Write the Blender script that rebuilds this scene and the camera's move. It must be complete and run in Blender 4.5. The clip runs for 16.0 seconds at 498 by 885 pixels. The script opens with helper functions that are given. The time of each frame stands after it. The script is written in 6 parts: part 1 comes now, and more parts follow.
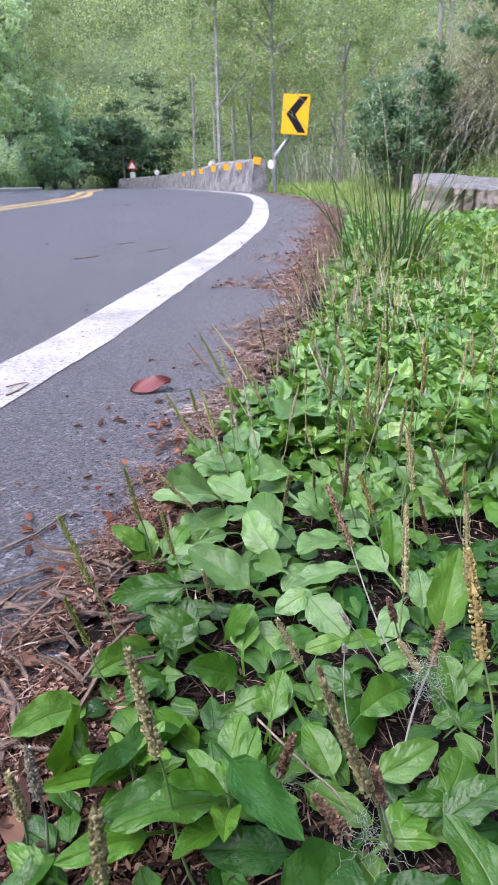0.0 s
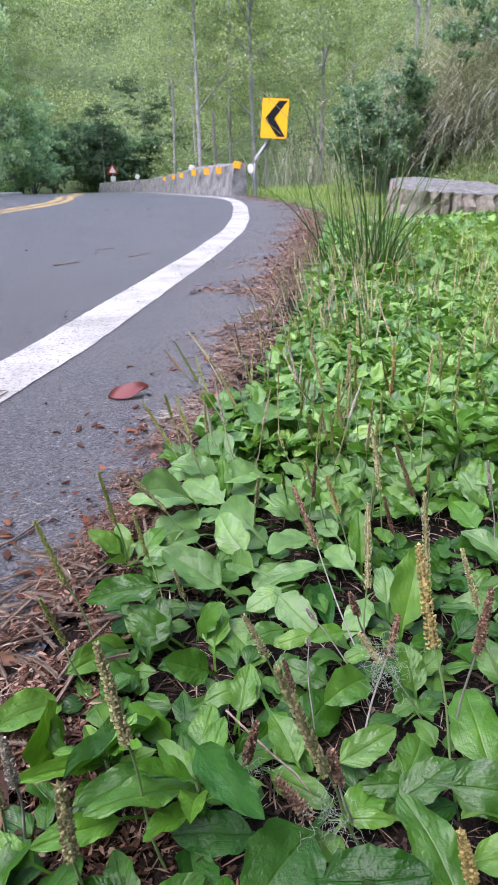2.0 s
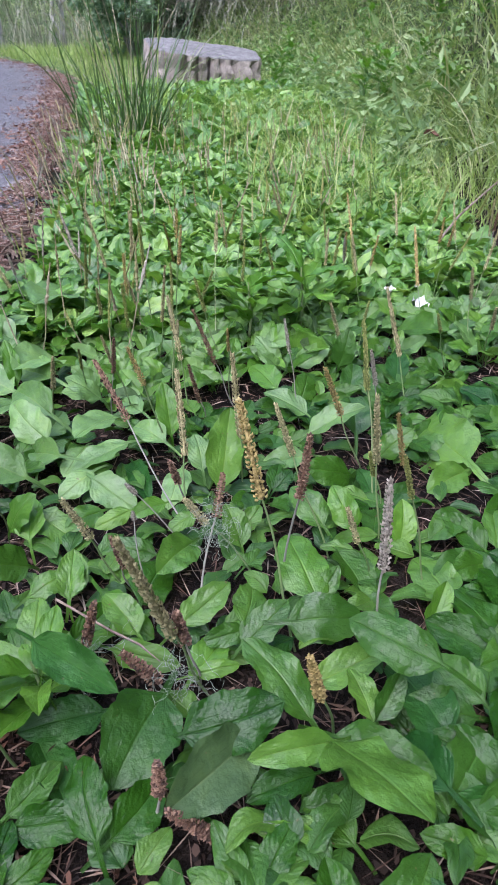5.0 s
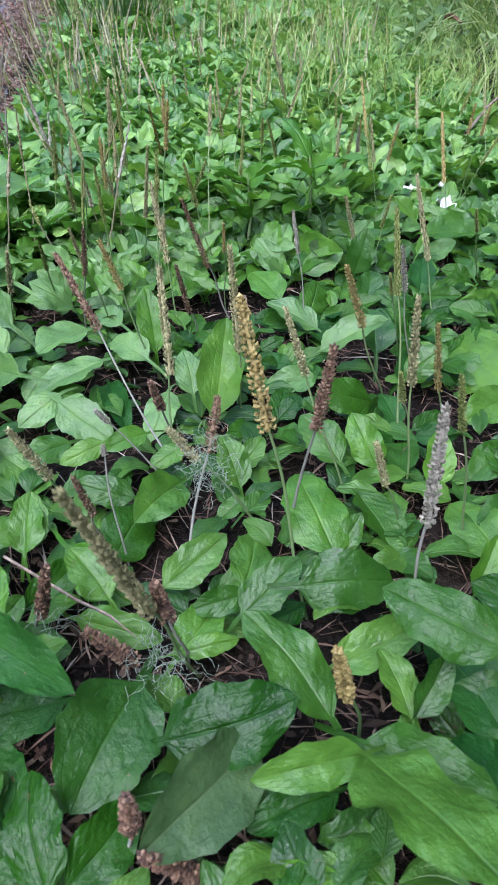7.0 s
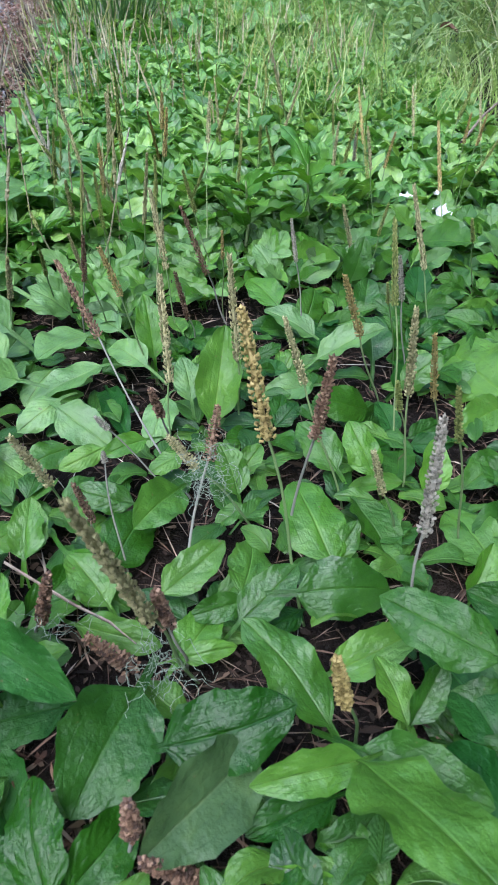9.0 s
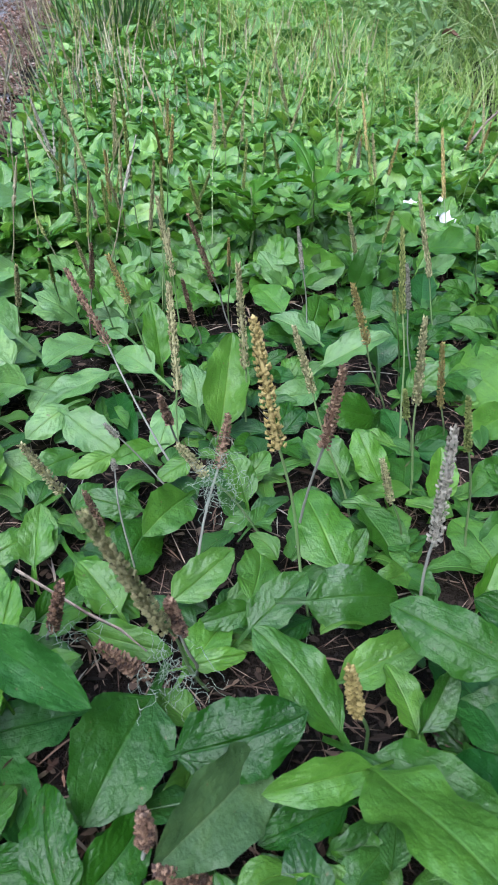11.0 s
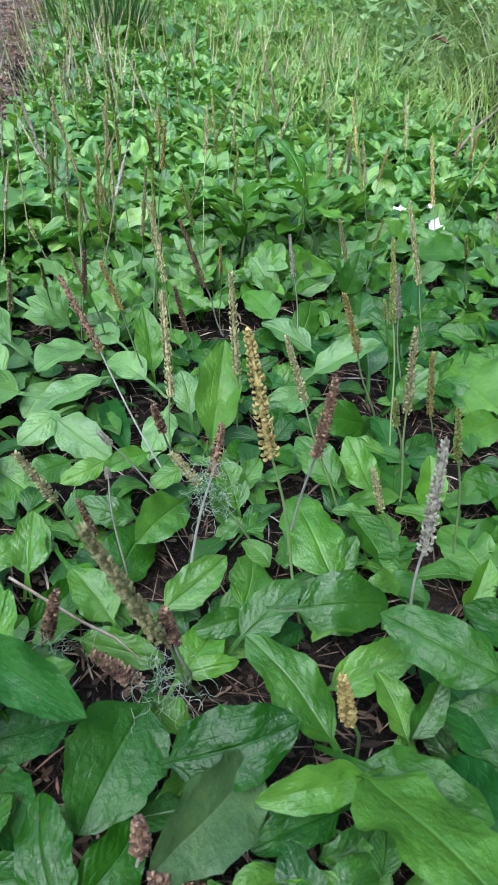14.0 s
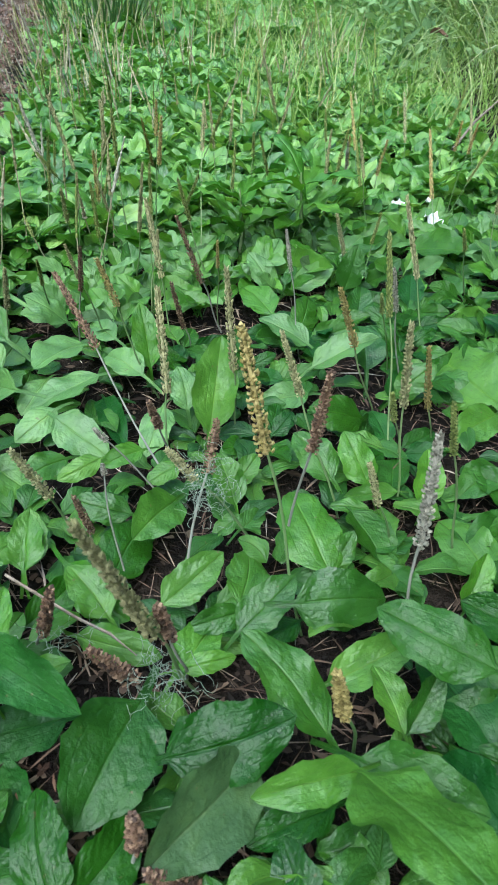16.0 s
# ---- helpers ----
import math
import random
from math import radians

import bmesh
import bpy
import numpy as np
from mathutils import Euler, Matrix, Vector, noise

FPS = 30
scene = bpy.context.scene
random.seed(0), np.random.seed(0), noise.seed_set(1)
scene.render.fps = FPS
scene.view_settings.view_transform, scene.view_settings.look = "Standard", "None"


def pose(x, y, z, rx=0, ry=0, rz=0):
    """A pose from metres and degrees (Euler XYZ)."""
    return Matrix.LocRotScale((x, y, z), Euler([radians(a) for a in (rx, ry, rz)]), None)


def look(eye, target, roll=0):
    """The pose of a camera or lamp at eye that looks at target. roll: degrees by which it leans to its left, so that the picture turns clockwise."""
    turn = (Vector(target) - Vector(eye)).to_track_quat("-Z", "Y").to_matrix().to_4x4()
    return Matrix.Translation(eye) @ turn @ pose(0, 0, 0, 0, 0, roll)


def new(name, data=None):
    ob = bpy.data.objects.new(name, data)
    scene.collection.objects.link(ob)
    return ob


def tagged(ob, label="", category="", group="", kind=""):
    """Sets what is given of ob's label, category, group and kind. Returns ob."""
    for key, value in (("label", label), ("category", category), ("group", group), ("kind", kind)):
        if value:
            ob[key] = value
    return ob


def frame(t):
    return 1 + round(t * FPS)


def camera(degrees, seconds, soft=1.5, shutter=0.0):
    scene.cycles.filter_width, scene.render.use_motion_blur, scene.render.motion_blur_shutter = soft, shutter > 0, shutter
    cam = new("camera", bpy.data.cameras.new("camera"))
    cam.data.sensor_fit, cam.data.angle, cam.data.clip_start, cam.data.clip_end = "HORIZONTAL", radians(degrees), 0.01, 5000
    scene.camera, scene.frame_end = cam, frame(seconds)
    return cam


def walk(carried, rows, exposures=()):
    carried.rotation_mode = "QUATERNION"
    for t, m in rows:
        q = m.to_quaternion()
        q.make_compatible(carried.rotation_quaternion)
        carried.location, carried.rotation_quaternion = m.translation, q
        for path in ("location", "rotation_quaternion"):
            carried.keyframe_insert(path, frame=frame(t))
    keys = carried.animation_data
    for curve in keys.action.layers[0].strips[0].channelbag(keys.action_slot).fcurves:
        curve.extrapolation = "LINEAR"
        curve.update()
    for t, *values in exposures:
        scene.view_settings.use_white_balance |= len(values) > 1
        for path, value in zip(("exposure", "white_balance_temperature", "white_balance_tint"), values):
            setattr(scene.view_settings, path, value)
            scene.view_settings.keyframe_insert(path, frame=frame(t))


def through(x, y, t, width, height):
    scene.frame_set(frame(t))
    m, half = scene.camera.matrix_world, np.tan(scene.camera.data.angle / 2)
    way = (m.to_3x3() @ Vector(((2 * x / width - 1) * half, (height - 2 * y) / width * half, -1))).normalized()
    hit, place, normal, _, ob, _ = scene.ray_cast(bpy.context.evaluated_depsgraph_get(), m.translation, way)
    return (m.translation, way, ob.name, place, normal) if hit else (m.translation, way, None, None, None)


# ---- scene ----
cam = camera(40.4, 16.0, 0.85)
cam.data.dof.use_dof = True
cam.data.dof.focus_distance, cam.data.dof.aperture_fstop = 0.56, 40.0
PATH = [
    (0, (0.003, 0.02, 0.358), (-0.007, 1.873, -0.394), -0.9),
    (0.5, (0.003, 0.019, 0.36), (0.002, 1.869, -0.399), -0.3),
    (1, (0.008, 0.012, 0.361), (-0.019, 1.861, -0.401), -0.5),
    (1.5, (0.012, 0.008, 0.366), (0.002, 1.859, -0.39), 0.4),
    (2, (0.017, -0.002, 0.368), (0.052, 1.854, -0.377), -1.2),
    (2.5, (0.018, -0.012, 0.372), (0.176, 1.835, -0.377), -0.8),
    (3, (0.015, -0.017, 0.378), (0.321, 1.805, -0.387), -0.2),
    (3.5, (0.008, -0.016, 0.379), (0.425, 1.768, -0.421), 0.7),
    (4, (0.002, -0.01, 0.368), (0.507, 1.72, -0.499), 1.1),
    (4.5, (0.001, 0.004, 0.357), (0.583, 1.668, -0.587), 1.6),
    (5, (0.002, 0.018, 0.341), (0.621, 1.615, -0.694), 1.6),
    (5.2, (0.004, 0.028, 0.334), (0.627, 1.602, -0.733), 1.5),
    (7.3, (0.03, 0.101, 0.28), (0.626, 1.574, -0.934), 2.5),
    (7.5, (0.029, 0.101, 0.281), (0.627, 1.576, -0.93), 2.6),
    (8, (0.026, 0.1, 0.285), (0.631, 1.574, -0.925), 2.6),
    (8.5, (0.026, 0.099, 0.286), (0.641, 1.57, -0.921), 3.1),
    (11, (0.02, 0.101, 0.29), (0.64, 1.577, -0.908), 3.5),
    (11.5, (0.021, 0.103, 0.289), (0.643, 1.575, -0.913), 3.6),
    (12, (0.021, 0.103, 0.29), (0.645, 1.57, -0.917), 3.5),
    (12.5, (0.021, 0.102, 0.292), (0.654, 1.568, -0.913), 3.7),
    (13, (0.02, 0.101, 0.293), (0.659, 1.568, -0.907), 4.0),
    (13.5, (0.018, 0.102, 0.296), (0.666, 1.567, -0.902), 4.2),
    (14, (0.017, 0.102, 0.296), (0.671, 1.566, -0.9), 4.5),
    (14.5, (0.019, 0.101, 0.295), (0.672, 1.562, -0.905), 4.2),
    (15, (0.021, 0.101, 0.296), (0.666, 1.562, -0.909), 3.8),
    (15.5, (0.02, 0.102, 0.295), (0.662, 1.561, -0.914), 3.9),
    (16, (0.021, 0.101, 0.295), (0.665, 1.562, -0.909), 3.9),
]
walk(cam, [(t, look(eye, target, roll)) for t, eye, target, roll in PATH], [(0, 1.57, 5680, 26), (3.5, 1.48, 5850, 21), (5.0, 1.47, 5500, 26), (7.4, 1.47, 5250, 15), (8.2, 1.47, 5250, 12), (12.6, 1.47, 5250, 11), (14, 1.47, 5300, 5), (15.5, 1.47, 5330, -2), (16, 1.47, 5330, -3)])

# ---- world, sun, exposure ----
SUN_EL, SUN_AZ = 60.0, 228.0
world = bpy.data.worlds.new("world")
scene.world = world
world.use_nodes = True
wn = world.node_tree.nodes
sky = wn.new("ShaderNodeTexSky")
sky.sky_type = "NISHITA"
sky.sun_disc = False
sky.sun_elevation = radians(SUN_EL)
sky.sun_rotation = radians(SUN_AZ)
sky.air_density, sky.dust_density, sky.ozone_density = 1.0, 4.0, 1.0
wn["Background"].inputs["Strength"].default_value = 0.15
world.node_tree.links.new(sky.outputs[0], wn["Background"].inputs["Color"])
sun = new("sun", bpy.data.lights.new("sun", "SUN"))
sun.data.energy, sun.data.angle, sun.data.color = 1.3, radians(80), (1.0, 0.97, 0.92)
to_sun = Vector((math.sin(radians(SUN_AZ)) * math.cos(radians(SUN_EL)), math.cos(radians(SUN_AZ)) * math.cos(radians(SUN_EL)), math.sin(radians(SUN_EL))))
sun.matrix_world = look(to_sun * 40, (0, 0, 0))

# ---- helpers of this place ----
rng = np.random.default_rng(7)


def mesh_of(name, verts, faces, mats, idx=None, uv=None, smooth=True):
    """A mesh from arrays: verts (n,3), faces (m,k) of one size."""
    verts, faces = np.asarray(verts, float), np.asarray(faces, int)
    me = bpy.data.meshes.new(name)
    n, k = faces.shape
    me.vertices.add(len(verts))
    me.vertices.foreach_set("co", verts.ravel())
    me.loops.add(n * k)
    me.loops.foreach_set("vertex_index", faces.ravel())
    me.polygons.add(n)
    me.polygons.foreach_set("loop_start", np.arange(n) * k)
    me.polygons.foreach_set("use_smooth", np.full(n, smooth))
    for m in mats:
        me.materials.append(m)
    if idx is not None:
        me.polygons.foreach_set("material_index", np.asarray(idx, int))
    if uv is not None:
        layer = me.uv_layers.new(name="UVMap")
        layer.data.foreach_set("uv", np.asarray(uv, float)[faces.ravel()].ravel())
    me.update(calc_edges=True)
    me.validate()
    return me


def part(name, data, material=None, parent=None, label="", m=None):
    """Links a bmesh or a mesh as one object under a thing or a part."""
    if isinstance(data, bmesh.types.BMesh):
        me = bpy.data.meshes.new(name)
        data.to_mesh(me)
        data.free()
        me.materials.append(material)
        data = me
    ob = new(name, data)
    if parent:
        ob.parent = parent
    if m is not None:
        ob.matrix_local = m
    if label:
        ob["label"] = label
    return ob


def box(bm, size, m=Matrix(), bevel=0.0):
    made = bmesh.ops.create_cube(bm, size=1.0, matrix=m @ Matrix.Diagonal((*size, 1)))
    if bevel:
        edges = list({e for v in made["verts"] for e in v.link_edges})
        bmesh.ops.bevel(bm, geom=edges, offset=bevel, segments=2, affect="EDGES")


def tube(points, radii, sides=8):
    """Verts and quads of a tapered tube along points."""
    pts = np.asarray(points, float)
    vs, fs = [], []
    for i, p in enumerate(pts):
        d = pts[min(i + 1, len(pts) - 1)] - pts[max(i - 1, 0)]
        d = d / (np.linalg.norm(d) + 1e-9)
        a = np.cross(d, (0, 0, 1.0) if abs(d[2]) < 0.9 else (1.0, 0, 0))
        a /= np.linalg.norm(a)
        b = np.cross(d, a)
        for k in range(sides):
            w = 2 * math.pi * k / sides
            vs.append(p + radii[i] * (math.cos(w) * a + math.sin(w) * b))
    for i in range(len(pts) - 1):
        for k in range(sides):
            q = (k + 1) % sides
            fs.append((i * sides + k, i * sides + q, (i + 1) * sides + q, (i + 1) * sides + k))
    return np.array(vs), np.array(fs)


def joined(pieces):
    vs, fs, n = [], [], 0
    for v, f in pieces:
        vs.append(v)
        fs.append(np.asarray(f) + n)
        n += len(v)
    return np.concatenate(vs), np.concatenate(fs)


def blades(base, az, length, width, lean, droop, seg=4, twist=0.6):
    """Arched, tapering grass blades. All arguments are arrays of one length."""
    n = len(base)
    t = np.linspace(0, 1, seg + 1)
    ang = lean[:, None] + droop[:, None] * t[None] ** 1.3
    step = length[:, None] / seg
    hx = np.concatenate([np.zeros((n, 1)), np.cumsum(np.sin(ang[:, 1:]) * step, 1)], 1)
    hz = np.concatenate([np.zeros((n, 1)), np.cumsum(np.cos(ang[:, 1:]) * step, 1)], 1)
    cx, cy = np.cos(az)[:, None], np.sin(az)[:, None]
    mid = np.stack([base[:, 0:1] + hx * cx, base[:, 1:2] + hx * cy, base[:, 2:3] + hz], -1)
    w = width[:, None] * np.clip(1.0 - t[None] ** 2.2, 0.03, 1) * 0.5
    turn = rng.uniform(-twist, twist, n)[:, None] + az[:, None] + math.pi / 2
    side = np.stack([np.cos(turn) * w, np.sin(turn) * w, 0 * w], -1)
    vs = np.stack([mid - side, mid + side], 2).reshape(-1, 3)
    o = (np.arange(n) * 2 * (seg + 1))[:, None] + 2 * np.arange(seg)[None]
    fs = np.stack([o, o + 1, o + 3, o + 2], -1).reshape(-1, 4)
    return vs, fs


def leaf_cloud(centre, length, width, flat=0.6, hang=0.0):
    """Small folded leaves at given centres, facing mostly upwards."""
    n = len(centre)
    d = rng.normal(size=(n, 3))
    d[:, 2] = d[:, 2] * flat - hang
    d /= np.linalg.norm(d, axis=1)[:, None]
    up = np.tile((0, 0, 1.0), (n, 1)) + rng.normal(size=(n, 3)) * 0.5
    s = np.cross(d, up)
    s /= np.linalg.norm(s, axis=1)[:, None] + 1e-9
    nrm = np.cross(s, d)
    L, W = length[:, None], width[:, None]
    v0 = centre - d * L * 0.5
    v2 = centre + d * L * 0.5 - nrm * L * 0.1
    v1 = centre - s * W * 0.5 - d * L * 0.05 + nrm * W * 0.16
    v3 = centre + s * W * 0.5 - d * L * 0.05 + nrm * W * 0.16
    vs = np.stack([v0, v1, v2, v3], 1).reshape(-1, 3)
    o = (np.arange(n) * 4)[:, None]
    return vs, np.concatenate([o, o + 1, o + 2, o + 3], 1)


def smooth_noise(x, y, s=1.0, k=0):
    """Cheap rolling noise for arrays."""
    return (np.sin(x * 1.7 * s + 1.3 + k) * np.cos(y * 2.1 * s - 0.7 + 2 * k) + 0.5 * np.sin(x * 4.3 * s - y * 3.1 * s + k) + 0.25 * np.cos(x * 9.1 * s + y * 7.7 * s)) / 1.75


# ---- materials ----
def material(name):
    m = bpy.data.materials.new(name)
    m.use_nodes = True
    t = m.node_tree
    return m, t, t.nodes, t.links, t.nodes["Principled BSDF"]


def ramp_node(t, stops):
    r = t.nodes.new("ShaderNodeValToRGB")
    e = r.color_ramp.elements
    while len(e) < len(stops):
        e.new(0.5)
    for el, (p, c) in zip(e, stops):
        el.position, el.color = p, (*c, 1)
    return r


def noise_node(t, scale, detail=4.0, rough=0.6, vec=None):
    n = t.nodes.new("ShaderNodeTexNoise")
    n.inputs["Scale"].default_value, n.inputs["Detail"].default_value, n.inputs["Roughness"].default_value = scale, detail, rough
    if vec is not None:
        t.links.new(vec, n.inputs["Vector"])
    return n


def mix_node(t, fac, a, b, mode="MIX"):
    n = t.nodes.new("ShaderNodeMix")
    n.data_type, n.blend_type = "RGBA", mode
    for sock, v in ((n.inputs["Factor"], fac), (n.inputs[6], a), (n.inputs[7], b)):
        if isinstance(v, bpy.types.NodeSocket):
            t.links.new(v, sock)
        elif isinstance(v, (int, float)):
            sock.default_value = v
        else:
            sock.default_value = (*v, 1)
    return n.outputs[2]


def bump_node(t, height, strength, dist, p):
    b = t.nodes.new("ShaderNodeBump")
    b.inputs["Strength"].default_value, b.inputs["Distance"].default_value = strength, dist
    t.links.new(height, b.inputs["Height"])
    t.links.new(b.outputs[0], p.inputs["Normal"])
    return b


def coords(t, kind="Object"):
    return t.nodes.new("ShaderNodeTexCoord").outputs[kind]


def plain(name, stops, scale=8.0, rough=0.8, bump=0.3, dist=0.004, fine=120.0, metal=0.0, spec=0.5):
    """A grained surface: colours over a broad noise, broken by a fine one, with relief."""
    m, t, n, l, p = material(name)
    c = coords(t)
    a, b = noise_node(t, scale, 5, 0.65, c), noise_node(t, fine, 3, 0.6, c)
    r = ramp_node(t, stops)
    l.new(a.outputs[0], r.inputs[0])
    grain = ramp_node(t, [(0.3, (0.72, 0.72, 0.72)), (0.7, (1.15, 1.15, 1.15))])
    l.new(b.outputs[0], grain.inputs[0])
    l.new(mix_node(t, 1.0, r.outputs[0], grain.outputs[0], "MULTIPLY"), p.inputs["Base Color"])
    p.inputs["Roughness"].default_value, p.inputs["Metallic"].default_value = rough, metal
    p.inputs["Specular IOR Level"].default_value = spec
    bump_node(t, b.outputs[0], bump, dist, p)
    return m


def foliage(name, stops, rough=0.5, through=0.3, per="island", spec=0.4, patch=0.5, broad=1.7):
    """Leaves and blades: each piece its own shade, and patches over the place; light comes through."""
    m, t, n, l, p = material(name)
    if per == "island":
        rnd = n.new("ShaderNodeNewGeometry").outputs["Random Per Island"]
    else:
        rnd = n.new("ShaderNodeObjectInfo").outputs["Random"]
    geo = n.new("ShaderNodeNewGeometry")
    big = noise_node(t, broad, 3, 0.6, geo.outputs["Position"])
    add = n.new("ShaderNodeMath")
    add.operation = "MULTIPLY_ADD"
    l.new(big.outputs[0], add.inputs[0])
    add.inputs[1].default_value = patch * 2
    sub = n.new("ShaderNodeMath")
    sub.operation = "ADD"
    l.new(rnd, sub.inputs[0])
    sub.inputs[1].default_value = -patch
    l.new(sub.outputs[0], add.inputs[2])
    r = ramp_node(t, stops)
    l.new(add.outputs[0], r.inputs[0])
    l.new(r.outputs[0], p.inputs["Base Color"])
    p.inputs["Roughness"].default_value, p.inputs["Specular IOR Level"].default_value = rough, spec
    tr = n.new("ShaderNodeBsdfTranslucent")
    l.new(mix_node(t, 1.0, r.outputs[0], (1.15, 1.2, 0.6), "MULTIPLY"), tr.inputs["Color"])
    mx = n.new("ShaderNodeMixShader")
    mx.inputs[0].default_value = through
    l.new(p.outputs[0], mx.inputs[1])
    l.new(tr.outputs[0], mx.inputs[2])
    l.new(mx.outputs[0], n["Material Output"].inputs["Surface"])
    return m


def plantain_leaf_material(name, stops, per="object", spec=0.6, rough=0.33, quilted=1.0, glow=0.30):
    """Glossy green blades with a few lengthwise veins and cross quilting, along the leaf's own u and v."""
    m, t, n, l, p = material(name)

    def calc(op, a, b=0.0, c=0.0):
        q = n.new("ShaderNodeMath")
        q.operation = op
        for sock, v in zip(q.inputs, (a, b, c)):
            if isinstance(v, bpy.types.NodeSocket):
                l.new(v, sock)
            else:
                sock.default_value = v
        return q.outputs[0]

    sep = n.new("ShaderNodeSeparateXYZ")
    l.new(n.new("ShaderNodeUVMap").outputs[0], sep.inputs[0])
    u, v = sep.outputs[0], sep.outputs[1]
    geo = n.new("ShaderNodeNewGeometry")
    rnd = geo.outputs["Random Per Island"] if per == "island" else n.new("ShaderNodeObjectInfo").outputs["Random"]
    base = ramp_node(t, stops)
    l.new(rnd, base.inputs[0])
    blotch = noise_node(t, 60.0, 6, 0.65, geo.outputs["Position"])
    tone = ramp_node(t, [(0.30, (0.66, 0.72, 0.70)), (0.52, (1.0, 1.0, 1.0)), (0.72, (1.25, 1.16, 1.0))])
    l.new(blotch.outputs[0], tone.inputs[0])
    col = mix_node(t, 1.0, base.outputs[0], tone.outputs[0], "MULTIPLY")
    # a midrib and two or three veins on either side
    off = calc("ABSOLUTE", calc("SUBTRACT", u, 0.5))
    rib = calc("PINGPONG", calc("MULTIPLY_ADD", off, 1.0, 0.0), 0.085)
    groove = ramp_node(t, [(0.0, (1, 1, 1)), (0.10, (0.5, 0.5, 0.5)), (0.2, (0, 0, 0))])
    l.new(calc("MULTIPLY", rib, 11.7), groove.inputs[0])
    mid = ramp_node(t, [(0.0, (1, 1, 1)), (0.014, (0.8, 0.8, 0.8)), (0.03, (0, 0, 0))])
    l.new(off, mid.inputs[0])
    col = mix_node(t, calc("MULTIPLY", groove.outputs[0], 0.09), col, mix_node(t, 1.0, col, (0.45, 0.5, 0.4), "MULTIPLY"))
    col = mix_node(t, calc("MULTIPLY", mid.outputs[0], 0.35), col, mix_node(t, 1.0, col, (1.9, 1.5, 1.6), "MULTIPLY"))
    specks = noise_node(t, 260.0, 2, 0.5, geo.outputs["Position"])
    spots = ramp_node(t, [(0.72, (0, 0, 0)), (0.77, (1, 1, 1))])
    l.new(specks.outputs[0], spots.inputs[0])
    col = mix_node(t, calc("MULTIPLY", spots.outputs[0], 0.7), col, (0.13, 0.11, 0.05))
    l.new(col, p.inputs["Base Color"])
    worn = n.new("ShaderNodeMapRange")
    worn.inputs["From Min"].default_value, worn.inputs["From Max"].default_value = 0.3, 0.7
    worn.inputs["To Min"].default_value, worn.inputs["To Max"].default_value = rough - 0.06, rough + 0.16
    l.new(blotch.outputs[0], worn.inputs["Value"])
    l.new(worn.outputs[0], p.inputs["Roughness"])
    p.inputs["Specular IOR Level"].default_value = spec
    quilt = noise_node(t, 120.0, 4, 0.55, geo.outputs["Position"])
    slant = calc("ADD", calc("MULTIPLY_ADD", off, -0.7, v), calc("MULTIPLY", blotch.outputs[0], 0.22))
    fold = calc("SINE", calc("MULTIPLY", slant, 50.0))
    fold = calc("MULTIPLY", fold, calc("SMOOTH_MIN", calc("MULTIPLY", off, 3.0), 1.0, 0.1))
    h = calc("MULTIPLY_ADD", calc("MULTIPLY", fold, blotch.outputs[0]), 0.085 * quilted, quilt.outputs[0])
    h = calc("MULTIPLY_ADD", noise_node(t, 420.0, 3, 0.6, geo.outputs["Position"]).outputs[0], 0.22, h)
    h = calc("MULTIPLY_ADD", groove.outputs[0], -0.05, h)
    h = calc("MULTIPLY_ADD", mid.outputs[0], -0.22, h)
    bump_node(t, h, 0.8, 0.0024, p)
    tr = n.new("ShaderNodeBsdfTranslucent")
    l.new(mix_node(t, 1.0, col, (1.3, 1.3, 0.5), "MULTIPLY"), tr.inputs["Color"])
    mx = n.new("ShaderNodeMixShader")
    mx.inputs[0].default_value = glow
    l.new(p.outputs[0], mx.inputs[1])
    l.new(tr.outputs[0], mx.inputs[2])
    l.new(mx.outputs[0], n["Material Output"].inputs["Surface"])
    return m


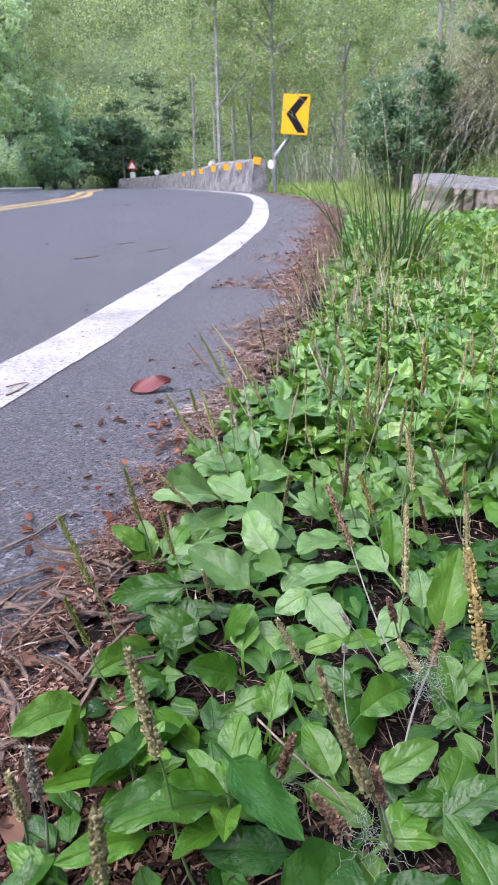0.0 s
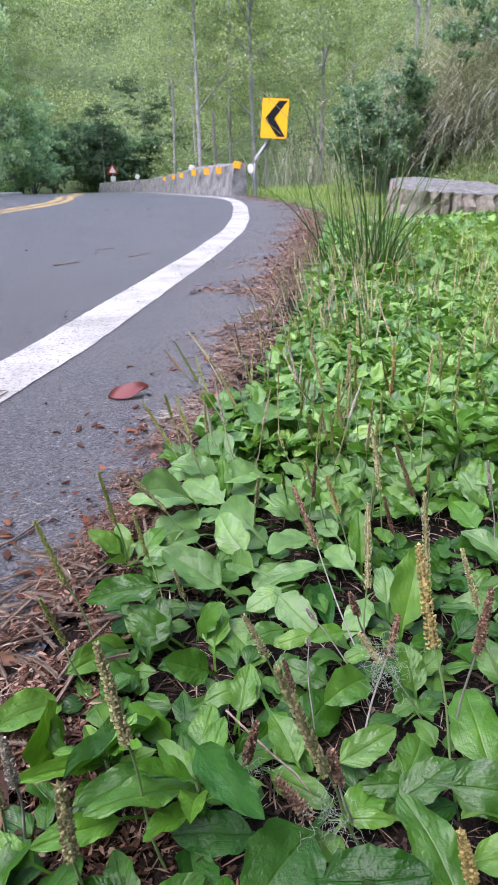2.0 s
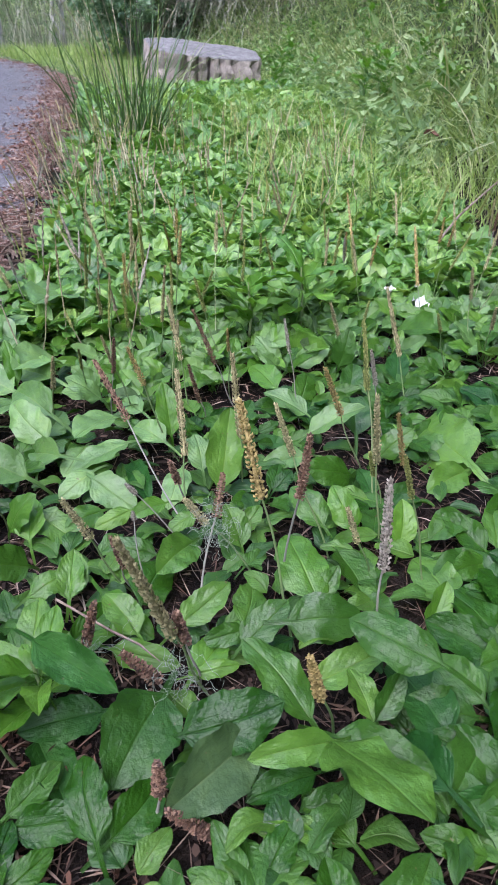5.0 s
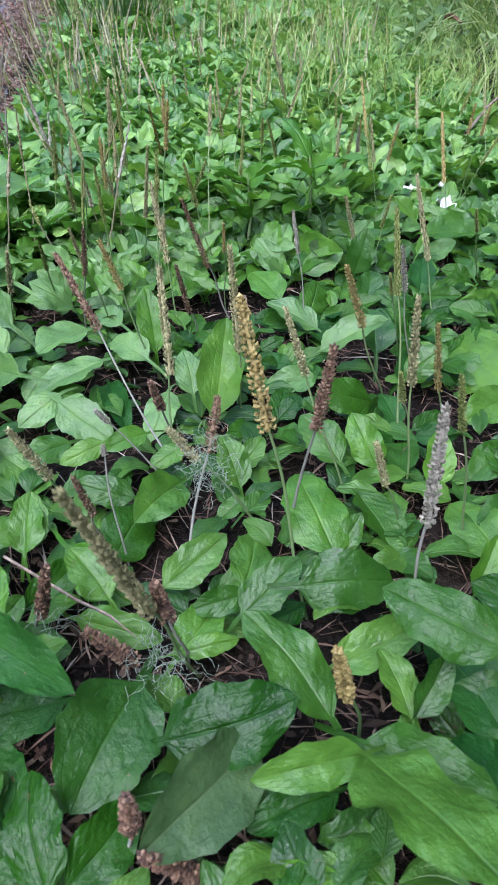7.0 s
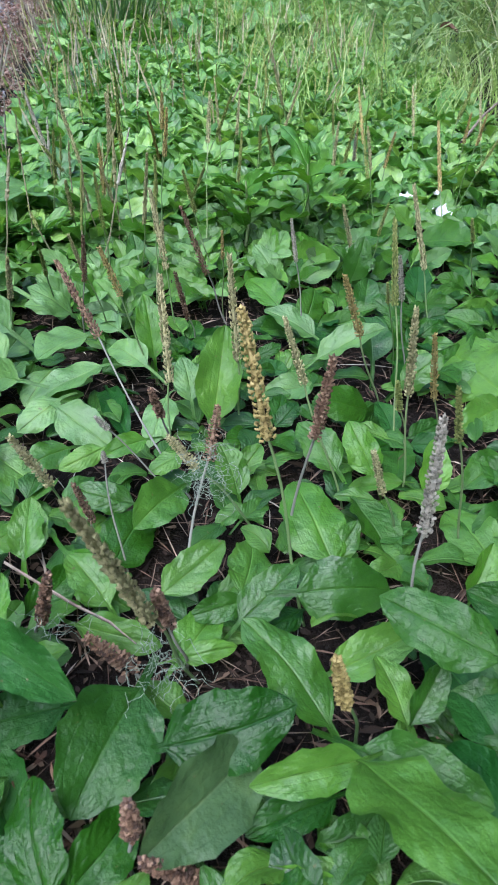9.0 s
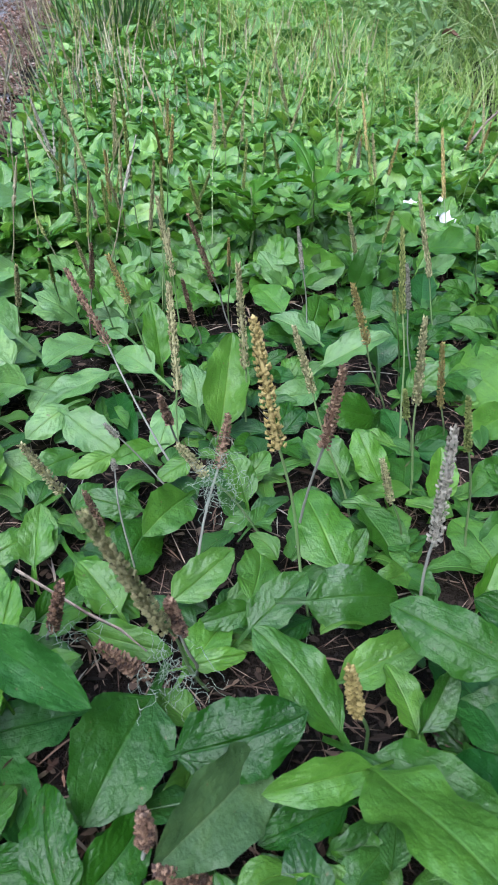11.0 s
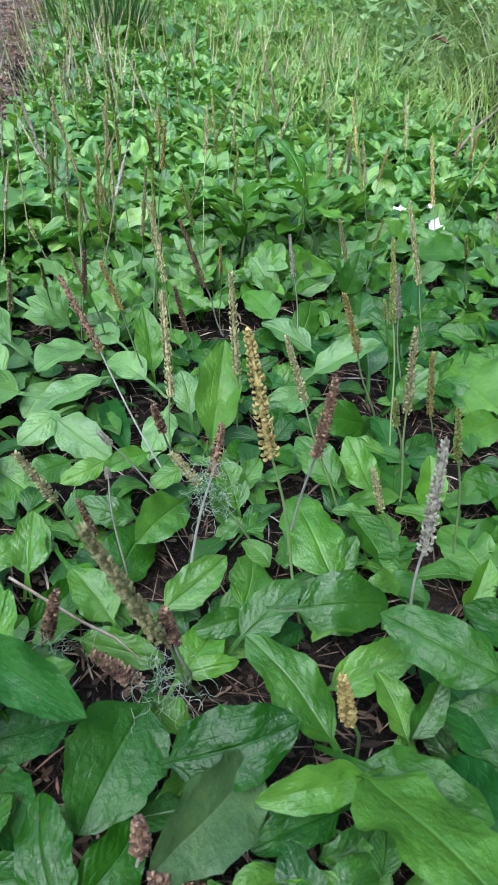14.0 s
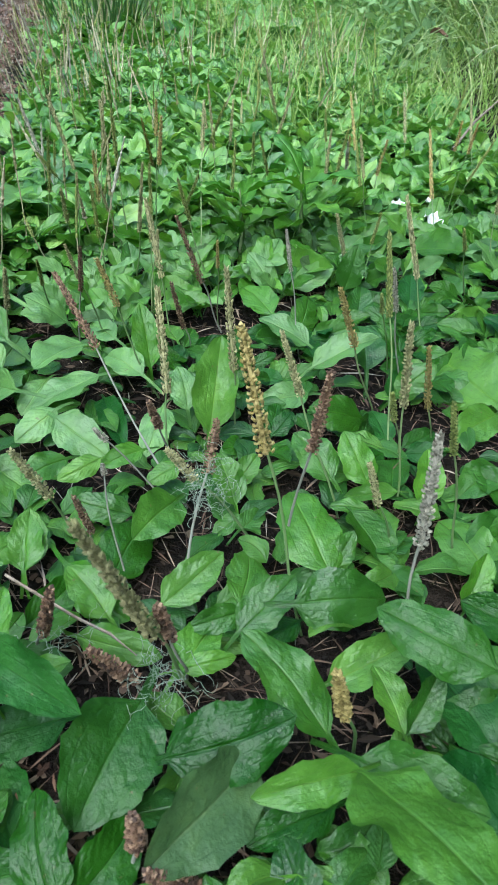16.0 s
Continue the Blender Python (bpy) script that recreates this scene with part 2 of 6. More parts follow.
def asphalt_material():
    """Small dark stones in bitumen: pits between them, a few pale chips, dust in patches."""
    m, t, n, l, p = material("asphalt")
    c = coords(t)
    broad = noise_node(t, 0.9, 5, 0.6, c)
    wobble = noise_node(t, 160.0, 2, 0.5, c)
    moved = mix_node(t, 0.012, c, wobble.outputs["Color"], "ADD")
    stone = n.new("ShaderNodeTexVoronoi")
    stone.inputs["Scale"].default_value = 210.0
    l.new(moved, stone.inputs["Vector"])
    fine = noise_node(t, 700.0, 3, 0.7, c)
    r = ramp_node(t, [(0.3, (0.086, 0.087, 0.101)), (0.7, (0.120, 0.122, 0.139))])
    l.new(broad.outputs[0], r.inputs[0])
    pits = ramp_node(t, [(0.22, (1.25, 1.25, 1.25)), (0.48, (0.9, 0.9, 0.9)), (0.68, (0.22, 0.22, 0.22))])
    l.new(stone.outputs["Distance"], pits.inputs[0])
    col = mix_node(t, 1.0, r.outputs[0], pits.outputs[0], "MULTIPLY")
    sep = n.new("ShaderNodeSeparateColor")
    l.new(stone.outputs["Color"], sep.inputs[0])
    own = ramp_node(t, [(0.0, (0.62, 0.62, 0.64)), (0.6, (1.0, 1.0, 1.0)), (0.93, (1.25, 1.25, 1.25)), (0.97, (2.6, 2.6, 2.55))])
    l.new(sep.outputs[0], own.inputs[0])
    col = mix_node(t, 1.0, col, own.outputs[0], "MULTIPLY")
    dust = noise_node(t, 2.4, 6, 0.7, c)
    dm = ramp_node(t, [(0.5, (0, 0, 0)), (0.85, (0.3, 0.3, 0.3))])
    l.new(dust.outputs[0], dm.inputs[0])
    col = mix_node(t, dm.outputs[0], col, (0.15, 0.138, 0.135))
    l.new(col, p.inputs["Base Color"])
    p.inputs["Roughness"].default_value = 0.52
    p.inputs["Specular IOR Level"].default_value = 0.5
    # added low-angle sheen, standing in for the sky's reflection on the far road
    p.inputs["Sheen Weight"].default_value = 0.30
    p.inputs["Sheen Roughness"].default_value = 0.22
    p.inputs["Sheen Tint"].default_value = (0.92, 0.95, 1.0, 1.0)
    sub = n.new("ShaderNodeMath")
    sub.operation = "MULTIPLY_ADD"
    l.new(stone.outputs["Distance"], sub.inputs[0])
    sub.inputs[1].default_value = -1.0
    l.new(fine.outputs[0], sub.inputs[2])
    bump_node(t, sub.outputs[0], 1.0, 0.0036, p)
    return m


def line_material(name, colour):
    m, t, n, l, p = material(name)
    c = coords(t)
    worn = noise_node(t, 130.0, 6, 0.75, c)
    r = ramp_node(t, [(0.40, (0.15, 0.15, 0.15)), (0.45, tuple(v * 0.84 for v in colour)), (0.6, colour)])
    l.new(worn.outputs[0], r.inputs[0])
    dirt = noise_node(t, 4.0, 5, 0.6, c)
    d = ramp_node(t, [(0.35, (0.62, 0.61, 0.58)), (0.58, (1, 1, 1))])
    l.new(dirt.outputs[0], d.inputs[0])
    l.new(mix_node(t, 1.0, r.outputs[0], d.outputs[0], "MULTIPLY"), p.inputs["Base Color"])
    p.inputs["Roughness"].default_value = 0.6
    fine = noise_node(t, 300.0, 3, 0.7, c)
    bump_node(t, fine.outputs[0], 0.6, 0.002, p)
    return m


ASPHALT = asphalt_material()
WHITE_LINE = line_material("white_road_paint", (0.545, 0.545, 0.515))
YELLOW_LINE = line_material("yellow_road_paint", (0.62, 0.43, 0.14))


def soil_material():
    """Dark humus near the road; low green cover takes over on the slopes and beyond the bend."""
    m, t, n, l, p = material("dark_soil")
    c = coords(t)
    a, b = noise_node(t, 14.0, 5, 0.65, c), noise_node(t, 170.0, 3, 0.6, c)
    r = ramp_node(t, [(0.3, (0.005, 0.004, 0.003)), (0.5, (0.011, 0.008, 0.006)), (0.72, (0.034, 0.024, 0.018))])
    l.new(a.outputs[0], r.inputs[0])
    green = ramp_node(t, [(0.35, (0.07, 0.11, 0.045)), (0.65, (0.15, 0.21, 0.085))])
    patch = noise_node(t, 5.0, 6, 0.7, c)
    l.new(patch.outputs[0], green.inputs[0])
    sep = n.new("ShaderNodeSeparateXYZ")
    l.new(c, sep.inputs[0])
    cover = n.new("ShaderNodeMapRange")
    cover.inputs["From Min"].default_value, cover.inputs["From Max"].default_value = 1.5, 4.5
    l.new(sep.outputs[1], cover.inputs["Value"])
    wander = n.new("ShaderNodeMath")
    wander.operation = "MULTIPLY"
    l.new(cover.outputs[0], wander.inputs[0])
    thin = ramp_node(t, [(0.35, (0.3, 0.3, 0.3)), (0.55, (1, 1, 1))])
    l.new(noise_node(t, 2.2, 5, 0.7, c).outputs[0], thin.inputs[0])
    l.new(thin.outputs[0], wander.inputs[1])
    l.new(mix_node(t, wander.outputs[0], r.outputs[0], green.outputs[0]), p.inputs["Base Color"])
    p.inputs["Roughness"].default_value, p.inputs["Specular IOR Level"].default_value = 0.95, 0.15
    bump_node(t, b.outputs[0], 1.0, 0.01, p)
    return m


SOIL = soil_material()
CONCRETE = plain("weathered_concrete", [(0.3, (0.085, 0.087, 0.088)), (0.48, (0.21, 0.212, 0.21)), (0.7, (0.38, 0.38, 0.375))], 4.5, 0.9, 0.5, 0.01, 40.0, spec=0.3)
STONE = plain("grey_stone", [(0.25, (0.12, 0.105, 0.085)), (0.5, (0.27, 0.245, 0.205)), (0.75, (0.42, 0.385, 0.33))], 9.0, 0.9, 0.6, 0.008, 60.0, spec=0.3)
STONE_TOP = plain("weathered_stone_top", [(0.3, (0.10, 0.10, 0.095)), (0.5, (0.18, 0.18, 0.17)), (0.75, (0.28, 0.28, 0.27))], 16.0, 0.9, 0.5, 0.004, 90.0, spec=0.3)
SIGN_YELLOW = plain("sign_yellow", [(0.3, (0.88, 0.46, 0.006)), (0.7, (0.92, 0.50, 0.008))], 6.0, 0.6, 0.05, 0.001, 300.0, spec=0.2)
SIGN_BLACK = plain("sign_black", [(0.3, (0.010, 0.010, 0.013)), (0.7, (0.018, 0.018, 0.022))], 6.0, 0.7, 0.05, 0.001, 300.0, spec=0.1)
STEEL = plain("galvanised_steel", [(0.3, (0.32, 0.34, 0.36)), (0.7, (0.46, 0.48, 0.50))], 20.0, 0.5, 0.1, 0.002, 200.0, metal=0.6)
AMBER = plain("amber_reflector", [(0.3, (0.80, 0.36, 0.01)), (0.7, (0.90, 0.46, 0.03))], 30.0, 0.35, 0.1, 0.002, 300.0)
WHITE_PLASTIC = plain("white_plastic", [(0.3, (0.62, 0.62, 0.60)), (0.7, (0.78, 0.78, 0.76))], 12.0, 0.5, 0.1, 0.002, 200.0)
RED_PAINT = plain("red_paint", [(0.3, (0.45, 0.02, 0.02)), (0.7, (0.55, 0.03, 0.03))], 12.0, 0.5, 0.1, 0.002, 200.0)
BARK = plain("pale_bark", [(0.3, (0.24, 0.235, 0.22)), (0.55, (0.38, 0.375, 0.36)), (0.75, (0.52, 0.515, 0.50))], 5.0, 0.9, 0.8, 0.02, 30.0, spec=0.2)
TWIG = plain("dry_twig", [(0.3, (0.16, 0.12, 0.09)), (0.7, (0.36, 0.30, 0.24))], 60.0, 0.9, 0.4, 0.002, 400.0, spec=0.2)
LEAF = {
    "g": plantain_leaf_material("green_plantain_leaf", [(0.0, (0.032, 0.108, 0.009)), (0.5, (0.066, 0.176, 0.016)), (1.0, (0.116, 0.256, 0.030))]),
    "y": plantain_leaf_material("fresh_plantain_leaf", [(0.0, (0.066, 0.192, 0.012)), (1.0, (0.124, 0.282, 0.026))]),
    # Darker leaf tones m, d, b; on low and near plants they also carry shade.
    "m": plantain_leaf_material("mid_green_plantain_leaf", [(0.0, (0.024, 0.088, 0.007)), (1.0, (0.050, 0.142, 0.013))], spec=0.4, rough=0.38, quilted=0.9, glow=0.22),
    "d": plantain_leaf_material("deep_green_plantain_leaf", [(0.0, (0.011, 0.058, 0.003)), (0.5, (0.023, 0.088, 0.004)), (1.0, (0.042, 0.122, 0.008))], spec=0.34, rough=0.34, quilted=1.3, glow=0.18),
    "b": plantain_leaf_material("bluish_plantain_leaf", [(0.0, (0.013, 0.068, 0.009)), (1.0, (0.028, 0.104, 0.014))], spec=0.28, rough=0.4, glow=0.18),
    # Sky sheen of the farther leaves is put into this paler, greyer green.
    "s": plantain_leaf_material("sheen_pale_plantain_leaf", [(0.0, (0.090, 0.200, 0.042)), (0.5, (0.125, 0.255, 0.062)), (1.0, (0.165, 0.315, 0.085))], spec=0.7, rough=0.40, quilted=1.2, glow=0.24),
    "p": plantain_leaf_material("faded_plantain_leaf", [(0.0, (0.066, 0.128, 0.044)), (1.0, (0.100, 0.168, 0.064))], spec=0.3, rough=0.36, quilted=0.5),
}
LEAF_MANY = plantain_leaf_material("plantain_leaves", [(0.0, (0.055, 0.165, 0.022)), (0.5, (0.130, 0.285, 0.046)), (0.85, (0.205, 0.38, 0.074)), (1.0, (0.28, 0.45, 0.10))], "island", 0.75, 0.30)
# Darker copy of plantain_leaves: shade of the gaps between plants, put into colour.
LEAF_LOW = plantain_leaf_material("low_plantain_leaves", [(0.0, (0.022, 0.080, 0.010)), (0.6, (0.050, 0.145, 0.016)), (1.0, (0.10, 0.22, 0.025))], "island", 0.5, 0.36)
GRASS = foliage("green_grass", [(0.0, (0.13, 0.23, 0.045)), (0.5, (0.25, 0.37, 0.08)), (0.85, (0.34, 0.45, 0.14)), (1.0, (0.46, 0.46, 0.25))])
BANK_GRASS = foliage("olive_bank_grass", [(0.0, (0.11, 0.175, 0.065)), (0.4, (0.21, 0.30, 0.105)), (0.8, (0.32, 0.39, 0.17)), (1.0, (0.42, 0.42, 0.27))], 0.6, 0.35)
DARK_GRASS = foliage("dark_green_sedge", [(0.0, (0.032, 0.080, 0.027)), (0.6, (0.065, 0.130, 0.038)), (1.0, (0.15, 0.22, 0.08))])
# Lifted above leaf tones to brighten the slope; the light is in the colour.
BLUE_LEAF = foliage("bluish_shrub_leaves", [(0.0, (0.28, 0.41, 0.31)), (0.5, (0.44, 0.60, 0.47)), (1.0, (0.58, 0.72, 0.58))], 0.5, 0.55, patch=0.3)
DRY_GRASS = foliage("dry_grass", [(0.0, (0.14, 0.155, 0.11)), (0.5, (0.30, 0.315, 0.24)), (1.0, (0.52, 0.51, 0.43))], 0.7, 0.3)
HERB = foliage("herb_leaves", [(0.0, (0.09, 0.17, 0.055)), (0.5, (0.19, 0.31, 0.105)), (1.0, (0.32, 0.44, 0.20))])
# Paler and greyer than leaves are: distance haze is put into the colour.
HAZY_TREE_LEAF = foliage("hazy_tree_leaves", [(0.0, (0.20, 0.27, 0.16)), (0.5, (0.34, 0.43, 0.25)), (1.0, (0.47, 0.54, 0.33))], 0.6, 0.5, spec=0.3, patch=0.3)
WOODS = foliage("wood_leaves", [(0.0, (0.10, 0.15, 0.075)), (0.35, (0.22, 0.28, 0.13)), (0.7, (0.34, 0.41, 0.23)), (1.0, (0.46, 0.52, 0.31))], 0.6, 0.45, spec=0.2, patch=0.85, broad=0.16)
# Two darker shrub leaf copies; the shade they stand in is put into the colour.
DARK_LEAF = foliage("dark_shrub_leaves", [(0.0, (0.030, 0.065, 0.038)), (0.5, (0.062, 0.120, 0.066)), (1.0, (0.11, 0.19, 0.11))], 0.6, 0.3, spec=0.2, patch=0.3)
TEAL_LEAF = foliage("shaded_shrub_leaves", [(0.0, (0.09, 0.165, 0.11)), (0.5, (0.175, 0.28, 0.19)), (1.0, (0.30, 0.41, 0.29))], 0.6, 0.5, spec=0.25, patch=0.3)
# Palest slope leaves: brightness is put into the base colour here too.
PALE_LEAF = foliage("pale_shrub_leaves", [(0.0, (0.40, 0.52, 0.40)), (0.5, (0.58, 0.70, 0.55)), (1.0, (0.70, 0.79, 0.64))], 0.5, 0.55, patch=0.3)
HUMUS = foliage("dark_leaf_scraps", [(0.0, (0.012, 0.009, 0.007)), (0.6, (0.045, 0.030, 0.022)), (0.9, (0.10, 0.065, 0.045)), (1.0, (0.22, 0.16, 0.11))], 0.85, 0.05, spec=0.2)
LITTER = foliage("brown_litter", [(0.0, (0.020, 0.012, 0.008)), (0.4, (0.078, 0.038, 0.024)), (0.75, (0.19, 0.100, 0.064)), (1.0, (0.42, 0.32, 0.24))], 0.85, 0.05, spec=0.2)
DRY_LITTER = foliage("dry_rusty_litter", [(0.0, (0.085, 0.042, 0.030)), (0.5, (0.20, 0.110, 0.080)), (1.0, (0.38, 0.27, 0.21))], 0.85, 0.05, spec=0.2)
NEEDLE = foliage("dry_needles", [(0.0, (0.055, 0.034, 0.024)), (0.5, (0.165, 0.105, 0.074)), (0.85, (0.32, 0.235, 0.175)), (1.0, (0.54, 0.46, 0.38))], 0.85, 0.05, spec=0.2)
PALE_NEEDLE = foliage("bleached_needles", [(0.0, (0.12, 0.09, 0.07)), (0.5, (0.30, 0.25, 0.20)), (1.0, (0.50, 0.46, 0.40))], 0.85, 0.05, spec=0.2)
RUST = foliage("rust_scales", [(0.0, (0.07, 0.023, 0.012)), (0.5, (0.17, 0.060, 0.030)), (1.0, (0.29, 0.125, 0.065))], 0.8, 0.1, spec=0.2)
RUST_CHIP = foliage("rust_bark_chip", [(0.0, (0.055, 0.022, 0.014)), (0.5, (0.12, 0.048, 0.028)), (1.0, (0.21, 0.095, 0.058))], 0.85, 0.02, "object", spec=0.2)
STALK_GREEN = foliage("green_stalk", [(0.0, (0.11, 0.19, 0.06)), (1.0, (0.25, 0.32, 0.14))], 0.5, 0.1, "object")
STALK_GREY = foliage("grey_stalk", [(0.0, (0.17, 0.17, 0.14)), (1.0, (0.31, 0.305, 0.26))], 0.7, 0.05, "object")
STALK_TAN = foliage("tan_stalk", [(0.0, (0.25, 0.22, 0.13)), (1.0, (0.46, 0.42, 0.28))], 0.7, 0.1, "object")
SEED_PALE = foliage("pale_seed_head", [(0.0, (0.30, 0.26, 0.17)), (0.5, (0.46, 0.41, 0.28)), (1.0, (0.62, 0.57, 0.42))], 0.8, 0.3)
SEED_OLIVE = foliage("olive_seed_head", [(0.0, (0.17, 0.165, 0.075)), (0.5, (0.33, 0.31, 0.15)), (1.0, (0.54, 0.50, 0.27))], 0.75, 0.2)
SEED_GOLD = foliage("golden_seed_head", [(0.0, (0.17, 0.13, 0.04)), (0.5, (0.33, 0.26, 0.085)), (1.0, (0.50, 0.40, 0.16))], 0.75, 0.1)
SEED_BROWN = foliage("brown_seed_head", [(0.0, (0.06, 0.036, 0.026)), (0.5, (0.17, 0.098, 0.058)), (1.0, (0.36, 0.24, 0.155))], 0.8, 0.05)
SEED_GREEN = foliage("green_seed_head", [(0.0, (0.13, 0.17, 0.04)), (0.5, (0.25, 0.29, 0.075)), (1.0, (0.38, 0.40, 0.14))], 0.7, 0.25)
SEED_GREY = foliage("grey_seed_head", [(0.0, (0.16, 0.145, 0.11)), (0.5, (0.31, 0.29, 0.23)), (1.0, (0.50, 0.46, 0.38))], 0.85, 0.15)

# ---- plan: curves along the road (y ahead) ----
LINE_Y = [-40, -12, -3, 0, 1.05, 1.54, 2.04, 3.0, 3.5, 4.75, 5.9, 7.75, 9.2, 10.3, 11.3, 12.3, 13.8, 20, 30, 40, 52, 70]
LINE_X = [-26, -6.5, -1.75, -0.72, -0.41, -0.31, -0.24, -0.10, -0.03, 0.11, 0.17, 0.20, 0.17, 0.06, -0.17, -0.42, -0.78, -1.85, -3.85, -7.4, -13.5, -26]
EDGE_Y = [-40, -12, -3, -0.5, 0.2, 0.43, 0.78, 1.15, 1.77, 3.11, 5.0, 6.57, 8.5, 10.3, 11.5, 12.5, 13.8, 20, 30, 40, 52, 70]
EDGE_X = [-24, -5.6, -1.2, -0.40, -0.21, -0.155, -0.075, 0.0, 0.12, 0.35, 0.62, 0.79, 0.75, 0.42, 0.34, 0.12, -0.30, -1.3, -3.3, -6.8, -12.8, -25]
# For y below 0 the foot swings in: unseen bank added to block sky light.
FOOT_Y = [-40, -6, -2, -1, -0.5, -0.2, 0.1, 0.5, 0.9, 1.4, 2.4, 3.6, 5.5, 7.5, 9.5, 11.5, 13.5, 17, 25, 70]
FOOT_X = [-24, -2.0, -0.72, -0.36, -0.10, 0.16, 0.45, 0.64, 0.76, 0.96, 1.35, 1.75, 2.3, 2.5, 2.3, 1.9, 1.75, 2.2, 3.5, 12]


def road_width(y):
    return np.interp(y, [-3, 7, 12, 30], [5.7, 5.6, 4.7, 4.6])


def line_x(y):
    return np.interp(y, LINE_Y, LINE_X)


def edge_x(y):
    return np.interp(y, EDGE_Y, EDGE_X)


def road_z(y):
    d = np.maximum(0.0, y - 10.5)
    return -0.022 * d * d / (d + 3.0)


def ground_z(x, y):
    """Height of the bare ground."""
    x, y = np.asarray(x, float), np.asarray(y, float)
    z = road_z(y)
    e = x - edge_x(y)
    verge = -0.003 - 0.025 * np.clip((e - 0.03) / 0.08, 0, 1) + 0.010 * smooth_noise(x, y, 3.0) + 0.02 * np.clip(e, 0, 2)
    out = np.where(e > -0.02, z + verge, z - 0.05)
    d = np.maximum(0.0, x - np.interp(y, FOOT_Y, FOOT_X))
    bank = 0.55 * d * d / (d + 0.25) + 0.8 * np.maximum(0, d - 0.4)
    # The unseen part behind y = 0 is steepened to shade the nearest plants.
    bank = bank * (1 + 1.6 * np.clip(-y / 0.5, 0, 1))
    out = out + np.minimum(bank, 10 + 0.2 * d) * (1 + 0.12 * smooth_noise(x, y, 0.8))
    left = np.maximum(0.0, (line_x(y) - road_width(y) - 0.9) - x)
    out = out + np.minimum(1.7 * left * left / (left + 0.5), 12 + 0.3 * left) * (1 + 0.1 * smooth_noise(x, y, 0.4, 3))
    far = np.maximum(0.0, y - 44.0)
    out = out + 0.75 * far * far / (far + 14.0) * np.clip((160 - far) / 100, 0.2, 1)
    valley = np.clip(x - edge_x(y) - 0.4, 0, 3) * np.clip((y - 13.0) / 6, 0, 1) * np.clip(1 - d, 0, 1)
    return out - 0.35 * valley


def sheet(name, xs, ys, fz, mat, cut=None):
    X, Y = np.meshgrid(xs, ys)
    vs = np.stack([X, Y, fz(X, Y)], -1).reshape(-1, 3)
    nx, ny = len(xs), len(ys)
    i = (np.arange(ny - 1)[:, None] * nx + np.arange(nx - 1)[None]).ravel()
    fs = np.stack([i, i + 1, i + nx + 1, i + nx], -1)
    return new(name, mesh_of(name, vs, fs, [mat]))


def graded(a, b, mid, fine, grow):
    """Grid lines, fine round mid and wider apart outwards."""
    out, s, p = [mid], fine, mid
    while p < b:
        s = min(s * grow, 12)
        p += s
        out.append(p)
    s, p = fine, mid
    while p > a:
        s = min(s * grow, 12)
        p -= s
        out.append(p)
    return np.array(sorted(out))


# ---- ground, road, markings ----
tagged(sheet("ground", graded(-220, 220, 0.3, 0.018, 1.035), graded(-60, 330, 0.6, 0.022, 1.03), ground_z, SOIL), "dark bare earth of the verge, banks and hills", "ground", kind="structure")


def ribbon(name, ys, fa, fb, lift, mat, cross=2, label="", category="road"):
    u = np.linspace(0, 1, cross)
    xa, xb = fa(ys), fb(ys)
    X = xa[:, None] * (1 - u) + xb[:, None] * u
    Y = np.repeat(ys[:, None], cross, 1)
    vs = np.stack([X, Y, road_z(Y) + lift], -1).reshape(-1, 3)
    i = (np.arange(len(ys) - 1)[:, None] * cross + np.arange(cross - 1)[None]).ravel()
    fs = np.stack([i, i + 1, i + cross + 1, i + cross], -1)
    return tagged(new(name, mesh_of(name, vs, fs, [mat])), label, category, kind="structure")


YS = np.concatenate([np.linspace(-40, -2, 40), np.linspace(-1.9, 14, 420), np.linspace(14.3, 70, 150)])
ragged = lambda y: edge_x(y) + 0.007 * np.sin(y * 23) + 0.005 * np.sin(y * 61 + 1) + 0.01 * np.sin(y * 5.3)
ribbon("road", YS, lambda y: line_x(y) - road_width(y) - 0.5, ragged, 0.0, ASPHALT, 30, "dark grey asphalt mountain road curving out of sight", "road")
jag = lambda y, k: 0.0012 * np.sin(y * 97 + k) + np.random.default_rng(k).normal(0, 0.0014, len(y))
ribbon("edge_line", YS[YS > -3], lambda y: line_x(y) - 0.148 + jag(y, 0), lambda y: line_x(y) + jag(y, 3), 0.002, WHITE_LINE, 4, "worn white painted line along the road's edge", "road marking")
ribbon("far_edge_line", YS[YS > -3], lambda y: line_x(y) - road_width(y), lambda y: line_x(y) - road_width(y) + 0.14, 0.002, WHITE_LINE, 3, "worn white painted line along the far road edge", "road marking")
for off in (0.485, 0.525):
    ribbon("centre_line", YS[YS > -3], lambda y: line_x(y) - off * road_width(y) - 0.05, lambda y: line_x(y) - off * road_width(y) + 0.05, 0.002, YELLOW_LINE, 3, "worn yellow centre line of the road", "road marking")


KERB = plain("pale_kerb_concrete", [(0.3, (0.40, 0.40, 0.39)), (0.7, (0.62, 0.62, 0.60))], 6.0, 0.85, 0.3, 0.005, 60.0, spec=0.3)
ky = np.linspace(8, 34, 80)
kx = line_x(ky) - road_width(ky) - 0.1
prof = [(-0.20, -0.12), (-0.20, 0.105), (-0.03, 0.105), (0.0, 0.08), (0.0, -0.12)]
kv = [(a + p, b, float(road_z(b)) + q) for a, b in zip(kx, ky) for p, q in prof]
kf = [(i * 5 + j, i * 5 + j + 1, i * 5 + j + 6, i * 5 + j + 5) for i in range(79) for j in range(4)]
